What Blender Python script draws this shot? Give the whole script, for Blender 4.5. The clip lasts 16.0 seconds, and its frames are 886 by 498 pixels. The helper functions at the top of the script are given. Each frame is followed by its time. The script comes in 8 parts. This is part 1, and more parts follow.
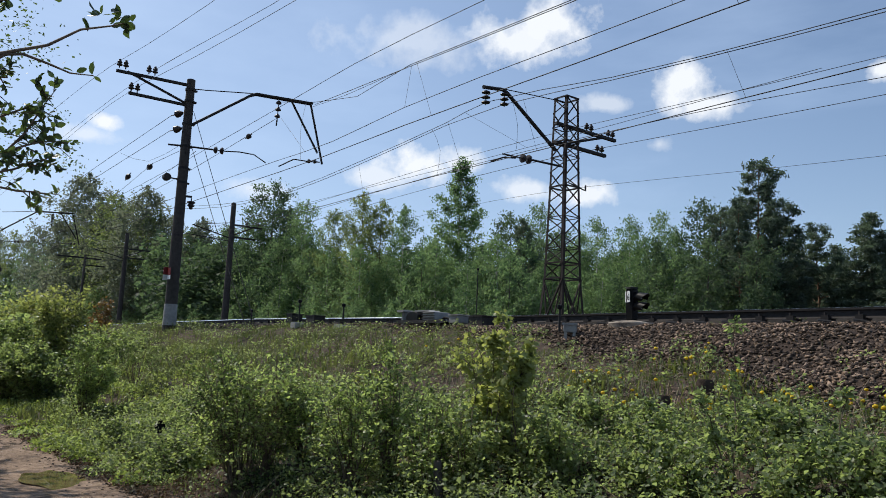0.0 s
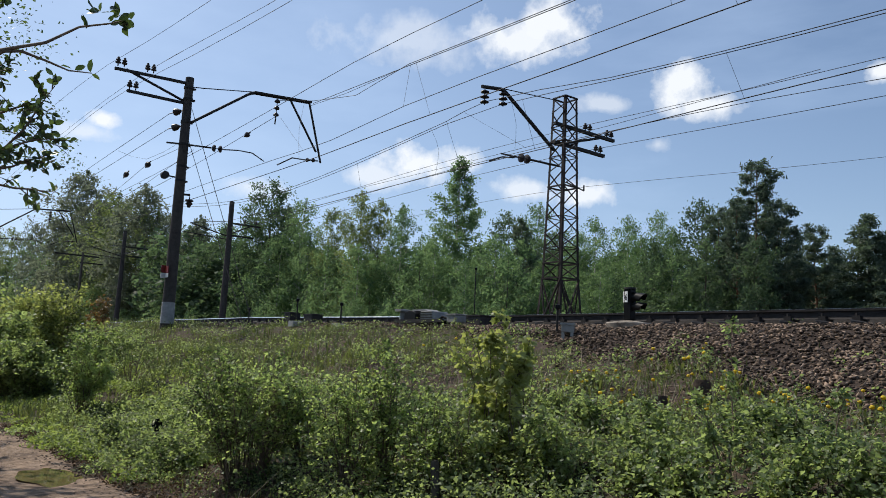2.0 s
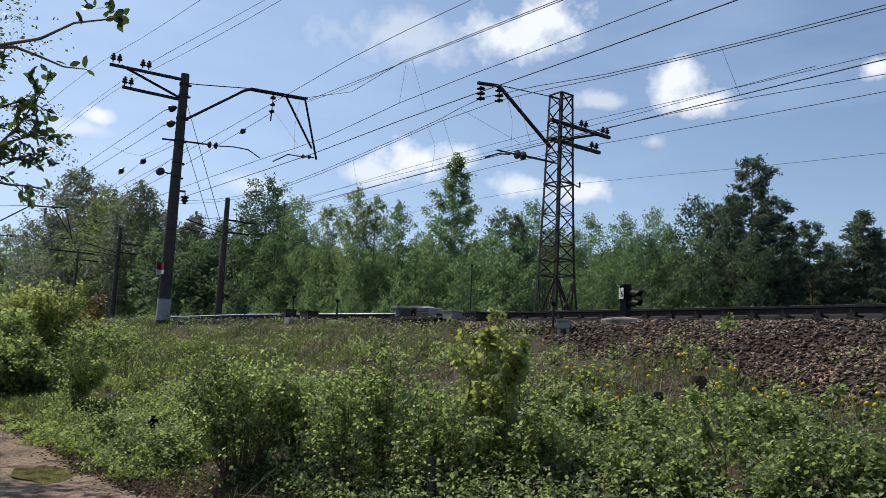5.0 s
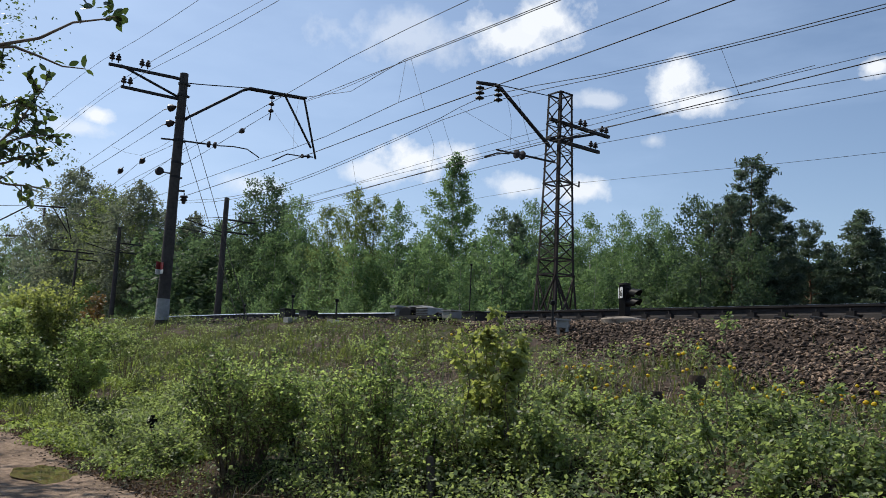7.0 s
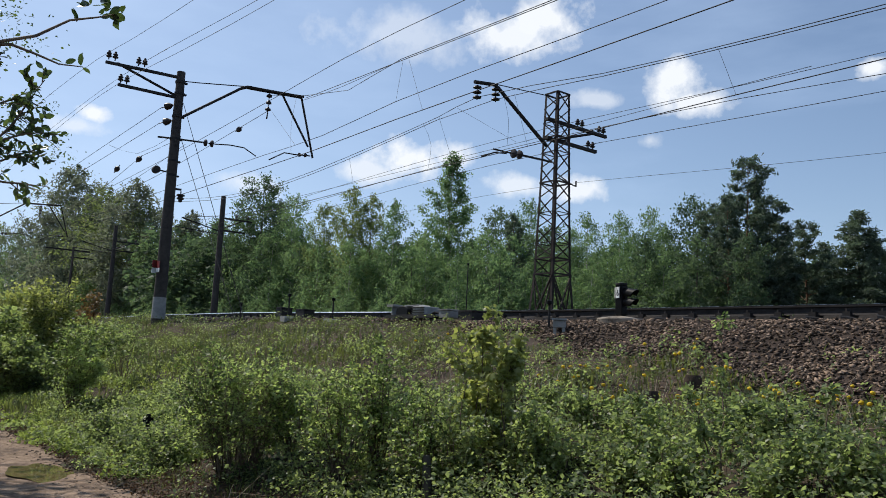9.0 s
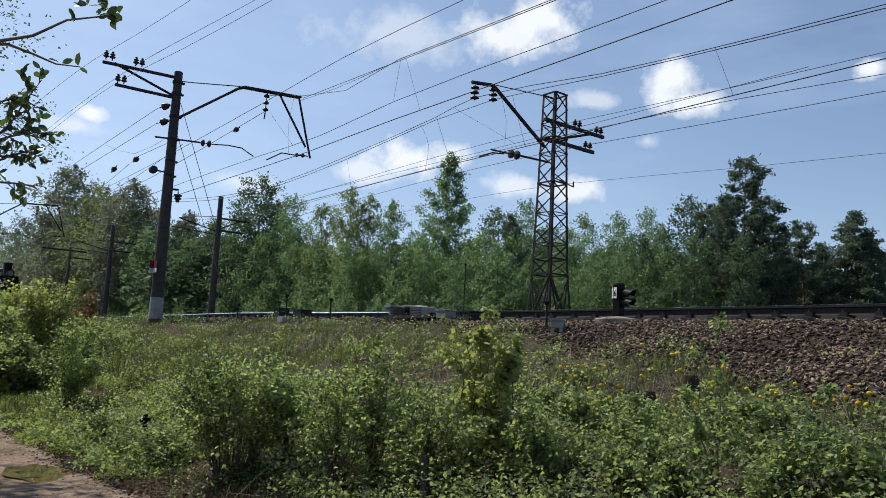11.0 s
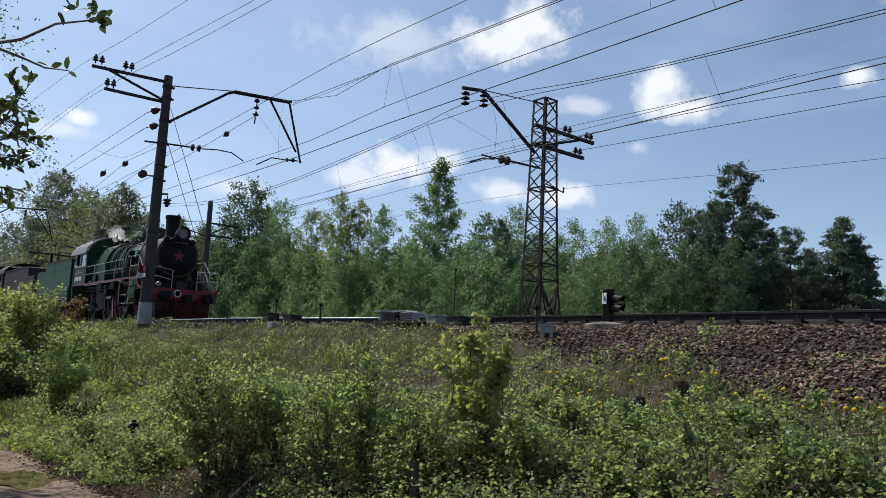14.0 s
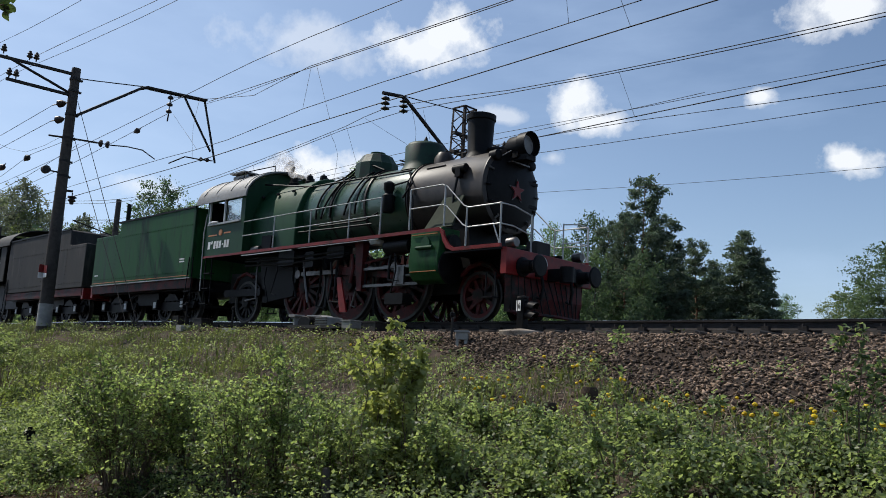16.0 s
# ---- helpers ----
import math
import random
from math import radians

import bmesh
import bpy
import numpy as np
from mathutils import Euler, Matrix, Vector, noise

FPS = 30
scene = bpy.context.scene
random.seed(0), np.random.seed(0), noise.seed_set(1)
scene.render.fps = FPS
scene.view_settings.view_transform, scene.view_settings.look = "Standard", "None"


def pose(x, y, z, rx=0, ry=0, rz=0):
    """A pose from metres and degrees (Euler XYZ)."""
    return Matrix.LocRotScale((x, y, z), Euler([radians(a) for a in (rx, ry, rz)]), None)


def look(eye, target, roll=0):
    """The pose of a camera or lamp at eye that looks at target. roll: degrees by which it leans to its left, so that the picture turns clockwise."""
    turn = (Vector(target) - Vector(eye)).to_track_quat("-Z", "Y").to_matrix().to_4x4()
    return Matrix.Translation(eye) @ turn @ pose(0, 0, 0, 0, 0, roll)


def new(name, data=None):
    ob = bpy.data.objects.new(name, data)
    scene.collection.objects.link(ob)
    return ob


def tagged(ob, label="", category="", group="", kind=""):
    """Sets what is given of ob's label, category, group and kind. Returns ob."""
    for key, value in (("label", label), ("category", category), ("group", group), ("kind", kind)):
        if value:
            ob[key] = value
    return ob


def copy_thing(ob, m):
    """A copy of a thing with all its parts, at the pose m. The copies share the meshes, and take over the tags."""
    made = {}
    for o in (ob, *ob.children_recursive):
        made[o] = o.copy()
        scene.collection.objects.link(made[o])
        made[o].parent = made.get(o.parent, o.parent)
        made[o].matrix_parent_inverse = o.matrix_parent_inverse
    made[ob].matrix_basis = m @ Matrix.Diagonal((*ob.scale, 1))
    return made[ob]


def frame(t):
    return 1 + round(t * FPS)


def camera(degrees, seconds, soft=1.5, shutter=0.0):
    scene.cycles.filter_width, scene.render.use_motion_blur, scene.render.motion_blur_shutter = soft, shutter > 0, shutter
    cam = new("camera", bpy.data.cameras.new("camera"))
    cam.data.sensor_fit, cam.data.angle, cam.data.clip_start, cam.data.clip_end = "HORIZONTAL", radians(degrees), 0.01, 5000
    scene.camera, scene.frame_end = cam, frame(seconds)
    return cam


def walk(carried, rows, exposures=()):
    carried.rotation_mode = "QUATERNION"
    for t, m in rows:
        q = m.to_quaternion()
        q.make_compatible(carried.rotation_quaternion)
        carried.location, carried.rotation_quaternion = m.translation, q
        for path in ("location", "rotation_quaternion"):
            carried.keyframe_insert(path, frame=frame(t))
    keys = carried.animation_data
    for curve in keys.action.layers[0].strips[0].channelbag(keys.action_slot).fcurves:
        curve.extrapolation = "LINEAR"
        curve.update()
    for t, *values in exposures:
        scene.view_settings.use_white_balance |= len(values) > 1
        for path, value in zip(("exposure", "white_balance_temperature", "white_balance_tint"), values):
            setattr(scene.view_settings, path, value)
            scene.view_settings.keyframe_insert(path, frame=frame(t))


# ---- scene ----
import itertools

# The eye stands on a dirt path beside a railway embankment. x runs along the track, y across it, z up.
EYE = (0.0, 0.0, 1.6)
TRACK_Y, RAIL_Z = 13.24, 2.68      # middle of the near track, top of its rails
FAR_Y = 17.35                      # middle of the far track
CAMERA_TURNS = (                   # seconds, turn to the left of +y, tilt up, lean
    (0, 52.38, 7.91, 2.55),
    (0.5, 52.29, 7.95, 2.71),
    (1, 52.27, 7.88, 2.80),
    (1.5, 52.25, 7.86, 2.85),
    (2, 52.24, 7.87, 2.79),
    (2.5, 52.18, 7.83, 2.76),
    (3, 52.14, 7.74, 2.74),
    (3.5, 52.03, 7.67, 2.73),
    (4, 52.00, 7.68, 2.71),
    (6.5, 51.86, 7.58, 2.76),
    (7, 51.89, 7.61, 2.69),
    (7.5, 51.82, 7.62, 2.68),
    (8, 51.74, 7.58, 2.71),
    (8.5, 51.67, 7.57, 2.80),
    (9, 51.66, 7.57, 2.83),
    (11.5, 51.42, 7.64, 2.80),
    (12, 51.44, 7.78, 2.71),
    (12.5, 51.26, 7.85, 2.68),
    (13, 51.00, 7.95, 2.77),
    (13.5, 50.93, 8.03, 2.78),
    (14, 50.80, 8.01, 2.84),
    (14.5, 50.34, 8.01, 2.98),
    (15, 49.56, 8.10, 3.06),
    (15.5, 47.96, 8.31, 3.08),
    (15.9, 45.74, 8.57, 2.99),
    (16, 44.84, 8.72, 3.10),
)


def aim(turn, tilt, lean):
    return pose(*EYE, 90 + tilt, 0, turn) @ pose(0, 0, 0, 0, 0, lean)


cam = camera(57.9, 16.0, soft=0.9)
walk(cam, [(t, aim(a, b, c)) for t, a, b, c in CAMERA_TURNS])

# ---- sky, sun, exposure ----
SUN_AZ, SUN_EL = -106.0, 51.0      # degrees from +y towards +x, above the horizon


def aim_vector(az, el):
    a, e = radians(az), radians(el)
    return Vector((math.sin(a) * math.cos(e), math.cos(a) * math.cos(e), math.sin(e)))


# bearing and height in degrees, angular radius, upright share, density of each cumulus
# the last two lie out of view, added to round off the sky's light
CLOUDS = (
    (-44.6, 23.7, 0.062, 0.62, 1.0), (-47.4, 22.7, 0.085, 0.42, 0.9), (-55.0, 22.2, 0.105, 0.34, 0.42), (-35.5, 19.5, 0.043, 0.66, 1.0), (-33.9, 18.0, 0.040, 0.45, 0.9),
    (-54.4, 13.8, 0.058, 0.5, 1.0), (-51.4, 14.0, 0.036, 0.5, 0.85), (-57.0, 12.8, 0.045, 0.4, 0.7), (-76.2, 14.6, 0.022, 0.55, 1.0), (-77.2, 13.6, 0.034, 0.4, 0.55),
    (-41.7, 12.1, 0.042, 0.5, 0.85), (-47.0, 12.2, 0.050, 0.36, 0.7), (-22.9, 19.3, 0.024, 0.6, 1.0), (-41.2, 18.3, 0.032, 0.4, 0.5), (-37.2, 15.5, 0.017, 0.7, 0.45),
    (-66.0, 11.3, 0.050, 0.4, 0.55), (-17.4, 24.2, 0.066, 0.5, 0.95), (-17.6, 14.8, 0.038, 0.55, 1.0), (40.0, 20.0, 0.12, 0.5, 1.0), (150.0, 24.0, 0.14, 0.5, 1.0),
)


def make_world():
    world = bpy.data.worlds.new("sky")
    scene.world = world
    world.use_nodes = True
    nt = world.node_tree
    nt.nodes.clear()
    N, L = nt.nodes.new, nt.links.new

    def math_node(op, a, b=None, c=None, clamp=False):
        n = N("ShaderNodeMath")
        n.operation, n.use_clamp = op, clamp
        for i, v in enumerate((a, b, c)):
            if v is None:
                continue
            if isinstance(v, (int, float)):
                n.inputs[i].default_value = v
            else:
                L(v, n.inputs[i])
        return n.outputs[0]

    sky = N("ShaderNodeTexSky")
    sky.sky_type, sky.sun_disc = "NISHITA", False
    sky.sun_elevation, sky.sun_rotation = radians(SUN_EL), radians(SUN_AZ)
    sky.air_density, sky.dust_density, sky.ozone_density = 1.0, 0.7, 3.6
    where = N("ShaderNodeTexCoord").outputs["Generated"]
    # ragged edges: the direction is shifted a little by noise
    wob = N("ShaderNodeTexNoise")
    wob.inputs["Scale"].default_value, wob.inputs["Detail"].default_value, wob.inputs["Roughness"].default_value = 22.0, 9.0, 0.60
    L(where, wob.inputs["Vector"])
    total = None
    for bearing, high, radius, flat, dens in CLOUDS:
        d = aim_vector(bearing, high)
        side = Vector((0, 0, 1)).cross(d).normalized()
        up = d.cross(side)
        diff = N("ShaderNodeVectorMath")
        diff.operation = "SUBTRACT"
        L(where, diff.inputs[0])
        diff.inputs[1].default_value = d
        comps = []
        for axis, r in ((side, radius), (up, radius * flat), (d, radius)):
            dot = N("ShaderNodeVectorMath")
            dot.operation = "DOT_PRODUCT"
            L(diff.outputs[0], dot.inputs[0])
            dot.inputs[1].default_value = axis / r
            comps.append(math_node("MULTIPLY", dot.outputs["Value"], dot.outputs["Value"]))
        r2 = math_node("ADD", math_node("ADD", comps[0], comps[1]), comps[2])
        near = math_node("SUBTRACT", 1.0, math_node("SQRT", r2))
        shaped = math_node("MULTIPLY_ADD", math_node("SUBTRACT", wob.outputs["Fac"], 0.5), 2.3, near)
        m = math_node("MULTIPLY", math_node("MULTIPLY", shaped, 1.5, clamp=True), dens)
        total = m if total is None else math_node("MAXIMUM", total, m)
    # thin high veil
    stretch = N("ShaderNodeMapping")
    stretch.inputs["Scale"].default_value = (1.2, 1.6, 5.0)
    stretch.inputs["Rotation"].default_value = (0.25, 0.35, 0.6)
    L(where, stretch.inputs["Vector"])
    veil = N("ShaderNodeTexNoise")
    veil.inputs["Scale"].default_value, veil.inputs["Detail"].default_value, veil.inputs["Roughness"].default_value = 2.2, 7.0, 0.55
    L(stretch.outputs[0], veil.inputs["Vector"])
    thin = math_node("MULTIPLY", math_node("SUBTRACT", veil.outputs["Fac"], 0.50), 2.4, clamp=True)
    # whitish air low down
    sep = N("ShaderNodeSeparateXYZ")
    L(where, sep.inputs[0])
    low = math_node("POWER", math_node("SUBTRACT", 1.0, math_node("ABSOLUTE", sep.outputs["Z"]), clamp=True), 4.5)
    glare = N("ShaderNodeVectorMath")
    glare.operation = "DOT_PRODUCT"
    L(where, glare.inputs[0])
    glare.inputs[1].default_value = aim_vector(SUN_AZ, SUN_EL)
    bright_side = math_node("POWER", math_node("MAXIMUM", glare.outputs["Value"], 0.0), 2.5)
    veiled = math_node("ADD", math_node("MULTIPLY", thin, 0.32), math_node("MULTIPLY", math_node("MULTIPLY", low, 0.95), math_node("ADD", bright_side, 0.45)))
    haze = math_node("MULTIPLY_ADD", bright_side, 0.55, veiled, clamp=True)
    mix1 = N("ShaderNodeMix")
    mix1.data_type = "RGBA"
    L(haze, mix1.inputs["Factor"])
    L(sky.outputs[0], mix1.inputs["A"])
    mix1.inputs["B"].default_value = (*HAZE_COLOUR, 1)
    mix2 = N("ShaderNodeMix")
    mix2.data_type = "RGBA"
    L(math_node("MINIMUM", total, 0.93), mix2.inputs["Factor"])
    L(mix1.outputs["Result"], mix2.inputs["A"])
    mix2.inputs["B"].default_value = (*CLOUD_COLOUR, 1)
    bg = N("ShaderNodeBackground")
    bg.inputs["Strength"].default_value = SKY_STRENGTH
    L(mix2.outputs["Result"], bg.inputs["Color"])
    out = N("ShaderNodeOutputWorld")
    L(bg.outputs[0], out.inputs["Surface"])


SKY_STRENGTH = 0.111
HAZE_COLOUR = (5.5, 7.1, 9.7)
CLOUD_COLOUR = (8.8, 9.1, 9.5)
make_world()

sun = new("sun", bpy.data.lights.new("sun", "SUN"))
sun.data.energy, sun.data.angle, sun.data.color = 4.2, radians(0.53), (1.0, 0.94, 0.84)
sun.matrix_basis = look(aim_vector(SUN_AZ, SUN_EL) * 100, (0, 0, 0))
scene.view_settings.exposure = 0.0


# ---- materials ----
def material(name, dark, light, scale=6.0, rough=0.6, metal=0.0, bump=0.15, detail=6.0, island=0.0, spread=0.25, obj=0.0, stretch=(1, 1, 1), wear=None, wear_at=0.62, wear_scale=1.3, dist=0.02, gloss=0.5):
    """Two colours mixed by noise at two scales, with relief; island / obj: how much single pieces differ; wear: a third colour in patches."""
    m = bpy.data.materials.new(name)
    m.use_nodes = True
    nt = m.node_tree
    N, L = nt.nodes.new, nt.links.new
    bsdf = nt.nodes["Principled BSDF"]
    co = N("ShaderNodeTexCoord").outputs["Object"]
    mp = N("ShaderNodeMapping")
    mp.inputs["Scale"].default_value = stretch
    L(co, mp.inputs["Vector"])
    n1 = N("ShaderNodeTexNoise")
    n1.inputs["Scale"].default_value, n1.inputs["Detail"].default_value, n1.inputs["Roughness"].default_value = scale, detail, 0.65
    L(mp.outputs[0], n1.inputs["Vector"])
    n2 = N("ShaderNodeTexNoise")
    n2.inputs["Scale"].default_value, n2.inputs["Detail"].default_value = scale * 0.13, 3.0
    L(mp.outputs[0], n2.inputs["Vector"])
    add = N("ShaderNodeMath")
    add.operation = "MULTIPLY_ADD"
    L(n2.outputs["Fac"], add.inputs[0])
    add.inputs[1].default_value = 0.6
    L(n1.outputs["Fac"], add.inputs[2])
    fac = add.outputs[0]
    for amount, node, socket in ((island, "ShaderNodeNewGeometry", "Random Per Island"), (obj, "ShaderNodeObjectInfo", "Random")):
        if amount:
            r = N("ShaderNodeMath")
            r.operation = "MULTIPLY_ADD"
            L(N(node).outputs[socket], r.inputs[0])
            r.inputs[1].default_value = amount
            L(fac, r.inputs[2])
            sh = N("ShaderNodeMath")
            sh.operation = "SUBTRACT"
            L(r.outputs[0], sh.inputs[0])
            sh.inputs[1].default_value = amount / 2
            fac = sh.outputs[0]
    ramp = N("ShaderNodeValToRGB")
    ramp.color_ramp.elements[0].position, ramp.color_ramp.elements[1].position = 0.8 - spread, 0.8 + spread
    ramp.color_ramp.elements[0].color, ramp.color_ramp.elements[1].color = (*dark, 1), (*light, 1)
    L(fac, ramp.inputs[0])
    colour = ramp.outputs[0]
    if wear:
        n3 = N("ShaderNodeTexNoise")
        n3.inputs["Scale"].default_value, n3.inputs["Detail"].default_value, n3.inputs["Roughness"].default_value = wear_scale, 8.0, 0.7
        L(mp.outputs[0], n3.inputs["Vector"])
        edge = N("ShaderNodeMapRange")
        edge.inputs["From Min"].default_value, edge.inputs["From Max"].default_value = wear_at - 0.04, wear_at + 0.06
        L(n3.outputs["Fac"], edge.inputs["Value"])
        mx = N("ShaderNodeMix")
        mx.data_type = "RGBA"
        L(edge.outputs[0], mx.inputs["Factor"])
        L(colour, mx.inputs["A"])
        mx.inputs["B"].default_value = (*wear, 1)
        colour = mx.outputs["Result"]
    L(colour, bsdf.inputs["Base Color"])
    rr = N("ShaderNodeMapRange")
    rr.inputs["To Min"].default_value, rr.inputs["To Max"].default_value = max(0.03, rough - 0.12), min(1.0, rough + 0.12)
    L(n1.outputs["Fac"], rr.inputs["Value"])
    L(rr.outputs[0], bsdf.inputs["Roughness"])
    bsdf.inputs["Metallic"].default_value = metal
    bsdf.inputs["Specular IOR Level"].default_value = gloss
    if bump:
        b = N("ShaderNodeBump")
        b.inputs["Strength"].default_value, b.inputs["Distance"].default_value = bump, dist
        L(n1.outputs["Fac"], b.inputs["Height"])
        L(b.outputs[0], bsdf.inputs["Normal"])
    return m


def leaf_material(name, dark, light, through_colour, share=0.4, rough=0.45, gloss=0.4):
    """A leaf: glossy paint-like face and light shining through; single leaves and whole plants differ in tone."""
    m = bpy.data.materials.new(name)
    m.use_nodes = True
    nt = m.node_tree
    N, L = nt.nodes.new, nt.links.new
    bsdf, out = nt.nodes["Principled BSDF"], nt.nodes["Material Output"]
    geo, info = N("ShaderNodeNewGeometry"), N("ShaderNodeObjectInfo")
    noise_n = N("ShaderNodeTexNoise")
    noise_n.inputs["Scale"].default_value, noise_n.inputs["Detail"].default_value = 0.9, 4.0
    L(N("ShaderNodeTexCoord").outputs["Object"], noise_n.inputs["Vector"])
    a = N("ShaderNodeMath")
    a.operation = "MULTIPLY_ADD"
    patch = N("ShaderNodeMath")
    patch.operation = "MULTIPLY_ADD"
    L(noise_n.outputs["Fac"], patch.inputs[0])
    patch.inputs[1].default_value, patch.inputs[2].default_value = 1.7, -0.4
    L(geo.outputs["Random Per Island"], a.inputs[0])
    a.inputs[1].default_value = 0.65
    L(patch.outputs[0], a.inputs[2])
    b = N("ShaderNodeMath")
    b.operation = "MULTIPLY_ADD"
    L(info.outputs["Random"], b.inputs[0])
    b.inputs[1].default_value = 0.35
    L(a.outputs[0], b.inputs[2])
    ramp = N("ShaderNodeValToRGB")
    ramp.color_ramp.elements[0].position, ramp.color_ramp.elements[1].position = 0.50, 1.12
    ramp.color_ramp.elements[0].color, ramp.color_ramp.elements[1].color = (*dark, 1), (*light, 1)
    L(b.outputs[0], ramp.inputs[0])
    L(ramp.outputs[0], bsdf.inputs["Base Color"])
    bsdf.inputs["Roughness"].default_value = rough
    bsdf.inputs["Specular IOR Level"].default_value = gloss
    tr = N("ShaderNodeBsdfTranslucent")
    mx = N("ShaderNodeMix")
    mx.data_type, mx.blend_type = "RGBA", "MULTIPLY"
    mx.inputs["Factor"].default_value = 1.0
    L(ramp.outputs[0], mx.inputs["A"])
    mx.inputs["B"].default_value = (*through_colour, 1)
    L(mx.outputs["Result"], tr.inputs["Color"])
    ms = N("ShaderNodeMixShader")
    ms.inputs[0].default_value = share
    L(bsdf.outputs[0], ms.inputs[1])
    L(tr.outputs[0], ms.inputs[2])
    L(ms.outputs[0], out.inputs["Surface"])
    return m


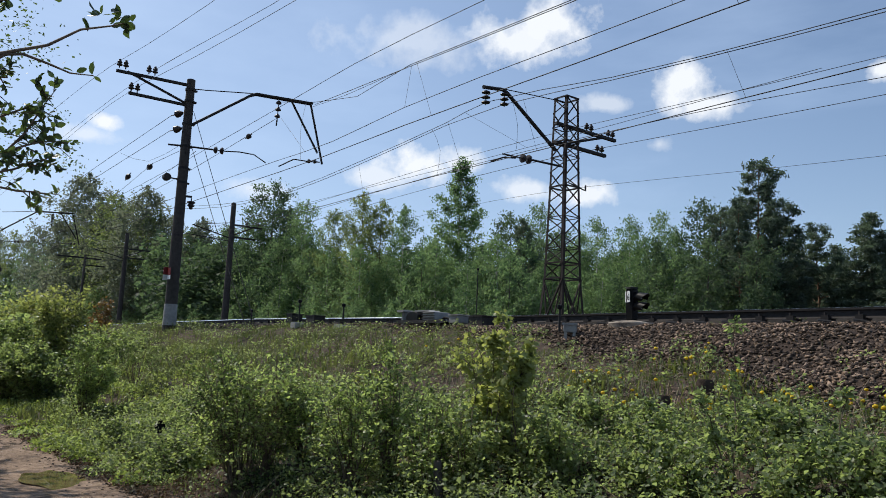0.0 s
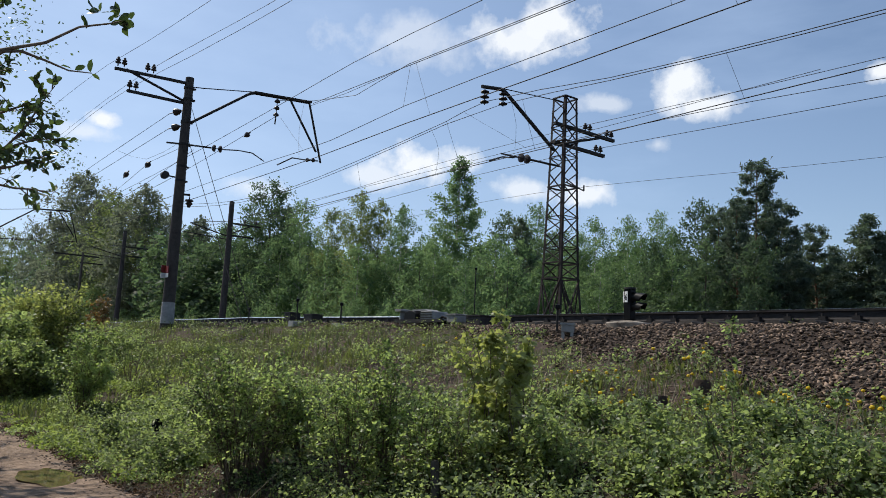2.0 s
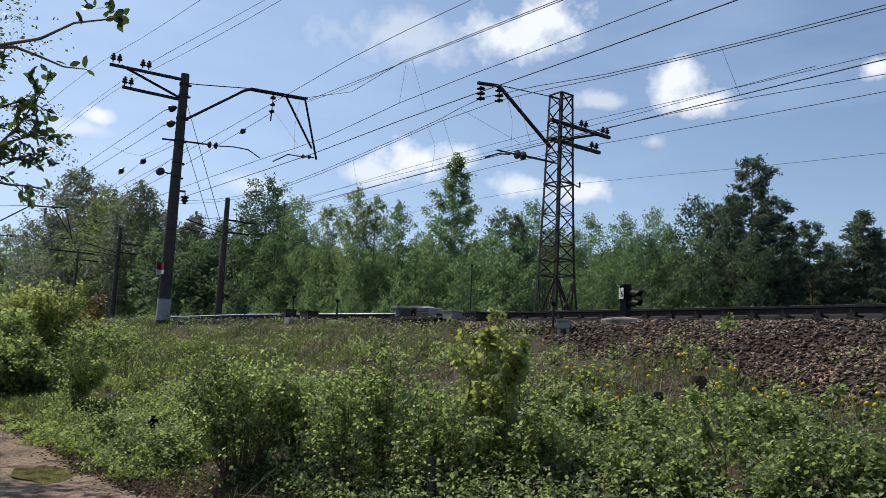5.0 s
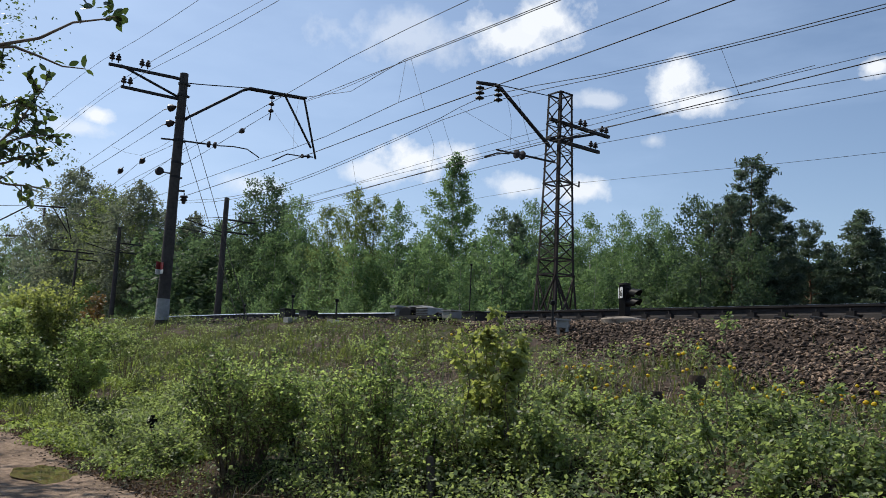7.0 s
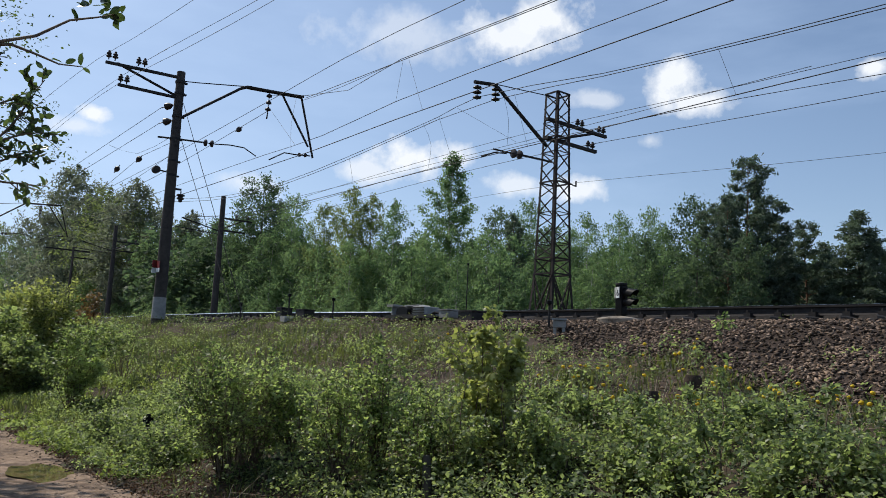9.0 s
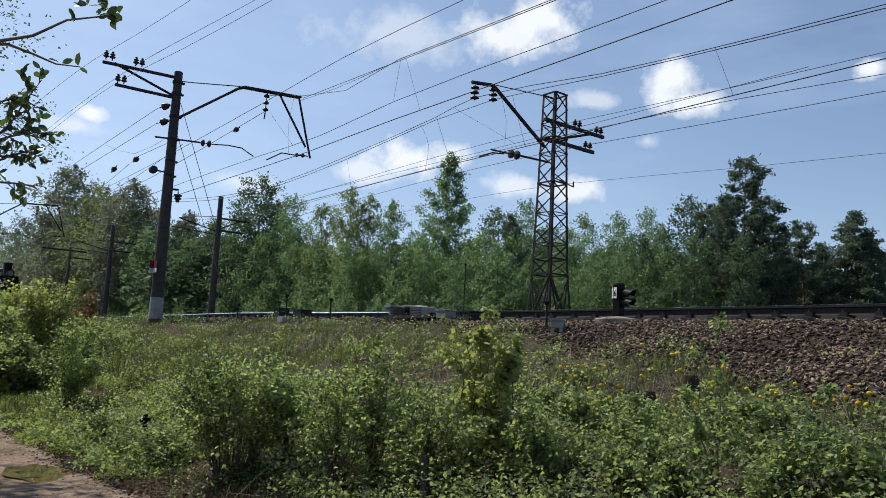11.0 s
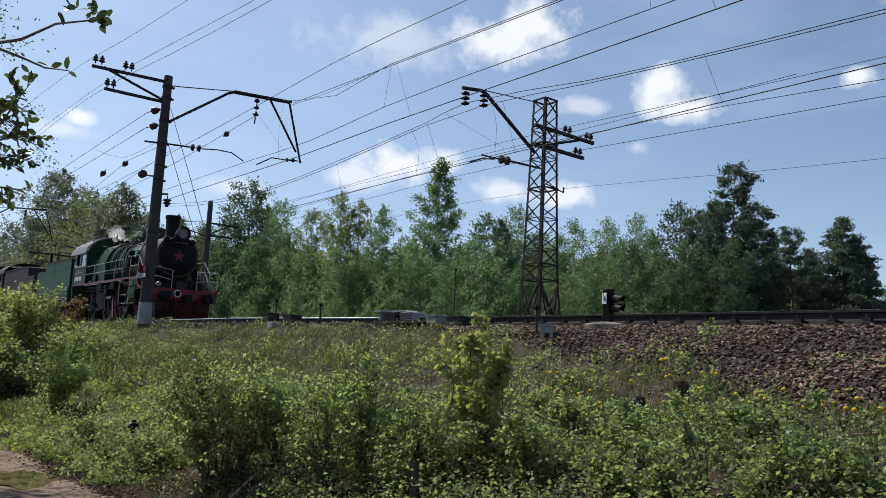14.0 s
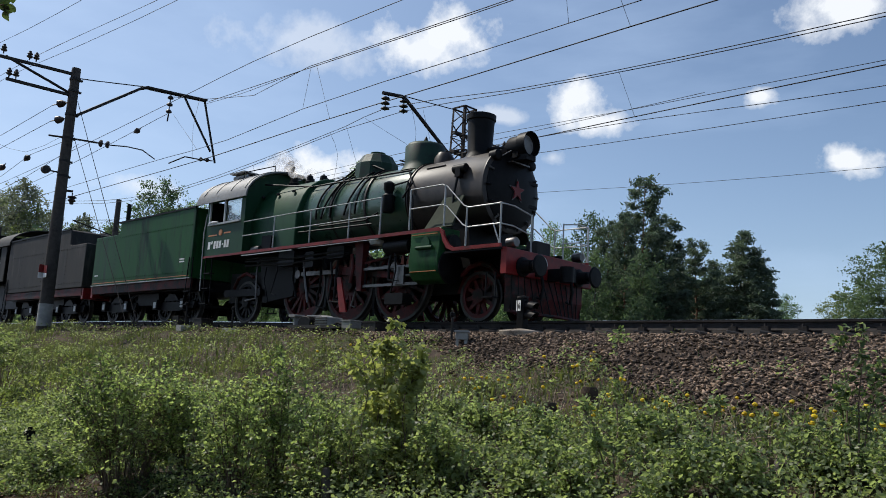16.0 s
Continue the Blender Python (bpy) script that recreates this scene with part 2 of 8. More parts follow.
M = {
    "soil": material("soil and dead grass", (0.020, 0.014, 0.010), (0.088, 0.062, 0.045), 6.0, 0.95, bump=0.7, dist=0.06, wear=(0.045, 0.05, 0.018), wear_at=0.55, gloss=0.2),
    "dirt": material("trodden dirt", (0.120, 0.078, 0.050), (0.345, 0.245, 0.172), 11.0, 0.92, bump=0.9, dist=0.05, spread=0.2, wear=(0.105, 0.070, 0.048), wear_at=0.54, wear_scale=2.2, gloss=0.25),
    "stone": material("ballast stone", (0.040, 0.027, 0.019), (0.32, 0.225, 0.162), 7.0, 0.85, bump=0.5, island=1.0, obj=1.0, spread=0.5, gloss=0.3),
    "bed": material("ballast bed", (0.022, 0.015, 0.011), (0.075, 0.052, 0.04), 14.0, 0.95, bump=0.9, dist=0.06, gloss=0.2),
    "sleeper": material("tarred sleeper", (0.035, 0.028, 0.022), (0.11, 0.09, 0.075), 8.0, 0.85, stretch=(1, 0.15, 1), obj=0.4),
    "rail_side": material("dark rail side", (0.012, 0.011, 0.011), (0.036, 0.030, 0.028), 9.0, 0.75, gloss=0.25),
    "rail_top": material("polished rail head and side glint", (0.50, 0.50, 0.50), (0.72, 0.72, 0.72), 9.0, 0.28, metal=1.0, bump=0.02),
    # the masts' backlit shade is put into this darker concrete colour
    "concrete": material("weathered concrete darkened as backlit", (0.042, 0.036, 0.033), (0.085, 0.073, 0.066), 7.0, 0.9, bump=0.3, wear=(0.028, 0.024, 0.022), wear_at=0.6, gloss=0.2),
    "whitewash": material("whitewashed concrete", (0.20, 0.20, 0.20), (0.36, 0.36, 0.355), 5.0, 0.9, wear=(0.14, 0.13, 0.12), wear_at=0.62),
    "steel": material("dark painted steel", (0.014, 0.013, 0.013), (0.04, 0.036, 0.034), 9.0, 0.65, wear=(0.055, 0.035, 0.025), wear_at=0.66, gloss=0.25),
    "lattice": material("brown painted steel", (0.020, 0.015, 0.014), (0.045, 0.034, 0.030), 9.0, 0.75, wear=(0.08, 0.05, 0.035), wear_at=0.6, gloss=0.2),
    "porcelain": material("brown glazed insulator", (0.02, 0.015, 0.014), (0.05, 0.036, 0.033), 6.0, 0.42, gloss=0.3),
    "wire": material("copper and steel cable", (0.02, 0.018, 0.017), (0.04, 0.035, 0.033), 4.0, 0.6, bump=0, gloss=0.2),
    "pale_concrete": material("stained beige concrete", (0.20, 0.165, 0.13), (0.40, 0.345, 0.285), 6.0, 0.9, bump=0.3, wear=(0.09, 0.07, 0.055), wear_at=0.58, gloss=0.2),
    "grey_box": material("grey enamel steel", (0.19, 0.19, 0.185), (0.33, 0.33, 0.32), 5.0, 0.6, wear=(0.2, 0.19, 0.17), wear_at=0.63),
    "black": material("sooty black paint", (0.0025, 0.0025, 0.003), (0.010, 0.010, 0.011), 5.0, 0.5, bump=0.08, wear=(0.012, 0.010, 0.009), wear_at=0.66, gloss=0.12),
    "smokebox": material("graphite smokebox paint", (0.016, 0.012, 0.010), (0.046, 0.036, 0.030), 4.0, 0.45, bump=0.08, gloss=0.35),
    "grey_black": material("faded black paint", (0.012, 0.012, 0.013), (0.038, 0.036, 0.034), 3.0, 0.7, bump=0.1, stretch=(1, 1, 0.25), wear=(0.055, 0.05, 0.047), wear_at=0.6, wear_scale=2.5, gloss=0.25),
    "green": material("locomotive green enamel", (0.006, 0.034, 0.014), (0.014, 0.062, 0.026), 3.0, 0.5, bump=0.05, stretch=(1, 1, 0.4), wear=(0.008, 0.026, 0.014), wear_at=0.62, wear_scale=2.0, gloss=0.2),
    "green_dome": material("sooty green enamel", (0.005, 0.022, 0.013), (0.013, 0.046, 0.026), 3.0, 0.55, bump=0.08, wear=(0.010, 0.014, 0.012), wear_at=0.56, wear_scale=2.0, gloss=0.3),
    "green_tender": material("bright green enamel", (0.007, 0.045, 0.012), (0.015, 0.082, 0.024), 3.0, 0.52, bump=0.05, stretch=(1, 1, 0.2), wear=(0.010, 0.030, 0.014), wear_at=0.56, wear_scale=1.6, gloss=0.15),
    "green_boiler": material("dull green boiler paint", (0.016, 0.054, 0.030), (0.038, 0.090, 0.056), 3.0, 0.30, bump=0.08, wear=(0.030, 0.044, 0.034), wear_at=0.58, gloss=0.65),
    "red": material("signal red paint", (0.10, 0.008, 0.008), (0.235, 0.017, 0.016), 5.0, 0.45, bump=0.06, wear=(0.07, 0.014, 0.012), wear_at=0.6, gloss=0.3),
    "dark_red": material("grimy red paint", (0.026, 0.005, 0.005), (0.105, 0.009, 0.009), 6.0, 0.6, bump=0.08, wear=(0.010, 0.007, 0.006), wear_at=0.52, gloss=0.25),
    "white": material("white paint", (0.55, 0.55, 0.54), (0.78, 0.78, 0.77), 5.0, 0.45, bump=0.03),
    "rail_white": material("pale grey painted tube", (0.26, 0.27, 0.27), (0.46, 0.47, 0.46), 6.0, 0.4, bump=0.02),
    "orange": material("orange lining", (0.40, 0.13, 0.03), (0.55, 0.20, 0.05), 5.0, 0.45, bump=0),
    "bright_steel": material("oily machined steel", (0.05, 0.047, 0.045), (0.16, 0.15, 0.145), 6.0, 0.38, metal=0.9, bump=0.03),
    "tyre_steel": material("worn dark tyre steel", (0.016, 0.014, 0.013), (0.05, 0.046, 0.043), 6.0, 0.55, metal=0.3, bump=0.03),
    "roof": material("grey cab roof", (0.14, 0.14, 0.14), (0.24, 0.24, 0.235), 4.0, 0.5, bump=0.08, wear=(0.09, 0.09, 0.088), wear_at=0.6),
    "glass": None,
    "bark": material("grey bark", (0.035, 0.028, 0.022), (0.12, 0.10, 0.085), 8.0, 0.9, bump=0.5, stretch=(1, 1, 0.3)),
    "birch_bark": material("birch bark", (0.10, 0.095, 0.085), (0.60, 0.58, 0.54), 5.0, 0.8, bump=0.3, stretch=(1, 1, 2.5), spread=0.15),
    "pine_bark": material("orange pine bark", (0.07, 0.04, 0.025), (0.22, 0.12, 0.07), 6.0, 0.9, bump=0.5),
    "twig": material("brown twigs", (0.065, 0.046, 0.032), (0.18, 0.135, 0.095), 9.0, 0.85, bump=0.2),
    "straw": material("dry straw", (0.13, 0.095, 0.06), (0.34, 0.27, 0.18), 4.0, 0.9, bump=0, island=0.8),
    # birch, dark and needle colours are paled and blued for haze in the air
    "birch_leaf": leaf_material("young birch leaves", (0.080, 0.138, 0.074), (0.195, 0.272, 0.138), (1.2, 1.3, 0.95), 0.62, 0.6, 0.2),
    "yellow_leaf": leaf_material("yellow-green spring leaves", (0.098, 0.135, 0.060), (0.215, 0.255, 0.112), (1.2, 1.25, 0.9), 0.6, 0.6, 0.2),
    "dark_leaf": leaf_material("dark green leaves", (0.050, 0.084, 0.054), (0.112, 0.158, 0.090), (1.2, 1.3, 0.95), 0.55, 0.6, 0.2),
    # the haze over the far trees is put into this greyed leaf colour
    "hazed_leaf": leaf_material("spring leaves greyed for haze", (0.082, 0.098, 0.076), (0.185, 0.205, 0.150), (1.15, 1.2, 1.0), 0.6, 0.6, 0.2),
    "needle": leaf_material("dark pine needles", (0.052, 0.078, 0.062), (0.115, 0.150, 0.108), (1.15, 1.25, 0.95), 0.5, 0.5, 0.35),
    "shrub_leaf": leaf_material("fresh green shrub leaves", (0.041, 0.068, 0.030), (0.276, 0.328, 0.176), (1.40, 1.48, 0.8), 0.64, 0.42, 0.45),
    "bush_leaf": leaf_material("fresh bush leaves", (0.065, 0.102, 0.043), (0.343, 0.410, 0.207), (1.40, 1.48, 0.8), 0.64, 0.42, 0.45),
    "herb_leaf": leaf_material("green herb leaves", (0.037, 0.061, 0.028), (0.258, 0.305, 0.164), (1.40, 1.48, 0.8), 0.64, 0.42, 0.45),
    "bright_herb": leaf_material("bright spring undergrowth leaves", (0.054, 0.088, 0.025), (0.236, 0.295, 0.109), (1.35, 1.35, 0.7), 0.62, 0.42, 0.4),
    "flank_green": material("grey-green paint", (0.030, 0.038, 0.027), (0.060, 0.070, 0.050), 4.0, 0.8, gloss=0.1),
    "maple_leaf": leaf_material("young yellow-green maple leaves", (0.105, 0.135, 0.050), (0.310, 0.340, 0.145), (1.35, 1.36, 0.78), 0.6, 0.4, 0.45),
    "glossy_leaf": leaf_material("glossy roadside leaves", (0.034, 0.058, 0.030), (0.105, 0.150, 0.062), (1.5, 1.6, 0.8), 0.34, 0.36, 0.5),
    "red_leaf": leaf_material("reddish young leaves", (0.105, 0.068, 0.028), (0.215, 0.150, 0.062), (1.3, 1.1, 0.7), 0.4),
    "grass_blade": leaf_material("grass blades", (0.050, 0.074, 0.028), (0.130, 0.150, 0.066), (1.3, 1.35, 0.7), 0.45, 0.5, 0.3),
    "litter": leaf_material("brown fallen leaves", (0.035, 0.022, 0.014), (0.150, 0.098, 0.060), (1.0, 0.9, 0.7), 0.15, 0.8, 0.2),
    "petal": leaf_material("yellow dandelion petals", (0.55, 0.36, 0.01), (0.78, 0.58, 0.02), (1.0, 0.9, 0.3), 0.25, 0.6),
}


def make_glass():
    m = bpy.data.materials.new("window glass")
    m.use_nodes = True
    b = m.node_tree.nodes["Principled BSDF"]
    b.inputs["Base Color"].default_value = (0.85, 0.9, 0.88, 1)
    b.inputs["Roughness"].default_value = 0.06
    b.inputs["Transmission Weight"].default_value = 0.9
    return m


M["glass"] = make_glass()


# ---- mesh helpers ----
class Build:
    """Collects vertices and faces of one mesh."""

    def __init__(self):
        self.v, self.f = [], []

    def add(self, verts, faces):
        o = len(self.v)
        self.v.extend(tuple(p) for p in verts)
        self.f.extend(tuple(i + o for i in f) for f in faces)
        return self

    def box(self, x0, x1, y0, y1, z0, z1, m=None):
        p = [Vector((x, y, z)) for x in (x0, x1) for y in (y0, y1) for z in (z0, z1)]
        if m is not None:
            p = [m @ q for q in p]
        return self.add(p, ((0, 1, 3, 2), (4, 6, 7, 5), (0, 4, 5, 1), (2, 3, 7, 6), (0, 2, 6, 4), (1, 5, 7, 3)))

    def chamfer(self, x0, x1, y0, y1, z0, z1, c=0.015):
        """A box with its edges cut."""
        return self.prism([(x0 + c, z0), (x1 - c, z0), (x1, z0 + c), (x1, z1 - c), (x1 - c, z1), (x0 + c, z1), (x0, z1 - c), (x0, z0 + c)], y0, y1, "y")

    def prism(self, outline, a, b, axis="y"):
        """An outline in the other two axes (in the order x, y, z), pushed from a to b along axis."""
        n = len(outline)

        def place(u, w, h):
            return {"y": (u, h, w), "x": (h, u, w), "z": (u, w, h)}[axis]
        v = [place(u, w, a) for u, w in outline] + [place(u, w, b) for u, w in outline]
        f = [tuple(range(n))[::-1], tuple(range(n, 2 * n))]
        f += [(i, (i + 1) % n, n + (i + 1) % n, n + i) for i in range(n)]
        return self.add(v, f)

    def tube(self, pts, r, seg=8, r1=None, caps=True):
        """A round bar along points, with a radius that runs from r to r1 (or a list of radii)."""
        pts = [Vector(p) for p in pts]
        n = len(pts)
        radii = list(r) if isinstance(r, (list, tuple)) else [r + ((r if r1 is None else r1) - r) * i / max(1, n - 1) for i in range(n)]
        verts, u = [], None
        for i, p in enumerate(pts):
            t = (pts[min(i + 1, n - 1)] - pts[max(i - 1, 0)]).normalized()
            if u is None:
                u = t.orthogonal().normalized()
            u = (u - t * u.dot(t)).normalized()
            w = t.cross(u)
            verts += [p + (u * math.cos(2 * math.pi * k / seg) + w * math.sin(2 * math.pi * k / seg)) * radii[i] for k in range(seg)]
        faces = [(i * seg + k, i * seg + (k + 1) % seg, (i + 1) * seg + (k + 1) % seg, (i + 1) * seg + k) for i in range(n - 1) for k in range(seg)]
        if caps:
            faces += [tuple(range(seg))[::-1], tuple(range((n - 1) * seg, n * seg))]
        return self.add(verts, faces)

    def lathe(self, profile, origin=(0, 0, 0), axis="x", seg=32):
        """Profile of (along, radius) turned about an axis through origin."""
        o = Vector(origin)
        verts = []
        for a, r in profile:
            for k in range(seg):
                c, s = math.cos(2 * math.pi * k / seg) * r, math.sin(2 * math.pi * k / seg) * r
                verts.append(o + Vector({"x": (a, c, s), "y": (s, a, c), "z": (c, s, a)}[axis]))
        n = len(profile)
        faces = [(i * seg + k, i * seg + (k + 1) % seg, (i + 1) * seg + (k + 1) % seg, (i + 1) * seg + k) for i in range(n - 1) for k in range(seg)]
        closed = profile[0] == profile[-1]
        if profile[0][1] > 1e-4 and not closed:
            faces.append(tuple(range(seg))[::-1])
        if profile[-1][1] > 1e-4 and not closed:
            faces.append(tuple(range((n - 1) * seg, n * seg)))
        return self.add(verts, faces)

    def mesh(self, name, smooth=True):
        me = bpy.data.meshes.new(name)
        me.from_pydata(self.v, [], self.f)
        bm = bmesh.new()
        bm.from_mesh(me)
        bmesh.ops.recalc_face_normals(bm, faces=bm.faces)
        bm.to_mesh(me)
        bm.free()
        if smooth:
            me.shade_smooth()
            me.set_sharp_from_angle(angle=radians(38))
        return me


def part(name, build, mat, parent=None, label="", smooth=True, bevel=0.0):
    me = build if isinstance(build, bpy.types.Mesh) else build.mesh(name, smooth)
    if not me.materials:
        me.materials.append(mat)
    ob = new(name, me)
    ob.parent = parent
    if label:
        tagged(ob, label)
    if bevel:
        b = ob.modifiers.new("edge", "BEVEL")
        b.width, b.segments, b.limit_method = bevel, 2, "ANGLE"
    return ob


def thing(name, m, label, category, group="", kind=""):
    ob = new(name)
    ob.empty_display_size = 0.2
    ob.matrix_basis = m
    return tagged(ob, label, category, group, kind)


def mesh_np(name, verts, faces, mat, smooth=False):
    """A mesh from arrays: verts n x 3, faces m x k."""
    me = bpy.data.meshes.new(name)
    verts, faces = np.asarray(verts, np.float32), np.asarray(faces, np.int32)
    m, k = faces.shape
    me.vertices.add(len(verts))
    me.vertices.foreach_set("co", verts.ravel())
    me.loops.add(m * k)
    me.loops.foreach_set("vertex_index", faces.ravel())
    me.polygons.add(m)
    me.polygons.foreach_set("loop_start", np.arange(0, m * k, k, dtype=np.int32))
    me.update(calc_edges=True)
    if smooth:
        me.shade_smooth()
    me.materials.append(mat)
    return me


def unit(a):
    return a / np.maximum(np.linalg.norm(a, axis=-1, keepdims=True), 1e-9)


def leaves(rng, centres, length, width, up=0.5, droop=0.0, fold=0.12):
    """Folded leaf blades at the centres: arrays of vertices and faces, two triangles a leaf."""
    c = np.asarray(centres, float)
    n = len(c)
    a = unit(rng.normal(size=(n, 3)) * (1, 1, 0.6) + (0, 0, -droop))
    nrm = rng.normal(size=(n, 3)) + (0, 0, up * 2)
    nrm = unit(nrm - a * np.sum(nrm * a, 1, keepdims=True))
    b = np.cross(a, nrm)
    s = (0.65 + 0.7 * rng.random((n, 1)))
    L, W = length * s, width * s
    v = np.stack([c - a * L * 0.5, c + b * W * 0.5 - a * L * 0.06 + nrm * W * fold, c + a * L * 0.5, c - b * W * 0.5 - a * L * 0.06 + nrm * W * fold], 1).reshape(-1, 3)
    i = np.arange(n)[:, None] * 4
    return v, np.concatenate([i + (0, 1, 2), i + (0, 2, 3)], 0)


def shaped_leaves(rng, centres, size, form="oval", up=0.5, hang=0.15, heading=None):
    """Whole leaves with their own outline: oval blades folded along the rib, or five-lobed ones, slightly cupped."""
    c = np.asarray(centres, float)
    n = len(c)
    a = rng.normal(size=(n, 3)) * (1, 1, 0.6) + (0, 0, -hang)
    a = unit(a if heading is None else a * 0.55 + np.asarray(heading))
    nrm = rng.normal(size=(n, 3)) + (0, 0, up * 2)
    nrm = unit(nrm - a * np.sum(nrm * a, 1, keepdims=True))
    b = np.cross(a, nrm)
    k = size * (0.6 + 0.7 * rng.random((n, 1)))
    if form == "oval":
        half = [(0.22, 0.20), (0.5, 0.27), (0.8, 0.16)]
        flat = [(0, 0, 0), (0.22, 0, 0), (0.5, 0, -0.02), (0.8, 0, -0.05), (1, 0, -0.12)] + [(t, sgn * w, 0.07) for sgn in (1, -1) for t, w in half]
        tri = [(0, 5, 1), (1, 5, 6), (1, 6, 2), (2, 6, 7), (2, 7, 3), (3, 7, 4), (0, 1, 8), (1, 9, 8), (1, 2, 9), (2, 10, 9), (2, 3, 10), (3, 4, 10)]
    else:
        rim = [(165, 0.28), (118, 0.52), (88, 0.36), (55, 0.62), (28, 0.42), (0, 0.75), (-28, 0.42), (-55, 0.62), (-88, 0.36), (-118, 0.52), (-165, 0.28)]
        flat = [(0.3, 0, 0.04)] + [(0.3 + r * math.cos(radians(d)), r * math.sin(radians(d)), -0.22 * r * r) for d, r in rim]
        tri = [(0, i, i + 1) for i in range(1, 11)] + [(0, 11, 1)]
    flat, tri = np.array(flat), np.array(tri)
    v = c[:, None] + k[:, None] * (a[:, None] * flat[None, :, :1] + b[:, None] * flat[None, :, 1:2] + nrm[:, None] * flat[None, :, 2:])
    return v.reshape(-1, 3), (np.arange(n)[:, None, None] * len(flat) + tri[None]).reshape(-1, 3)


def tubes_np(paths, seg=5):
    """Round tapered bars as arrays. paths: (points k x 3, radius at start, radius at end)."""
    V, F, o = [], [], 0
    ang = np.arange(seg) * 2 * np.pi / seg
    for pts, r0, r1 in paths:
        pts = np.asarray(pts, float)
        n = len(pts)
        t = unit(np.gradient(pts, axis=0))
        ref = np.where(np.abs(t[:, 2:3]) > 0.9, np.array([[1.0, 0, 0]]), np.array([[0, 0, 1.0]]))
        u = unit(np.cross(t, ref))
        w = np.cross(t, u)
        r = np.linspace(r0, r1, n)[:, None, None]
        ring = pts[:, None] + (u[:, None] * np.cos(ang)[None, :, None] + w[:, None] * np.sin(ang)[None, :, None]) * r
        V.append(ring.reshape(-1, 3))
        for i in range(n - 1):
            k = np.arange(seg)
            F.append(np.stack([o + i * seg + k, o + i * seg + (k + 1) % seg, o + (i + 1) * seg + (k + 1) % seg, o + (i + 1) * seg + k], 1))
        o += n * seg
    return np.concatenate(V), np.concatenate(F)


# ---- the ground ----
def smooth_step(a, b, x):
    t = np.clip((np.asarray(x, float) - a) / (b - a), 0, 1)
    return t * t * (3 - 2 * t)


BANK_Y = (-900, -60, 2.9, 3.5, 4.3, 10.6, 11.3, 19.2, 20.6, 25, 45, 900, 4000)
BANK_Z = (0.0, 0.0, 0.0, 0.04, 0.16, 2.14, 2.32, 2.32, 2.2, 1.1, 0.9, 0.9, 0.9)


def spill_edge(x):
    """How far down the slope the loose stones reach."""
    return 11.1 - 2.9 * smooth_step(-15.0, -1.0, x) + 0.25 * np.sin(x * 1.7) + 0.15 * np.sin(x * 4.1 + 1)


def ground_z(x, y):
    x, y = np.asarray(x, float), np.asarray(y, float)
    z = np.interp(y, BANK_Y, BANK_Z)
    on_slope = smooth_step(3.0, 4.5, y) * (1 - smooth_step(10.6, 11.2, y))
    lumps = 0.09 * np.sin(x * 0.83 + 0.6 * y) * np.sin(y * 1.1 - 0.4 * x) + 0.045 * np.sin(x * 2.3 + 1.3) * np.sin(y * 2.9 + 0.7 * x)
    path = 0.02 * np.sin(x * 0.9) * np.sin(y * 2.1) - 0.05 * np.exp(-((y - 1.9) / 0.5) ** 2) - 0.05 * np.exp(-((y + 0.1) / 0.5) ** 2)
    dip = 0.045 * np.exp(-(((x + 10.6) / 1.1) ** 2 + ((y - 2.5) / 0.42) ** 2))
    z = z + 0.24 * (1 - smooth_step(-28.6, -25.5, x)) * smooth_step(8.6, 9.9, y) * (1 - smooth_step(10.5, 11.3, y))
    z = z + 0.10 * (1 - smooth_step(-18, -12.5, x)) * smooth_step(9.2, 10.8, y) * (1 - smooth_step(19, 20, y))
    return z + on_slope * lumps + (1 - smooth_step(2.4, 3.2, y)) * smooth_step(-6, -2, y) * path - dip


def grid(xs, ys, dz=0.0):
    X, Y = np.meshgrid(xs, ys, indexing="ij")
    V = np.stack([X, Y, ground_z(X, Y) + dz], -1).reshape(-1, 3)
    i, j = np.meshgrid(np.arange(len(xs) - 1), np.arange(len(ys) - 1), indexing="ij")
    a = (i * len(ys) + j).ravel()
    return V, np.stack([a, a + len(ys), a + len(ys) + 1, a + 1], 1)


def spaced(*stops):
    out = []
    for a, b, step in stops:
        out += list(np.arange(a, b, step))
    return np.array(out + [stops[-1][1]])


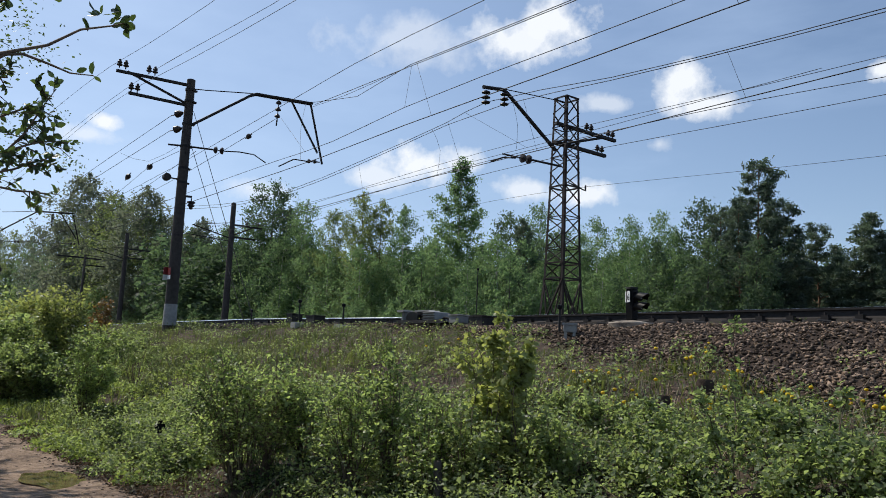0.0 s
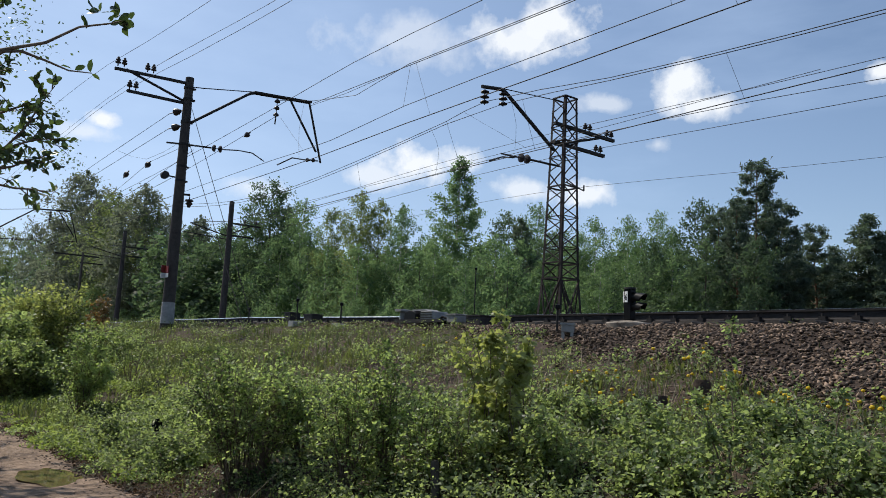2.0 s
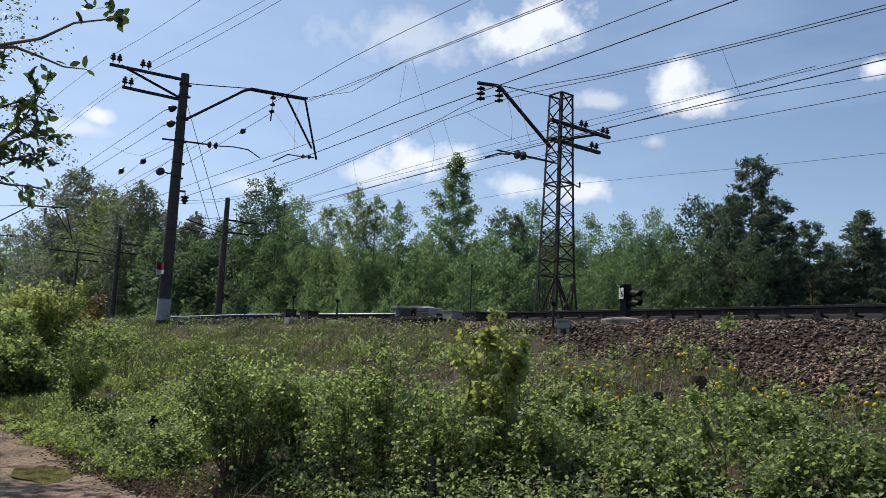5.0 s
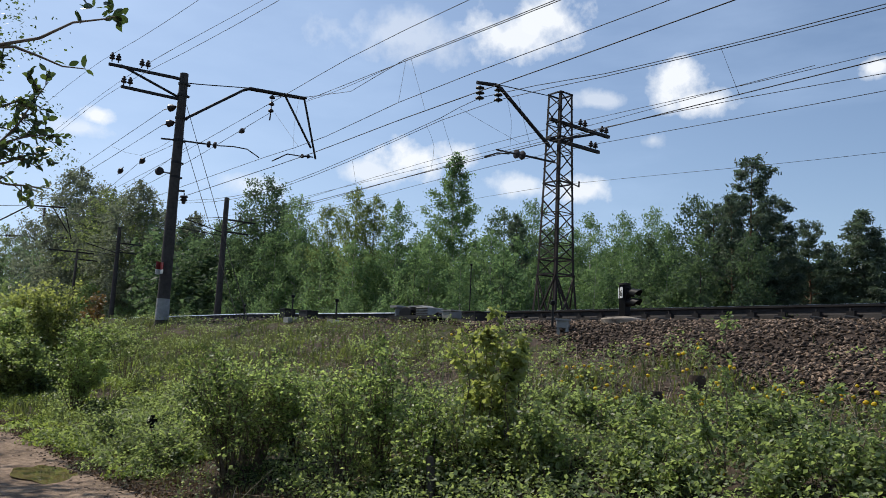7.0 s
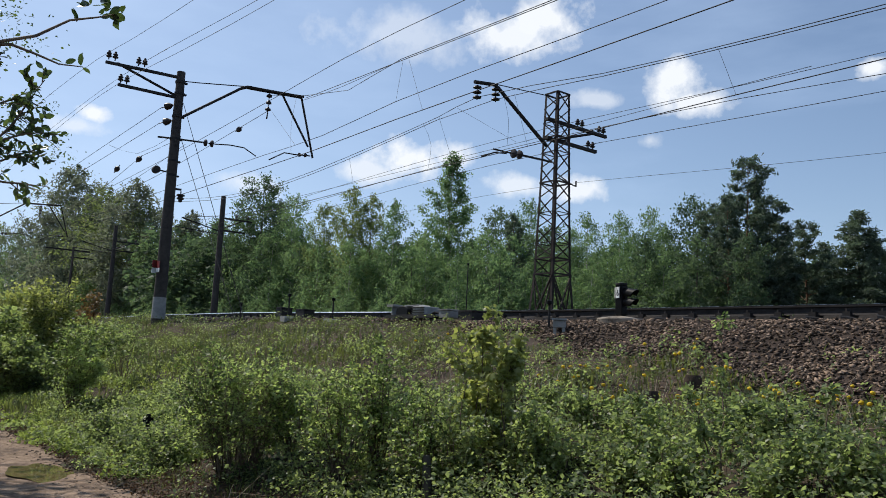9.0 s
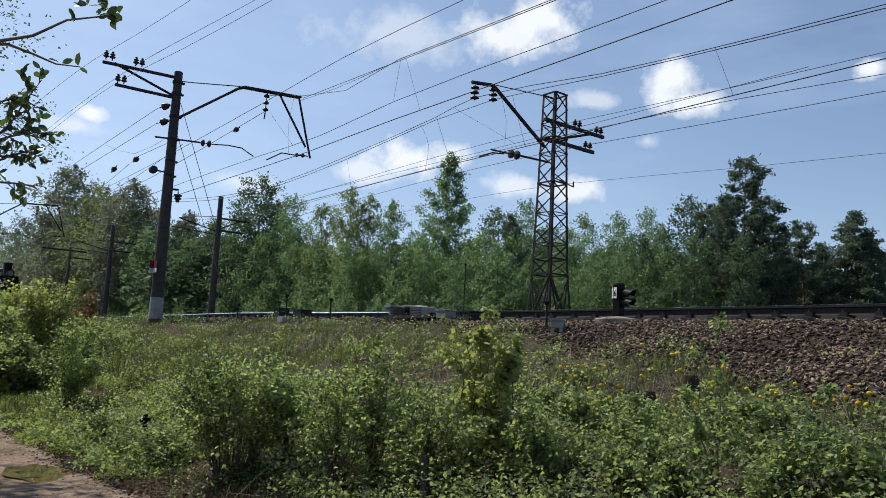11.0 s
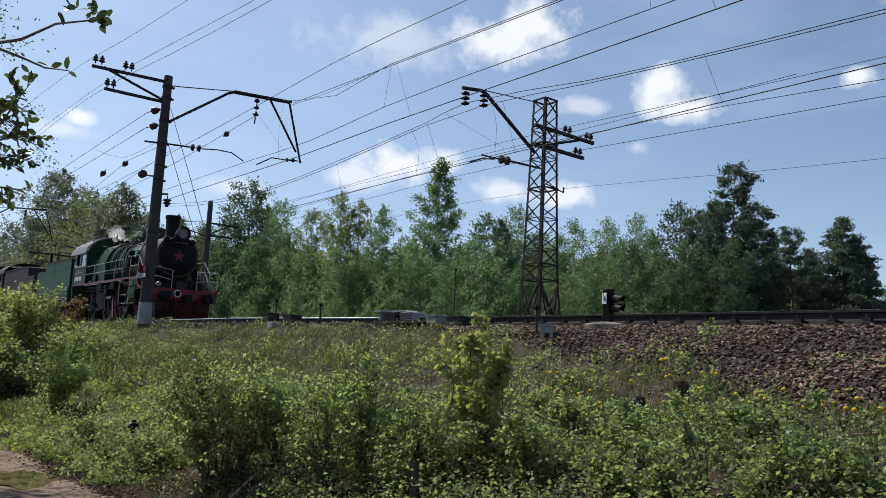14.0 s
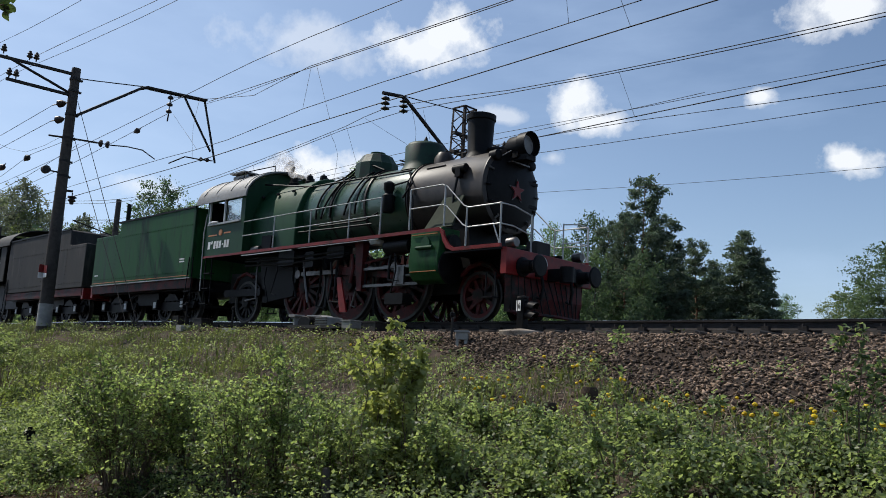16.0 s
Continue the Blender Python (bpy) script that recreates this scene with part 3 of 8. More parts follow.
def make_ground():
    xs = spaced((-4000, -400, 400), (-400, -60, 10), (-60, -25, 1.0), (-25, 8, 0.2), (8, 60, 2), (60, 400, 20), (400, 4000, 400))
    ys = spaced((-4000, -200, 400), (-200, -10, 10), (-10, 0, 1), (0, 13, 0.2), (13, 26, 0.6), (26, 100, 6), (100, 400, 50), (400, 4000, 400))
    v, f = grid(xs, ys)
    tagged(part("ground", mesh_np("ground", v, f, M["soil"], True), None), "dark soil with dead grass on a railway embankment", "ground", kind="structure")
    # the path: a trodden sheet with an uneven edge
    xs, ts = spaced((-80, -25, 0.8), (-25, 12, 0.15)), np.linspace(0, 1, 34)
    X, Tt = np.meshgrid(xs, ts, indexing="ij")
    far = 2.95 + 0.10 * np.sin(X * 1.3) + 0.06 * np.sin(X * 3.7 + 1) + 0.04 * np.sin(X * 9.1)
    Y = -2.6 + (far + 2.6) * Tt
    V = np.stack([X, Y, ground_z(X, Y) + 0.02 * np.sin(np.pi * Tt) ** 0.3 + 0.003], -1).reshape(-1, 3)
    i, j = np.meshgrid(np.arange(len(xs) - 1), np.arange(len(ts) - 1), indexing="ij")
    a = (i * len(ts) + j).ravel()
    tagged(part("path", mesh_np("path", V, np.stack([a, a + len(ts), a + len(ts) + 1, a + 1], 1), M["dirt"], True), None), "trodden sandy dirt path with damp ruts", "path", kind="structure")
    # puddle in its dip
    water = material("muddy puddle water", (0.10, 0.072, 0.034), (0.15, 0.11, 0.052), 3.0, 0.0, bump=0.0)
    for name, cx, cy, rx, ry in (("puddle", -10.6, 2.5, 0.85, 0.36),):
        b = Build()
        n = 40
        ring = []
        for k in range(n):
            t = 2 * math.pi * k / n
            r = 1 + 0.12 * math.sin(3 * t + 1) + 0.07 * math.sin(7 * t)
            ring.append((cx + rx * r * math.cos(t), cy + ry * r * math.sin(t)))
        zz = float(ground_z(cx, cy)) + 0.035
        b.add([(x, y, zz) for x, y in ring], [tuple(range(n))])
        tagged(part("puddle", b, water), "shallow muddy puddle on the dirt path", "puddle", kind="structure")
    # ballast bed: a cambered sheet over the top of the bank, spilling down the near slope
    xs = spaced((-260, -40, 5), (-40, -16, 0.8), (-16, 6, 0.2), (6, 200, 5))
    ts = np.linspace(0, 1, 60)
    X, Tt = np.meshgrid(xs, ts, indexing="ij")
    near = spill_edge(X)
    Y = near + (19.6 - near) * Tt
    Z = ground_z(X, Y) + 0.035 * smooth_step(0, 0.03, Tt) * (1 - smooth_step(0.97, 1, Tt)) - 0.02 * (1 - smooth_step(0, 0.02, Tt)) - 0.02 * smooth_step(0.98, 1, Tt)
    i, j = np.meshgrid(np.arange(len(xs) - 1), np.arange(len(ts) - 1), indexing="ij")
    a = (i * len(ts) + j).ravel()
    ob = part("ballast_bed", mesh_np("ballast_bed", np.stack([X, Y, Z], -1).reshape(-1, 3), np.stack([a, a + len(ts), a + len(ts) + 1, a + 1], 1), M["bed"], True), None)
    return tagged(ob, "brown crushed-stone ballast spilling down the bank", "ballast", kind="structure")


ballast_bed = make_ground()


# ---- the railway ----
def rail_lift(x):
    """The line rises a hand's width towards the far end of the view."""
    return 0.11 * float(np.interp(x, (-300, -60, -46, -36, -27, -19, -14), (0.2, 0.2, 0.3, 0.85, 1.0, 0.3, 0)))


RAIL_PROFILE = [(-0.066, 0), (0.066, 0), (0.066, 0.014), (0.018, 0.035), (0.010, 0.06), (0.010, 0.13), (0.037, 0.142), (0.037, 0.170), (0.028, 0.18), (-0.028, 0.18), (-0.037, 0.170), (-0.037, 0.142),
                (-0.010, 0.13), (-0.010, 0.06), (-0.018, 0.035), (-0.066, 0.014)]


def make_rail(y):
    xs = spaced((-300, -60, 20), (-60, -10, 1.0), (-10, 200, 10))
    b, h = Build(), Build()
    n = len(RAIL_PROFILE)
    ring = [[(x, y + u, RAIL_Z - 0.18 + w + rail_lift(x)) for u, w in RAIL_PROFILE] for x in xs]
    b.add([p for r in ring for p in r], [(i * n + k, i * n + (k + 1) % n, (i + 1) * n + (k + 1) % n, (i + 1) * n + k) for i in range(len(xs) - 1) for k in range(n)] + [tuple(range(n))])
    # below x = -17.5 bright strips down the head's sides imitate a sun glint
    top = [(-0.0385, -0.022), (-0.0375, -0.007), (-0.029, 0.0015), (0.029, 0.0015), (0.0375, -0.007), (0.0385, -0.022)]
    h.add([(x, y + u, RAIL_Z + (w if x < -17.5 else max(w, -0.001)) + rail_lift(x)) for x in xs for u, w in top], [(i * 6 + k, i * 6 + (k + 1) % 6, i * 6 + 6 + (k + 1) % 6, i * 6 + 6 + k) for i in range(len(xs) - 1) for k in range(6)])
    ob = tagged(part("rail", b, M["rail_side"]), "steel running rail with rusty web and polished head", "rail", "rails of the two tracks")
    part("running_surface", h, M["rail_top"], ob, "bright worn running surface with glint strips down its far sides")
    return ob


for y in (TRACK_Y - 0.78, TRACK_Y + 0.78, FAR_Y - 0.78, FAR_Y + 0.78):
    make_rail(y)


def make_sleepers():
    sl = Build().chamfer(-0.125, 0.125, -1.37, 1.37, -0.17, 0, 0.02).mesh("sleeper", False)
    sl.materials.append(M["sleeper"])
    clips = []
    for s in (-1, 1):
        clip = Build()
        clips.append(clip)
        clip.box(-0.08, 0.08, s * 0.78 - 0.19, s * 0.78 + 0.19, 0, 0.022).box(-0.06, 0.06, s * 0.78 - 0.15, s * 0.78 - 0.06, 0.022, 0.085).box(-0.035, 0.035, s * 0.78 + 0.06, s * 0.78 + 0.14, 0.022, 0.075)
        clip.tube([(0, s * 0.78 - 0.115, 0.07), (0, s * 0.78 - 0.115, 0.13)], 0.024, 6).tube([(0, s * 0.78 + 0.115, 0.07), (0, s * 0.78 + 0.115, 0.11)], 0.018, 6)
    clips = [c.mesh("rail_fastening", False) for c in clips]
    for c in clips:
        c.materials.append(M["rail_side"])
    rng = random.Random(4)
    for ty, x0, x1 in ((TRACK_Y, -58, 4), (FAR_Y, -44, 2)):
        x = x0
        while x < x1:
            s = thing("railway_sleeper", pose(x, ty + rng.uniform(-0.03, 0.03), RAIL_Z - 0.205 + rail_lift(x), 0, 0, rng.uniform(-0.8, 0.8)), "tarred wooden sleeper bedded in ballast", "sleeper", "sleepers of the tracks")
            part("beam", sl, None, s)
            for c in clips:
                part("fastening", c, None, s)
            x += 0.545


make_sleepers()


def insulator(b, x, y, z, h=0.26, r=0.085, up=True):
    """A pin insulator of two sheds on a steel pin."""
    s = 1 if up else -1
    prof = [(0, 0.022), (0.30, 0.022), (0.31, 0.9), (0.42, 1.0), (0.5, 0.55), (0.58, 0.6), (0.62, 0.85), (0.72, 0.8), (0.8, 0.45), (0.93, 0.45), (1.0, 0.3)]
    return b.lathe([(s * a * h, (q if q < 0.03 else q * r)) for a, q in prof], (x, y, z), "z", 10)


def string_insulator(b, p0, p1, n=3, r=0.13):
    """Dished discs on a rod between two points."""
    p0, p1 = Vector(p0), Vector(p1)
    b.tube([p0, p1], 0.02, 6)
    d = (p1 - p0)
    for i in range(n):
        c = p0 + d * ((i + 0.5) / n)
        w = d.normalized() * (d.length / n)
        b.tube([c - w * 0.34, c - w * 0.12, c + w * 0.08, c + w * 0.2], [r * 0.35, r * 0.9, r, r * 0.4], 12)
    return b


def concrete_mast(x, y, base_z, top_z, lean=0.0, label="weathered tapered concrete catenary mast, darkened as backlit"):
    m = thing("catenary_mast", pose(x, y, base_z), label, "catenary mast", "masts along the railway")
    h = top_z - base_z
    part("shaft", Build().lathe([(-0.4, 0.235), (0.0, 0.232), (0.74, 0.226), (h * 0.5, 0.19), (h - 0.02, 0.155), (h, 0.15)], axis="z", seg=20), M["concrete"], m)
    return m, h


def mast_with_arms(x, y, base_z, top_z):
    """Mast beside the near track: a bent bracket over the track, a registration arm, and two wire arms on the path side."""
    m, h = concrete_mast(x, y, base_z, top_z)
    W = lambda yy, zz, dx=0.0: Vector((dx, yy - y, zz - base_z))
    part("painted_foot", Build().lathe([(0.002, 0.242), (0.73, 0.235), (0.78, 0.2315)], axis="z", seg=20), M["whitewash"], m, "whitewashed foot band")
    for zz in (11.35, 10.9, 10.02, 9.15, 8.3, 7.75):
        part("clamp_band", Build().lathe([(-0.045, 0.19), (0.045, 0.19)], (0, 0, zz - base_z), "z", 16).box(-0.06, 0.06, 0.15, 0.26, zz - base_z - 0.03, zz - base_z + 0.03), M["steel"], m)
    b = Build()
    for dx in (-0.09, 0.09):
        b.tube([W(10.3, 10.02, dx), W(12.55, 11.72, dx), W(12.8, 11.84, dx), W(13.1, 11.86, dx), W(15.3, 12.03, dx)], 0.052, 8)
    for u in (0.15, 0.4, 0.65, 0.9):
        p = W(10.3, 10.02).lerp(W(12.55, 11.72), u)
        b.box(p.x - 0.1, p.x + 0.1, p.y - 0.05, p.y + 0.05, p.z - 0.02, p.z + 0.02)
    part("cantilever_arm", b, M["steel"], m, "bent channel-iron bracket over the track")
    part("stay_rod", Build().tube([W(10.2, 11.42), W(10.75, 11.5), W(13.0, 11.9)], 0.022, 6), M["steel"], m)
    part("drop_bracket", Build().tube([W(14.35, 11.95), W(15.72, 9.98)], 0.045, 8).tube([W(15.25, 12.0), W(15.97, 9.55)], 0.045, 8), M["steel"], m)
    i = string_insulator(Build(), W(13.8, 11.85), W(13.78, 11.0), 3, 0.12)
    part("hanging_insulator", i, M["porcelain"], m)
    part("clevis", Build().tube([W(13.78, 11.0), W(13.76, 10.75)], 0.03, 6), M["steel"], m)
    part("registration_tube", Build().tube([W(9.5, 9.1), W(10.1, 9.16), W(11.2, 9.24)], 0.035, 8).tube([W(11.7, 9.27), W(12.3, 9.36), W(12.9, 9.37), W(13.43, 9.13)], 0.024, 8), M["steel"], m, "thin tube that steadies the contact wire")
    part("registration_insulator", string_insulator(Build(), W(11.2, 9.24), W(11.7, 9.27), 2, 0.14), M["porcelain"], m)
    part("steady_arm", Build().tube([W(15.85, 9.62), W(15.3, 9.55), W(14.65, 9.52), W(14.0, 9.1)], 0.026, 8), M["steel"], m)
    part("steady_insulator", string_insulator(Build(), W(15.75, 9.62), W(15.2, 9.55), 2, 0.09), M["porcelain"], m)
    part("wire_arm", Build().box(-0.05, 0.05, 7.4 - y, 10.05 - y, -0.05, 0.05, Matrix.Translation((0, 0, 11.53 - base_z)) @ Euler((radians(2.4), 0, 0)).to_matrix().to_4x4()), M["steel"], m, bevel=0.008)
    part("wire_arm", Build().box(-0.05, 0.05, 7.9 - y, 10.0 - y, -0.05, 0.05, Matrix.Translation((0, 0, 10.74 - base_z)) @ Euler((radians(1.0), 0, 0)).to_matrix().to_4x4()), M["steel"], m, bevel=0.008)
    part("wire_arm_strut", Build().tube([W(7.8, 11.48), W(10.02, 10.8)], 0.05, 6), M["steel"], m)
    for yy, zz in ((7.5, 11.53), (7.72, 11.54), (8.55, 11.57), (8.77, 11.58), (7.98, 10.77), (8.2, 10.78)):
        part("pin_insulator", insulator(Build(), 0, yy - y, zz - base_z, 0.34, 0.105), M["porcelain"], m)
    part("strain_insulator", string_insulator(Build(), W(10.0, 10.45), W(9.7, 10.38, -0.6), 1, 0.14), M["porcelain"], m)
    part("strain_insulator", string_insulator(Build(), W(10.0, 9.85), W(9.7, 9.78, -0.6), 1, 0.14), M["porcelain"], m)
    part("arm_fitting", Build().tube([W(10.1, 7.85), W(9.6, 7.87)], 0.03, 6).lathe([(-0.12, 0.05), (-0.1, 0.14), (0.1, 0.14), (0.12, 0.05)], W(9.55, 7.87), "x", 12), M["steel"], m)
    part("arm_fitting", Build().tube([W(10.1, 7.25), W(10.55, 7.28)], 0.045, 6), M["steel"], m)
    part("pin_insulator", insulator(Build(), 0, 10.55 - y, 7.22 - base_z, 0.42, 0.16, False), M["porcelain"], m)
    return m


mast_a = mast_with_arms(-29.33, 10.14, 2.42, 11.76)
sign = thing("mast_sign", pose(-29.33, 10.14, 4.15), "small red and white plate strapped to the mast", "sign")
part("red_plate", Build().box(-0.1, -0.08, -0.36, -0.02, 0.12, 0.40).box(0.02, 0.3, -0.235, -0.215, 0.1, 0.36), M["red"], sign)
part("white_plate", Build().box(-0.1, -0.08, -0.36, -0.02, -0.08, 0.11).box(0.02, 0.3, -0.235, -0.215, -0.06, 0.09), M["white"], sign)
mast_far = mast_with_arms(-69.0, 8.7, 2.2, 11.6)


def far_mast(x, y, base_z, top_z):
    m, h = concrete_mast(x, y, base_z, top_z, label="grey concrete catenary mast beside the far track")
    b = Build()
    b.tube([(0, -0.1, h - 2.3), (0, -2.6, h - 1.75)], 0.045, 6).tube([(0, -0.1, h - 1.3), (0, -2.6, h - 1.75)], 0.02, 6)
    b.tube([(0, -0.1, h - 2.5), (0, -3.3, h - 2.35)], 0.03, 6)
    part("bracket", b, M["steel"], m)
    part("wire_arm", Build().box(-0.05, 0.05, 0.1, 2.1, h - 1.47, h - 1.36), M["steel"], m)
    part("wire_arm", Build().box(-0.05, 0.05, 0.1, 1.65, h - 2.27, h - 2.16), M["steel"], m)
    part("wire_arm_strut", Build().tube([(0, 0.1, h - 2.1), (0, 1.4, h - 1.45)], 0.045, 6), M["steel"], m)
    for yy in (1.0, 1.8):
        part("pin_insulator", insulator(Build(), 0, yy, h - 1.37, 0.3, 0.1), M["porcelain"], m)
    return m


far_mast(-48.9, 20.4, 2.2, 11.1)
far_mast(-72.3, 20.6, 2.2, 11.5)
cross = thing("telegraph_pole", pose(-86.0, 20.6, 2.0), "far wooden line pole with a crossarm", "utility pole")
part("shaft", Build().tube([(0, 0, -0.3), (0, 0, 8.6)], 0.15, 10, 0.11), M["bark"], cross)
part("crossarm", Build().box(-0.06, 0.06, -2.6, 1.6, 8.2, 8.34).box(-0.06, 0.06, -0.2, 2.0, 7.5, 7.62), M["steel"], cross)


def lattice_tower(x, y, base_z):
    """Four-legged riveted lattice mast, splayed at the foot, with a bracket towards the tracks and two wire arms behind."""
    m = thing("lattice_mast", pose(x, y, base_z), "tall brown steel lattice mast with splayed feet", "catenary mast", "masts along the railway")
    H = 11.15 - base_z

    def half(z):
        return float(np.interp(z, (0, 2.2, H * 0.62, H), (0.62, 0.46, 0.38, 0.31)))
    levels = [0.0, 2.2] + list(np.linspace(2.2, H, 13)[1:])
    corners = ((-1, -1), (1, -1), (1, 1), (-1, 1))
    for cx, cy in corners:
        ell = [(0, 0), (-0.09, 0), (-0.09, -0.012), (-0.012, -0.012), (-0.012, -0.09), (0, -0.09)]
        v = [(cx * (half(z) + u), cy * (half(z) + w), z) for z in levels for u, w in ell]
        f = [(i * 6 + k, i * 6 + (k + 1) % 6, i * 6 + 6 + (k + 1) % 6, i * 6 + 6 + k) for i in range(len(levels) - 1) for k in range(6)]
        part("leg", Build().add(v, f + [(0, 1, 2, 3, 4, 5), tuple(range(len(v) - 6, len(v)))]), M["lattice"], m, smooth=False)
    for side in range(4):
        (ax, ay), (bx, by) = corners[side], corners[(side + 1) % 4]
        for i, (z0, z1) in enumerate(zip(levels, levels[1:])):
            h0, h1 = half(z0), half(z1)
            P = [Vector((ax * h0, ay * h0, z0)), Vector((bx * h0, by * h0, z0)), Vector((ax * h1, ay * h1, z1)), Vector((bx * h1, by * h1, z1))]
            part("brace", Build().tube([P[0], P[3]] if i % 2 else [P[1], P[2]], 0.024, 4), M["lattice"], m, smooth=False)
            if i == 0:
                part("brace", Build().tube([P[0], P[3]], 0.035, 4), M["lattice"], m, smooth=False)
                part("brace", Build().tube([P[0].lerp(P[1], 0.5), P[2]], 0.03, 4), M["lattice"], m, smooth=False)
            if i in (0, 1, 6, 9, 12):
                part("brace", Build().tube([P[2], P[3]], 0.036, 4), M["lattice"], m, smooth=False)
            elif i % 2 == 0:
                part("brace", Build().tube([P[2], P[3]], 0.02, 4), M["lattice"], m, smooth=False)
    W = lambda yy, zz, dx=0.0: Vector((dx, yy - y, zz - base_z))
    part("cantilever_arm", Build().tube([W(19.9, 9.15), W(17.5, 10.68), W(17.3, 10.74), W(16.45, 10.62)], 0.065, 8), M["steel"], m, "bent tube bracket over the far track")
    part("stay_rod", Build().tube([W(17.4, 10.78), W(20.0, 11.0)], 0.018, 6), M["steel"], m)
    for yy, zz in ((16.58, 10.55), (17.4, 10.68)):
        part("hanging_insulator", string_insulator(Build(), W(yy, zz), W(yy, zz - 0.52), 3, 0.15), M["porcelain"], m)
    part("registration_tube", Build().tube([W(20.2, 8.62), W(18.75, 8.58)], 0.04, 8).tube([W(18.2, 8.55), W(17.4, 8.53)], 0.03, 8).tube([W(18.0, 8.5), W(17.45, 8.42), W(16.9, 8.18)], 0.025, 8), M["steel"], m)
    part("registration_insulator", string_insulator(Build(), W(18.75, 8.58), W(18.2, 8.55), 2, 0.16), M["porcelain"], m)
    for z, tip in ((10.15, 23.1), (9.45, 22.55)):
        part("wire_arm", Build().box(-0.06, 0.06, -0.5, tip - y, z - base_z - 0.06, z - base_z + 0.06), M["steel"], m, bevel=0.01)
    part("wire_arm_strut", Build().tube([W(20.4, 9.5), W(22.3, 10.1)], 0.05, 6), M["steel"], m)
    for yy, zz in ((21.5, 10.2), (21.75, 10.2), (22.7, 10.2), (22.95, 10.2), (22.1, 9.5), (22.35, 9.5)):
        part("pin_insulator", insulator(Build(), 0, yy - y, zz - base_z, 0.3, 0.1), M["porcelain"], m)
    part("step_bracket", Build().tube([W(20.6, 8.1), W(21.5, 7.95)], 0.025, 6).tube([W(21.5, 7.95), W(21.5, 8.15)], 0.03, 6), M["steel"], m)
    part("footing", Build().box(-1.3, 1.3, -1.3, 1.3, -0.9, 0.0), M["concrete"], m)
    return m


lattice_tower(-19.55, 20.4, 2.4)


# ---- overhead wires: distance across, then (x / y, rise / y) from the eye, at which the wire passes ----
def wire(pts, r=0.009, label="dark overhead cable strung along the railway", name="overhead_wire"):
    """A cable through points, rounded between them."""
    P = np.array(pts, float)
    s = np.concatenate([[0], np.cumsum(np.linalg.norm(np.diff(P, axis=0), axis=1))])
    out = []
    tang = np.gradient(P, s, axis=0)
    for i in range(len(P) - 1):
        h = s[i + 1] - s[i]
        for u in np.linspace(0, 1, max(2, int(h / 2.5)), endpoint=False):
            out.append((2 * u**3 - 3 * u**2 + 1) * P[i] + (u**3 - 2 * u**2 + u) * h * tang[i] + (3 * u**2 - 2 * u**3) * P[i + 1] + (u**3 - u**2) * h * tang[i + 1])
    out.append(P[-1])
    v, f = tubes_np([(np.array(out), r, r)], 6)
    return tagged(part(name, mesh_np(name, v, f, M["wire"], True), None), label, "cable", "wires of the railway")


def run(y, *ratios, r=0.009, lift=0.0, **kw):
    """A wire at y: ratios are (x / y, (z - 1.6) / y) or with a y of their own as third."""
    pts = []
    for q in ratios:
        yy = q[2] if len(q) > 2 else y
        pts.append((q[0] * yy, yy, 1.6 + q[1] * yy + lift))
    return wire(pts, r, **kw)


CONTACT = "grooved copper contact wire above the track"
run(13.8, (-6.0, 0.63), (-2.63, 0.697), (-2.0, 0.724), (-1.7, 0.738), (-1.2, 0.736), (0.0, 0.70), (2.0, 0.68), r=0.011)
run(13.3, (-2.12, 0.735, 13.78), (-1.90, 0.683, 15.2), (-1.451, 0.667, 13.9), (-0.953, 0.652), (0.0, 0.64), (2.0, 0.66), r=0.011)
run(13.3, (-1.90, 0.676, 15.2), (-1.451, 0.663, 13.9), (-0.953, 0.648), (0.0, 0.636), (2.0, 0.655), r=0.011)
run(13.3, (-1.92, 0.673, 15.2), (-1.72, 0.663, 14.5), (-1.49, 0.664, 13.9), r=0.008)
run(13.2, (-5.0, 0.56), (-2.12, 0.555, 13.7), (-1.79, 0.551), (-1.465, 0.569), (-0.93, 0.570), (0.0, 0.566), (2.0, 0.56), r=0.010)
run(13.24, (-6.0, 0.532), (-2.32, 0.519), (-1.85, 0.518), (-1.46, 0.526), (-0.93, 0.529), (-0.6, 0.532), (2.0, 0.53), r=0.013, label=CONTACT)
run(13.76, (-6.0, 0.62), (-2.86, 0.639), (-2.13, 0.688), r=0.011)
run(17.3, (-2.9, 0.52), (-2.5, 0.475), (-1.99, 0.455), (-1.66, 0.472), (-1.303, 0.499), (-1.177, 0.514, 16.6), (-0.856, 0.482), (-0.396, 0.457), (0.5, 0.45), (2.0, 0.50), r=0.011)
run(17.4, (-2.9, 0.51), (-2.5, 0.466), (-1.995, 0.448), (-1.671, 0.464), (-1.125, 0.497), (-0.856, 0.477), (-0.396, 0.452), (0.5, 0.445), (2.0, 0.49), r=0.011)
run(17.3, (-5.0, 0.385), (-1.888, 0.383), (-1.333, 0.388), (-1.005, 0.387), (-0.61, 0.388), (-0.398, 0.3877), (2.0, 0.388), r=0.013, label=CONTACT)
run(17.2, (-5.0, 0.41), (-1.7, 0.402), (-1.0, 0.398), (-0.5, 0.402), r=0.007)
run(22.8, (-2.2, 0.37), (-0.86, 0.389), (-0.601, 0.381), (-0.399, 0.368), (0.5, 0.35), (2.0, 0.37), r=0.011)
run(21.6, (-2.2, 0.39), (-0.905, 0.410), (-0.601, 0.400), (-0.398, 0.396), (0.5, 0.38), (2.0, 0.40), r=0.009)
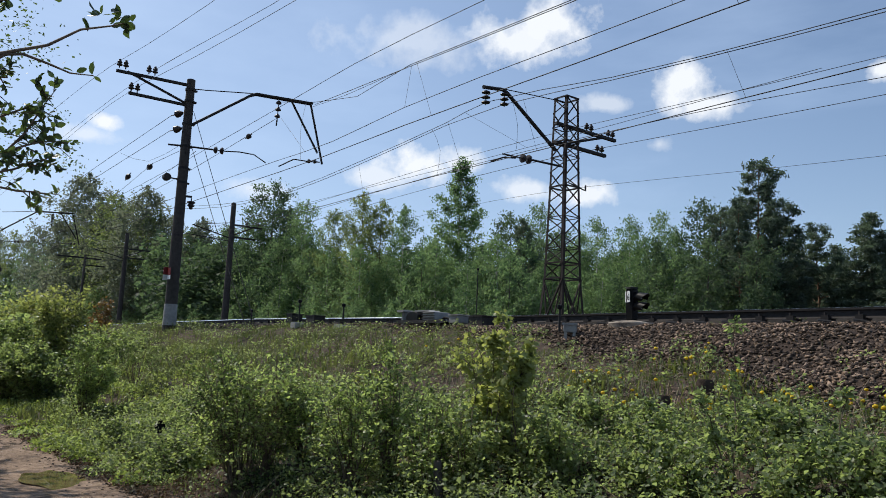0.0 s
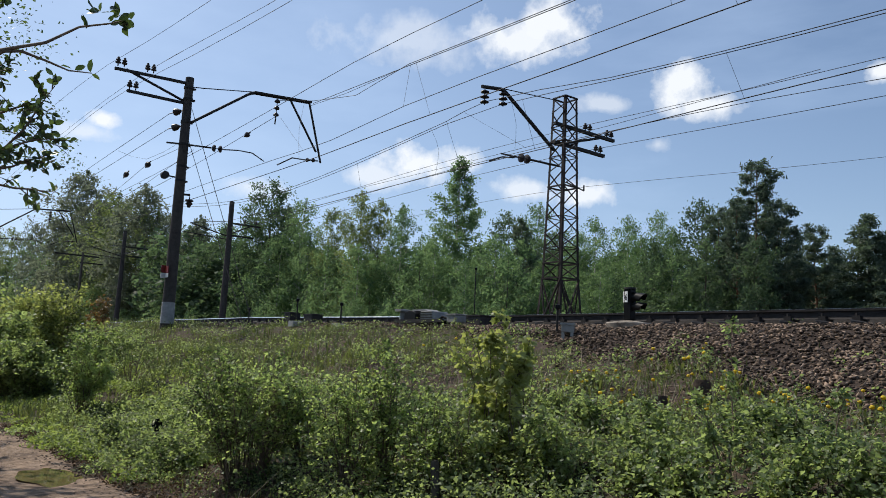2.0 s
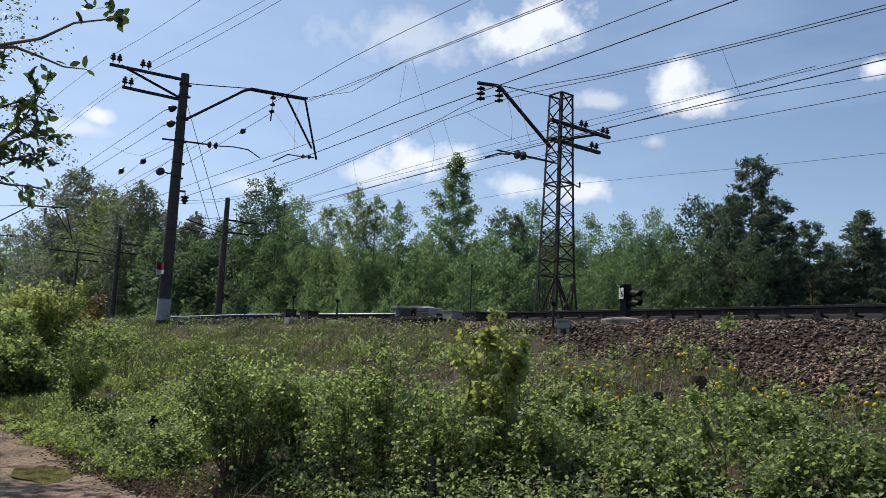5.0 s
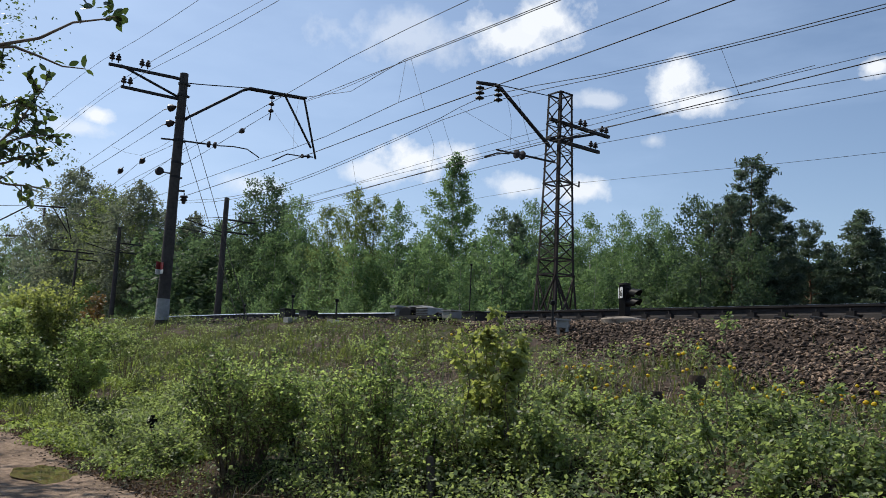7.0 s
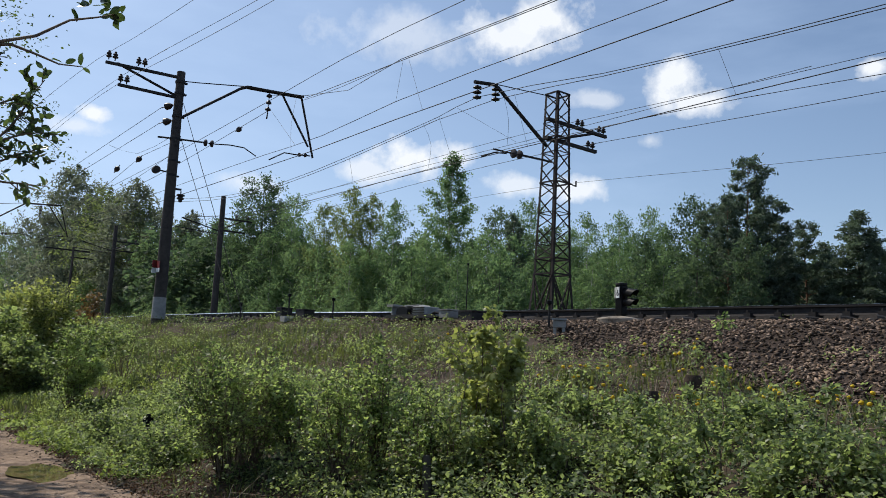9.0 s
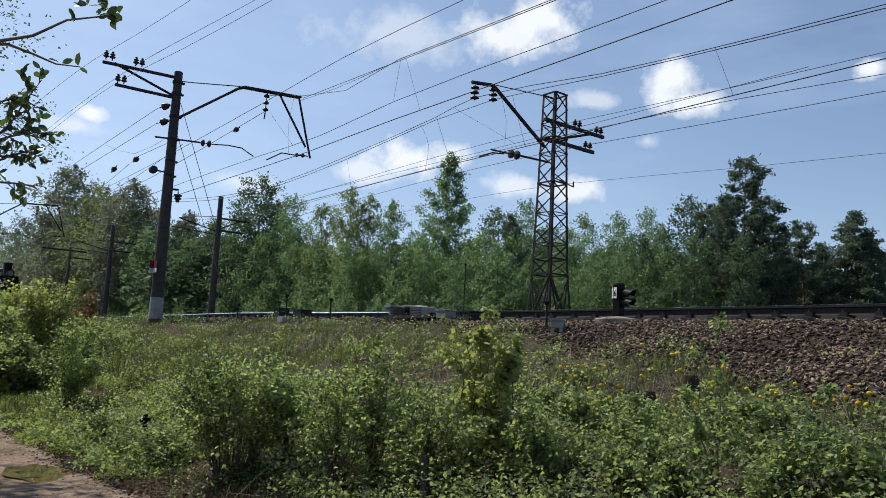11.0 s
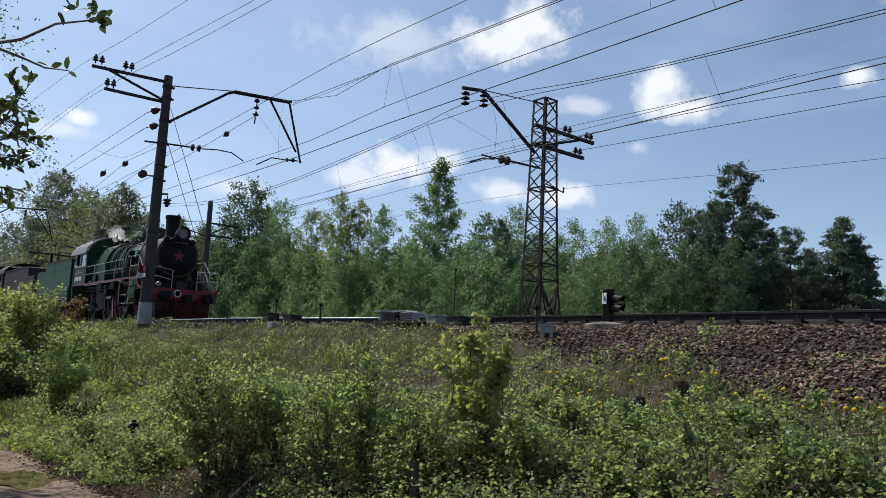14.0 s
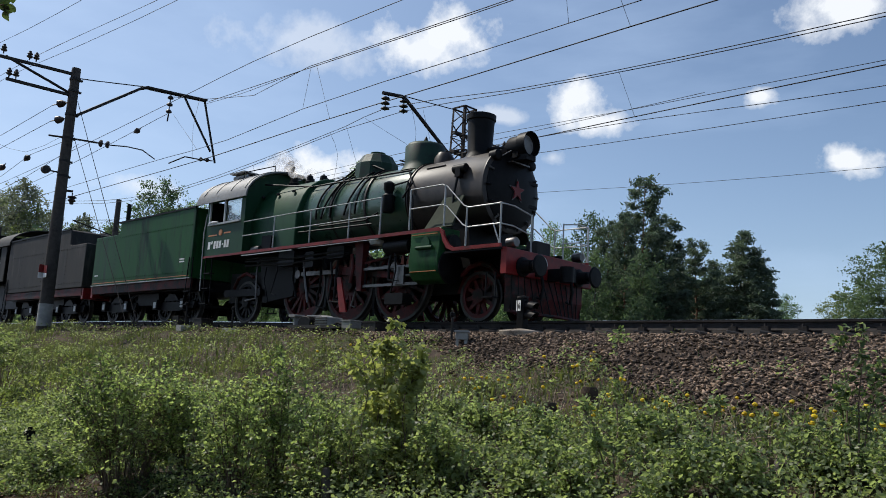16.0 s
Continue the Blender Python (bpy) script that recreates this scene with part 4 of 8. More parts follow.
run(22.2, (-2.2, 0.34), (-0.878, 0.3637), (-0.6, 0.353), (-0.399, 0.3463), (0.5, 0.33), (2.0, 0.35), r=0.010)
run(21.5, (-2.2, 0.28), (-0.907, 0.302), (-0.601, 0.281), (-0.401, 0.269), (0.5, 0.25), r=0.006)
for yy in (7.5, 7.62):
    run(yy, (-9.2, 1.36), (-4.9, 1.42), (-4.1, 1.379), (-3.5, 1.32), (-2.81, 1.267), (-1.5, 1.2), (1.3, 1.3), r=0.007)
for yy in (8.55, 8.75):
    run(yy, (-8.0, 1.14), (-5.2, 1.19), (-3.4, 1.168), (-2.53, 1.10), (-2.24, 1.077), (-1.0, 1.03), (1.5, 1.1), r=0.007)
run(8.1, (-8.5, 1.06), (-5.4, 1.15), (-3.62, 1.15), (-2.9, 1.09), (-2.0, 1.03), (1.5, 1.1), r=0.007)
run(9.55, (-5.49, 0.83), (-3.85, 0.884), (-3.0856, 0.9052, 9.7), r=0.010)
run(9.55, (-5.49, 0.79), (-3.85, 0.825), (-3.0856, 0.8433, 9.7), r=0.010)
run(10.6, (-6.2, 0.62), (-4.2, 0.63), (-3.3, 0.655), (-2.78, 0.705), r=0.008)


def guy(p, q, sag=0.0, r=0.008, **kw):
    p, q = Vector(p), Vector(q)
    return wire([p, p.lerp(q, 0.5) - Vector((0, 0, sag)), q], r, **kw)


# guys beside the mast, droppers and jumpers
guy((-29.25, 10.3, 10.55), (-22.4, 10.35, 2.3), r=0.012, label="taut steel guy wire")
guy((-29.25, 10.3, 9.28), (-23.1, 10.35, 2.3), r=0.012, label="taut steel guy wire")
for p, q in (((-34.6, 9.55, 8.55), (-33.9, 9.55, 8.75)), ((-31.6, 9.5, 8.5), (-31.0, 9.5, 8.65)), ((-30.4, 12.95, 10.25), (-29.9, 13.0, 10.35))):
    tagged(part("strain_insulator", string_insulator(Build(), p, q, 1, 0.11), M["porcelain"]), "dark porcelain insulator strung in a cable", "insulator", "insulators in the cables")
guy((-36.5, 9.55, 8.0), (-31.0, 9.5, 8.65), 0.0)
guy((-31.0, 9.5, 8.65), (-29.4, 10.1, 9.05), 0.0)
guy((-36.0, 9.6, 10.0), (-29.4, 10.1, 9.3), 0.55, 0.006)


def dropper(a, b, sag=0.0):
    pts = [Vector((q[0] * q[2], q[2], 1.6 + q[1] * q[2])) for q in (a, b)]
    wire([pts[0], pts[0].lerp(pts[1], 0.5) + Vector((sag, 0, 0)), pts[1]], 0.005, "thin dropper wire between cables", "dropper_wire")


dropper((-1.425, 0.664, 13.8), (-1.361, 0.528, 13.24))
dropper((-1.445, 0.664, 13.85), (-1.465, 0.569, 13.2))
dropper((-1.355, 0.494, 17.3), (-1.33, 0.388, 17.3), 0.35)
dropper((-1.30, 0.498, 17.3), (-1.245, 0.388, 17.3))
dropper((-1.24, 0.505, 17.0), (-1.06, 0.40, 17.4))
dropper((-1.10, 0.497, 17.4), (-1.085, 0.40, 17.4), 0.15)
dropper((-1.07, 0.495, 17.4), (-1.03, 0.388, 17.3))
dropper((-1.65, 0.464, 17.4), (-1.62, 0.384, 17.3))
dropper((-0.64, 0.468, 17.4), (-0.61, 0.388, 17.3))
dropper((-2.10, 0.68, 13.78), (-1.94, 0.552, 13.4))
dropper((-1.95, 0.70, 14.8), (-1.96, 0.53, 13.3), -0.25)
dropper((-0.745, 0.643, 13.3), (-0.735, 0.569, 13.2))
dropper((-0.66, 0.641, 13.3), (-0.62, 0.532, 13.24))


# ---- trees ----
def sprigs(rng, centres, length, width, up=0.2, hang=0.0):
    """Small three-cornered leaves at the centres, loosely turned to the sky."""
    c = np.asarray(centres, float)
    n = len(c)
    a = unit(rng.normal(size=(n, 3)) + (0, 0, -hang))
    nrm = rng.normal(size=(n, 3)) + (0, 0, up * 2)
    b = unit(np.cross(a, nrm))
    k = 0.6 + 0.8 * rng.random((n, 1))
    v = np.stack([c - a * length * k * 0.5 - b * width * k * 0.5, c - a * length * k * 0.5 + b * width * k * 0.5, c + a * length * k * 0.6], 1).reshape(-1, 3)
    return v, np.arange(n * 3).reshape(-1, 3)


def crown_points(rng, height, outline, n_limb, pitch, hang, clumps, per, size, stray=0.12):
    """Trunk and limbs as bars, leaf centres in clumps along the limbs. outline: (share of height, reach in metres) of the crown."""
    us, rs = [q[0] for q in outline], [q[1] for q in outline]
    tz = np.linspace(0, 1, 12)
    trunk = np.stack([np.cumsum(rng.normal(0, 0.010, 12)) * height * 0.2, np.cumsum(rng.normal(0, 0.010, 12)) * height * 0.2, tz * height * 0.99], 1)
    trunk[0, :2] = 0
    bars, pts = [(trunk, 0.0095 * height, 0.0012 * height)], []
    s = np.linspace(0, 1, 5)
    lobes = rng.uniform(0, 6.3, 3)
    for i in range(n_limb):
        u = us[0] + (0.99 - us[0]) * (i + rng.random()) / n_limb
        ang = i * 2.4 + rng.normal(0, 0.35)
        lobe = 1 + 0.22 * np.sin(2 * ang + lobes[0] + 7 * u) + 0.15 * np.sin(3 * ang + lobes[1] - 11 * u)
        reach = float(np.interp(u, us, rs)) * lobe * rng.uniform(0.6, 1.12)
        zb = max(0.05 * height, u * height - reach * np.tan(pitch) * rng.uniform(0.6, 1.2))
        q = np.array([np.interp(zb / height, tz, trunk[:, k]) for k in range(3)])
        out = np.array([np.cos(ang), np.sin(ang), 0])
        limb = q + out * (reach * s[:, None]) + np.array([0, 0, 1]) * ((u * height - zb) * (1.35 * s - 0.35 * s**2) - hang * reach * 0.35 * s**3)[:, None] + rng.normal(0, 0.025 * reach, (5, 3)) * s[:, None]
        bars.append((limb, 0.0030 * height * (1.1 - u), 0.006))
        m = max(2, int(round(clumps * (0.35 + reach / max(rs)))))
        a = 0.30 + 0.75 * rng.random(m) ** 0.7
        c = np.stack([np.interp(a, s, limb[:, k]) for k in range(3)], 1) + rng.normal(0, stray, (m, 3)) * (reach + 0.4)
        k = rng.poisson(per, m) + 3
        big = np.repeat(rng.uniform(0.6, 1.25, m), k)[:, None]
        off = rng.normal(0, 1, (k.sum(), 3)) * size * big
        off[:, 2] -= hang * np.abs(rng.normal(0, 0.45, k.sum()))
        pts.append(np.repeat(c, k, 0) + off)
    top = trunk[-1] + np.stack([rng.normal(0, 0.10, 60), rng.normal(0, 0.10, 60), -np.abs(rng.normal(0, 0.5, 60)) + 0.1], 1)
    return bars, np.concatenate(pts + [top])


def make_tree(rng, name, label, leaf_mat, bark, height, outline, leaf=0.12, n_limb=60, pitch=0.9, hang=0.3, clumps=9, per=22, size=(0.24, 0.24, 0.15), stray=0.12, group="trees behind the railway", whole=False):
    bars, pts = crown_points(rng, height, outline, n_limb, pitch, hang, clumps, per, np.array(size), stray)
    t = thing(name, pose(0, 0, 0), label, "tree", group)
    v, f = tubes_np(bars, 4)
    part("trunk", mesh_np("trunk", v, f, bark, True), None, t)
    v, f = leaves(rng, pts, leaf, leaf * 0.55, 0.4, 0.2) if whole else sprigs(rng, pts, leaf, leaf * 0.8, 0.25, 0.3 + hang)
    part("crown", mesh_np("crown", v, f, leaf_mat), None, t)
    return t


def make_conifer(rng, name, label, height, outline, kind):
    """Spruce: tiers of drooping boughs to the ground; pine: rugged plates of needles on nearly level limbs."""
    t = thing(name, pose(0, 0, 0), label, "tree", "trees behind the railway")
    us, rs = [q[0] for q in outline], [q[1] for q in outline]
    trunk = np.stack([np.cumsum(rng.normal(0, 0.03, 10)), np.cumsum(rng.normal(0, 0.03, 10)), np.linspace(0, height * 0.985, 10)], 1)
    bars, pts = [(trunk, 0.013 * height, 0.012)], []
    spruce = kind == "spruce"
    n = 128 if spruce else 62
    s = np.linspace(0, 1, 5)
    for i in range(n):
        u = us[0] + (0.992 - us[0]) * (i + rng.random()) / n
        z = u * height
        reach = float(np.interp(u, us, rs)) * (rng.uniform(0.88, 1.06) if spruce else rng.uniform(0.45, 1.22))
        ang = i * 2.4 + rng.normal(0, 0.5)
        out, across = np.array([np.cos(ang), np.sin(ang), 0]), np.array([-np.sin(ang), np.cos(ang), 0])
        q = np.array([np.interp(z, trunk[:, 2], trunk[:, k]) for k in range(3)])
        rise = (-0.38 * s + 0.26 * s**2) if spruce else (0.22 * s + 0.34 * s**2)
        limb = q + out * (reach * s)[:, None] + np.array([0, 0, 1]) * (reach * rise)[:, None]
        bars.append((limb, 0.014 + 0.03 * (1 - u), 0.007))
        m = max(4, int((11 if spruce else 7.5) * reach))
        a = (0.1 + 0.92 * rng.random(m) ** 0.75) if spruce else (0.38 + 0.66 * rng.random(m) ** 0.8)
        c = np.stack([np.interp(a, s, limb[:, k]) for k in range(3)], 1) + across * (rng.normal(0, 0.20 * reach + 0.04, m) * (1.2 - a))[:, None]
        k = np.full(m, 14 if spruce else 26)
        flat = np.array((0.15, 0.15, 0.07)) if spruce else np.array((0.17, 0.17, 0.085))
        off = rng.normal(0, 1, (k.sum(), 3)) * flat
        off[:, 2] += -np.abs(rng.normal(0, 0.12, k.sum())) if spruce else 0.06
        pts.append(np.repeat(c, k, 0) + off)
    v, f = tubes_np(bars, 5)
    part("trunk", mesh_np("trunk", v, f, M["pine_bark"] if not spruce else M["bark"], True), None, t)
    v, f = sprigs(rng, np.concatenate(pts), 0.21, 0.085, 0.1, 0.5 if spruce else -0.2)
    part("crown", mesh_np("crown", v, f, M["needle"]), None, t)
    return t


OVAL = ((0.12, 1.1), (0.3, 2.0), (0.5, 2.5), (0.7, 2.2), (0.88, 1.4), (1.0, 0.4))
UPRIGHT = ((0.10, 1.0), (0.3, 1.8), (0.55, 2.05), (0.75, 1.75), (0.9, 1.1), (1.0, 0.35))
CONE = ((0.16, 1.2), (0.32, 2.1), (0.47, 2.3), (0.62, 1.9), (0.8, 1.15), (0.93, 0.5), (1.0, 0.08))
ROUND = ((0.14, 1.2), (0.32, 2.3), (0.55, 2.8), (0.75, 2.5), (0.9, 1.7), (1.0, 0.6))
WEEPING = ((0.18, 1.8), (0.36, 3.3), (0.56, 3.9), (0.76, 3.4), (0.9, 2.3), (1.0, 0.8))
LOW_CROWN = ((0.05, 1.0), (0.25, 1.7), (0.5, 1.9), (0.75, 1.5), (0.92, 0.85), (1.0, 0.3))
PINE = ((0.16, 1.4), (0.34, 2.6), (0.55, 2.3), (0.7, 1.6), (0.82, 1.15), (0.93, 0.95), (1.0, 0.5))
SPRUCE = ((0.04, 2.6), (0.2, 2.8), (0.5, 2.1), (0.75, 1.35), (0.9, 0.75), (1.0, 0.15))


def plant_wood():
    rng = np.random.default_rng(11)
    kinds = {}
    birch, yellow, dark = "slender young birch with fresh light green leaves", "young deciduous tree in yellow-green spring leaf", "full dark green deciduous tree"
    for i in range(4):
        kinds["birch", i] = make_tree(rng, "birch_tree", birch, M["birch_leaf"], M["birch_bark"], 12, UPRIGHT if i % 2 else OVAL, n_limb=62, hang=0.35, clumps=9, per=21)
    kinds["tall", 0] = make_tree(rng, "birch_tree", "tall narrow birch in light spring leaf above the wood", M["birch_leaf"], M["birch_bark"], 14, CONE, leaf=0.115, n_limb=110, pitch=0.75, hang=0.25, clumps=10, per=23, size=(0.17, 0.17, 0.11), stray=0.08)
    for i in range(3):
        kinds["yellow", i] = make_tree(rng, "aspen_tree", yellow, M["yellow_leaf"], M["bark"], 12, UPRIGHT, n_limb=60, pitch=1.0, hang=0.12, clumps=9, per=22, size=(0.2, 0.2, 0.17))
    for i in range(2):
        kinds["dark", i] = make_tree(rng, "alder_tree", dark, M["dark_leaf"], M["bark"], 12, ROUND, leaf=0.14, n_limb=64, pitch=0.7, hang=0.15, clumps=10, per=20)
    for i in range(2):
        kinds["young", i] = make_tree(rng, "birch_sapling", "bushy young birch at the edge of the wood", M["birch_leaf"], M["bark"], 6, LOW_CROWN, leaf=0.11, n_limb=34, hang=0.15, clumps=7, per=16, size=(0.17, 0.17, 0.12))
    for i in range(2):
        kinds["pine", i] = make_conifer(rng, "pine_tree", "rugged dark green pine with open branches", 13, PINE, "pine")
        kinds["spruce", i] = make_conifer(rng, "spruce_tree", "dense dark spruce with drooping boughs", 12, SPRUCE, "spruce")
    for i in range(2):
        kinds["fillbirch", i] = make_tree(rng, "birch_tree", birch, M["birch_leaf"], M["birch_bark"], 8, LOW_CROWN, leaf=0.115, n_limb=52, hang=0.28, clumps=7, per=19, size=(0.2, 0.2, 0.14))
        kinds["filldark", i] = make_tree(rng, "alder_tree", dark, M["dark_leaf"], M["bark"], 8, LOW_CROWN, leaf=0.13, n_limb=44, hang=0.15, clumps=8, per=19, size=(0.2, 0.2, 0.14))
    kinds["back", 0] = make_tree(rng, "alder_tree", "dim dark tree deep in the wood", M["dark_leaf"], M["bark"], 12, ROUND, leaf=0.32, n_limb=40, clumps=7, per=9, size=(0.34, 0.34, 0.24))
    for i in range(2):
        kinds["bigbirch", i] = make_tree(rng, "birch_tree", "tall old birch in fresh leaf far along the line", M["hazed_leaf"], M["birch_bark"], 20, WEEPING, leaf=0.22, n_limb=90, pitch=0.8, hang=0.75, clumps=9, per=20, size=(0.33, 0.33, 0.24), stray=0.09)
        kinds["bigdark", i] = make_tree(rng, "alder_tree", "tall deciduous tree far along the line, greyed for haze", M["hazed_leaf"], M["bark"], 20, WEEPING, leaf=0.24, n_limb=72, pitch=0.8, hang=0.2, clumps=8, per=13, size=(0.36, 0.36, 0.26))
    kinds["bigyellow", 0] = make_tree(rng, "aspen_tree", "tall tree in yellowish spring leaf far along the line", M["yellow_leaf"], M["bark"], 20, WEEPING, leaf=0.21, n_limb=76, pitch=1.0, hang=0.15, clumps=8, per=14, size=(0.3, 0.3, 0.26))
    # bearing from the eye, height of the top over the horizon (degrees), distance (0: just behind the railway), kind, girth
    wood = [(-76.6, 11.2, 0, "birch", 1.5), (-75.7, 9.6, 0, "birch", 1.2), (-74.6, 10.0, 0, "yellow", 1.6), (-74.0, 9.4, 0, "yellow", 1.5), (-73.2, 10.8, 0, "birch", 1.4), (-72.2, 9.3, 0, "yellow", 1.2), (-71.2, 8.8, 0, "dark", 1.1), (-69.2, 9.1, 0, "birch", 1.1), (-67.6, 8.6, 0, "dark", 1.0),
            (-64.6, 11.9, 62, "dark", 1.0), (-63.4, 10.3, 66, "dark", 1.0), (-62.3, 10.9, 60, "birch", 0.9), (-60.2, 10.4, 57, "yellow", 0.8), (-58.3, 11.7, 52, "yellow", 0.9), (-56.9, 11.3, 54, "yellow", 0.9), (-55.2, 11.0, 50, "birch", 0.9),
            (-51.2, 14.6, 50, "tall", 1.0), (-53.0, 8.9, 52, "birch", 0.9), (-49.6, 8.5, 48, "birch", 0.9), (-47.6, 10.7, 54, "dark", 1.0), (-46.6, 10.0, 50, "pine", 0.9), (-45.4, 11.5, 58, "birch", 0.9), (-44.0, 9.6, 52, "dark", 1.0),
            (-42.6, 9.4, 48, "birch", 0.9), (-41.3, 10.6, 50, "birch", 0.95), (-39.1, 10.7, 52, "birch", 0.95), (-37.1, 11.0, 54, "birch", 0.8), (-38.1, 9.3, 46, "birch", 0.9), (-36.0, 9.8, 50, "birch", 0.9), (-34.2, 11.7, 50, "dark", 0.9), (-33.0, 10.8, 47, "pine", 1.0),
            (-30.7, 14.0, 46, "pine", 1.08), (-29.4, 11.5, 48, "pine", 1.0), (-31.9, 11.3, 44, "pine", 0.9), (-27.0, 9.7, 50, "pine", 1.1), (-25.9, 8.6, 54, "spruce", 1.2), (-24.1, 10.6, 48, "spruce", 1.3), (-22.9, 8.7, 50, "spruce", 0.9), (-28.2, 8.9, 52, "spruce", 0.9),
            (-21.4, 6.3, 60, "birch", 1.2), (-18.3, 6.5, 64, "yellow", 1.5), (-17.0, 6.9, 62, "yellow", 1.4), (-15.6, 9.6, 56, "dark", 1.2), (-14.0, 10.2, 54, "spruce", 1.1), (-12.0, 9.6, 56, "birch", 1.1), (-9.5, 10.0, 58, "pine", 1.1),
            (-78.3, 7.0, 0, "dark", 1.2), (-79.3, 7.4, 0, "dark", 1.1), (-80.6, 7.0, 0, "yellow", 1.1), (-81.8, 7.2, 0, "dark", 1.1), (-77.2, 7.4, 0, "dark", 1.1), (-75.2, 8.2, 0, "dark", 1.1)]
    # the close edge of the wood, filled with lower trees
    az = -82.0
    while az < -29.5:
        wood.append((az, rng.uniform(6.2, 9.2) - (1.6 if az < -76.5 else 0.0), 0, ("young", "fillbirch", "fillbirch", "fillbirch", "filldark")[int(rng.integers(5))] if az < -35 else ("fillbirch", "fillbirch", "filldark", "spruce")[int(rng.integers(4))], rng.uniform(0.8, 1.1)))
        az += rng.uniform(0.9, 1.35)
    az = -80.0
    while az < -33:
        wood.append((az, rng.uniform(2.2, 4.4), -1, "young", rng.uniform(0.8, 1.1)))
        az += rng.uniform(1.5, 2.9)
    az = -70.0
    while az < -24:
        wood.append((az, rng.uniform(6.4, 8.2), 72, "back", rng.uniform(1.5, 1.9)))
        az += rng.uniform(1.3, 2.0)
    used = {}
    heights = {"birch": 12, "tall": 14, "yellow": 12, "dark": 12, "young": 6, "pine": 13, "spruce": 12, "bigbirch": 20, "bigdark": 20, "bigyellow": 20, "fillbirch": 8, "filldark": 8, "back": 12}
    for bearing, top, far, kind, girth in wood:
        a = radians(bearing)
        near_edge = 27.0 / max(0.1, math.cos(a))
        R = max(far, near_edge + 3) if far > 0 else (max(near_edge, 42) + rng.uniform(-1, 6) if far == 0 else max(24.5 / math.cos(a), 36))
        x, y = R * math.sin(a), R * math.cos(a)
        z = float(ground_z(x, y)) - 0.1
        h = 1.6 + R * math.tan(radians(top)) - z
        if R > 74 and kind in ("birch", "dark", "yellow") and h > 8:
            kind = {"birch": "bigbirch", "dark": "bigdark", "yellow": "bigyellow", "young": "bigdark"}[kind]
        n = sum(1 for k in kinds if k[0] == kind)
        i = used.get(kind, 0)
        used[kind] = i + 1
        base = kinds[kind, i % n]
        s = h / heights[kind]
        g = s * girth * min(1.0, (1.3 / s) ** 0.6) * (0.85 if kind.startswith("big") else 1.0)
        m = pose(x, y, z, 0, 0, rng.uniform(0, 360)) @ Matrix.Diagonal((g, g, s, 1))
        if i < n:
            base.matrix_basis = m
        else:
            c = base.copy()
            scene.collection.objects.link(c)
            for o in base.children:
                d = o.copy()
                scene.collection.objects.link(d)
                d.parent = c
            c.matrix_basis = m


plant_wood()


# ---- shrubs and herbs on the bank ----
def shrub(name, label, x, y, height, spread, leaf_mat, seed, stems=14, sprays=120, leaf=0.05, base=0.3, group="shrubs on the bank", open_form=0.0, form="", root=0.06, thick=1.0):
    """Stems that fan out of one root into a rounded leafy head; every spray is a twig with its own leaves."""
    rng = np.random.default_rng(seed)
    t = thing(name, pose(x, y, float(ground_z(x, y)) - 0.03), label, "shrub", group)
    bars, pts, ends = [], [], []
    s = np.linspace(0, 1, 8)[:, None]
    for i in range(stems):
        ang, lean = rng.uniform(0, 2 * np.pi), rng.random() ** 0.6
        L = height * np.sqrt(1 - 0.62 * lean**2) * rng.uniform(0.78, 1.0)
        out = np.array([np.cos(ang), np.sin(ang), 0])
        stem = out * spread * (root + (0.88 - root) * lean * s**1.15) + np.array([0, 0, 1]) * L * s + rng.normal(0, 0.018 * height, (8, 3)) * s
        bars.append((stem, (0.006 * height**0.6 + 0.004) * thick, 0.003))
        ends.append(stem)
    for k in range(sprays):
        stem = ends[int(rng.integers(stems))]
        a = base + (1 - base) * rng.random() ** 0.75
        c = np.array([np.interp(a, s[:, 0], stem[:, j]) for j in range(3)])
        d = unit(rng.normal(size=3) * (1, 1, 0.6) + (c[0] / spread, c[1] / spread, 0.35)) * spread * rng.uniform(0.15, 0.40) * (1.1 - 0.35 * a) * (1 - 0.4 * open_form)
        bars.append((np.stack([c, c + d * 0.5 + (0, 0, 0.01), c + d]), 0.0035, 0.0015))
        m = int(rng.integers(8, 14))
        w = rng.random((m, 1)) ** 0.6 * 1.1
        pts.append(c + d * w + rng.normal(0, leaf * 0.6, (m, 3)))
    v, f = tubes_np(bars, 3)
    part("branchwork", mesh_np("branchwork", v, f, M["twig"], True), None, t, "thin brown stems")
    pts = np.concatenate(pts)
    v, f = shaped_leaves(rng, pts, leaf * 1.25, form) if form else leaves(rng, pts, leaf * 1.2, leaf * 0.75, 0.45, 0.15)
    part("foliage", mesh_np("foliage", v, f, leaf_mat), None, t)
    return t


BUSH, MAPLE, SAPLING = "many-stemmed shrub with small fresh green leaves", "young maple with large yellow-green leaves", "thin sapling with sparse green leaves"
LOW = "low leafy shrub among the herbs"
shrub("shrub", "large rounded many-stemmed shrub beside the path", -8.6, 4.0, 1.50, 0.80, M["bush_leaf"], 1, stems=84, sprays=1300, leaf=0.035, base=0.32, root=0.24, thick=0.55)
shrub("shrub", BUSH, -8.75, 4.75, 1.1, 0.55, M["bush_leaf"], 2, stems=22, sprays=252, leaf=0.036, base=0.3)
shrub("shrub", BUSH, -7.2, 4.5, 1.28, 0.55, M["bush_leaf"], 3, stems=26, sprays=336, leaf=0.036, base=0.32)
shrub("shrub", BUSH, -7.15, 4.9, 1.52, 0.40, M["bush_leaf"], 4, stems=20, sprays=252, leaf=0.038, base=0.32)
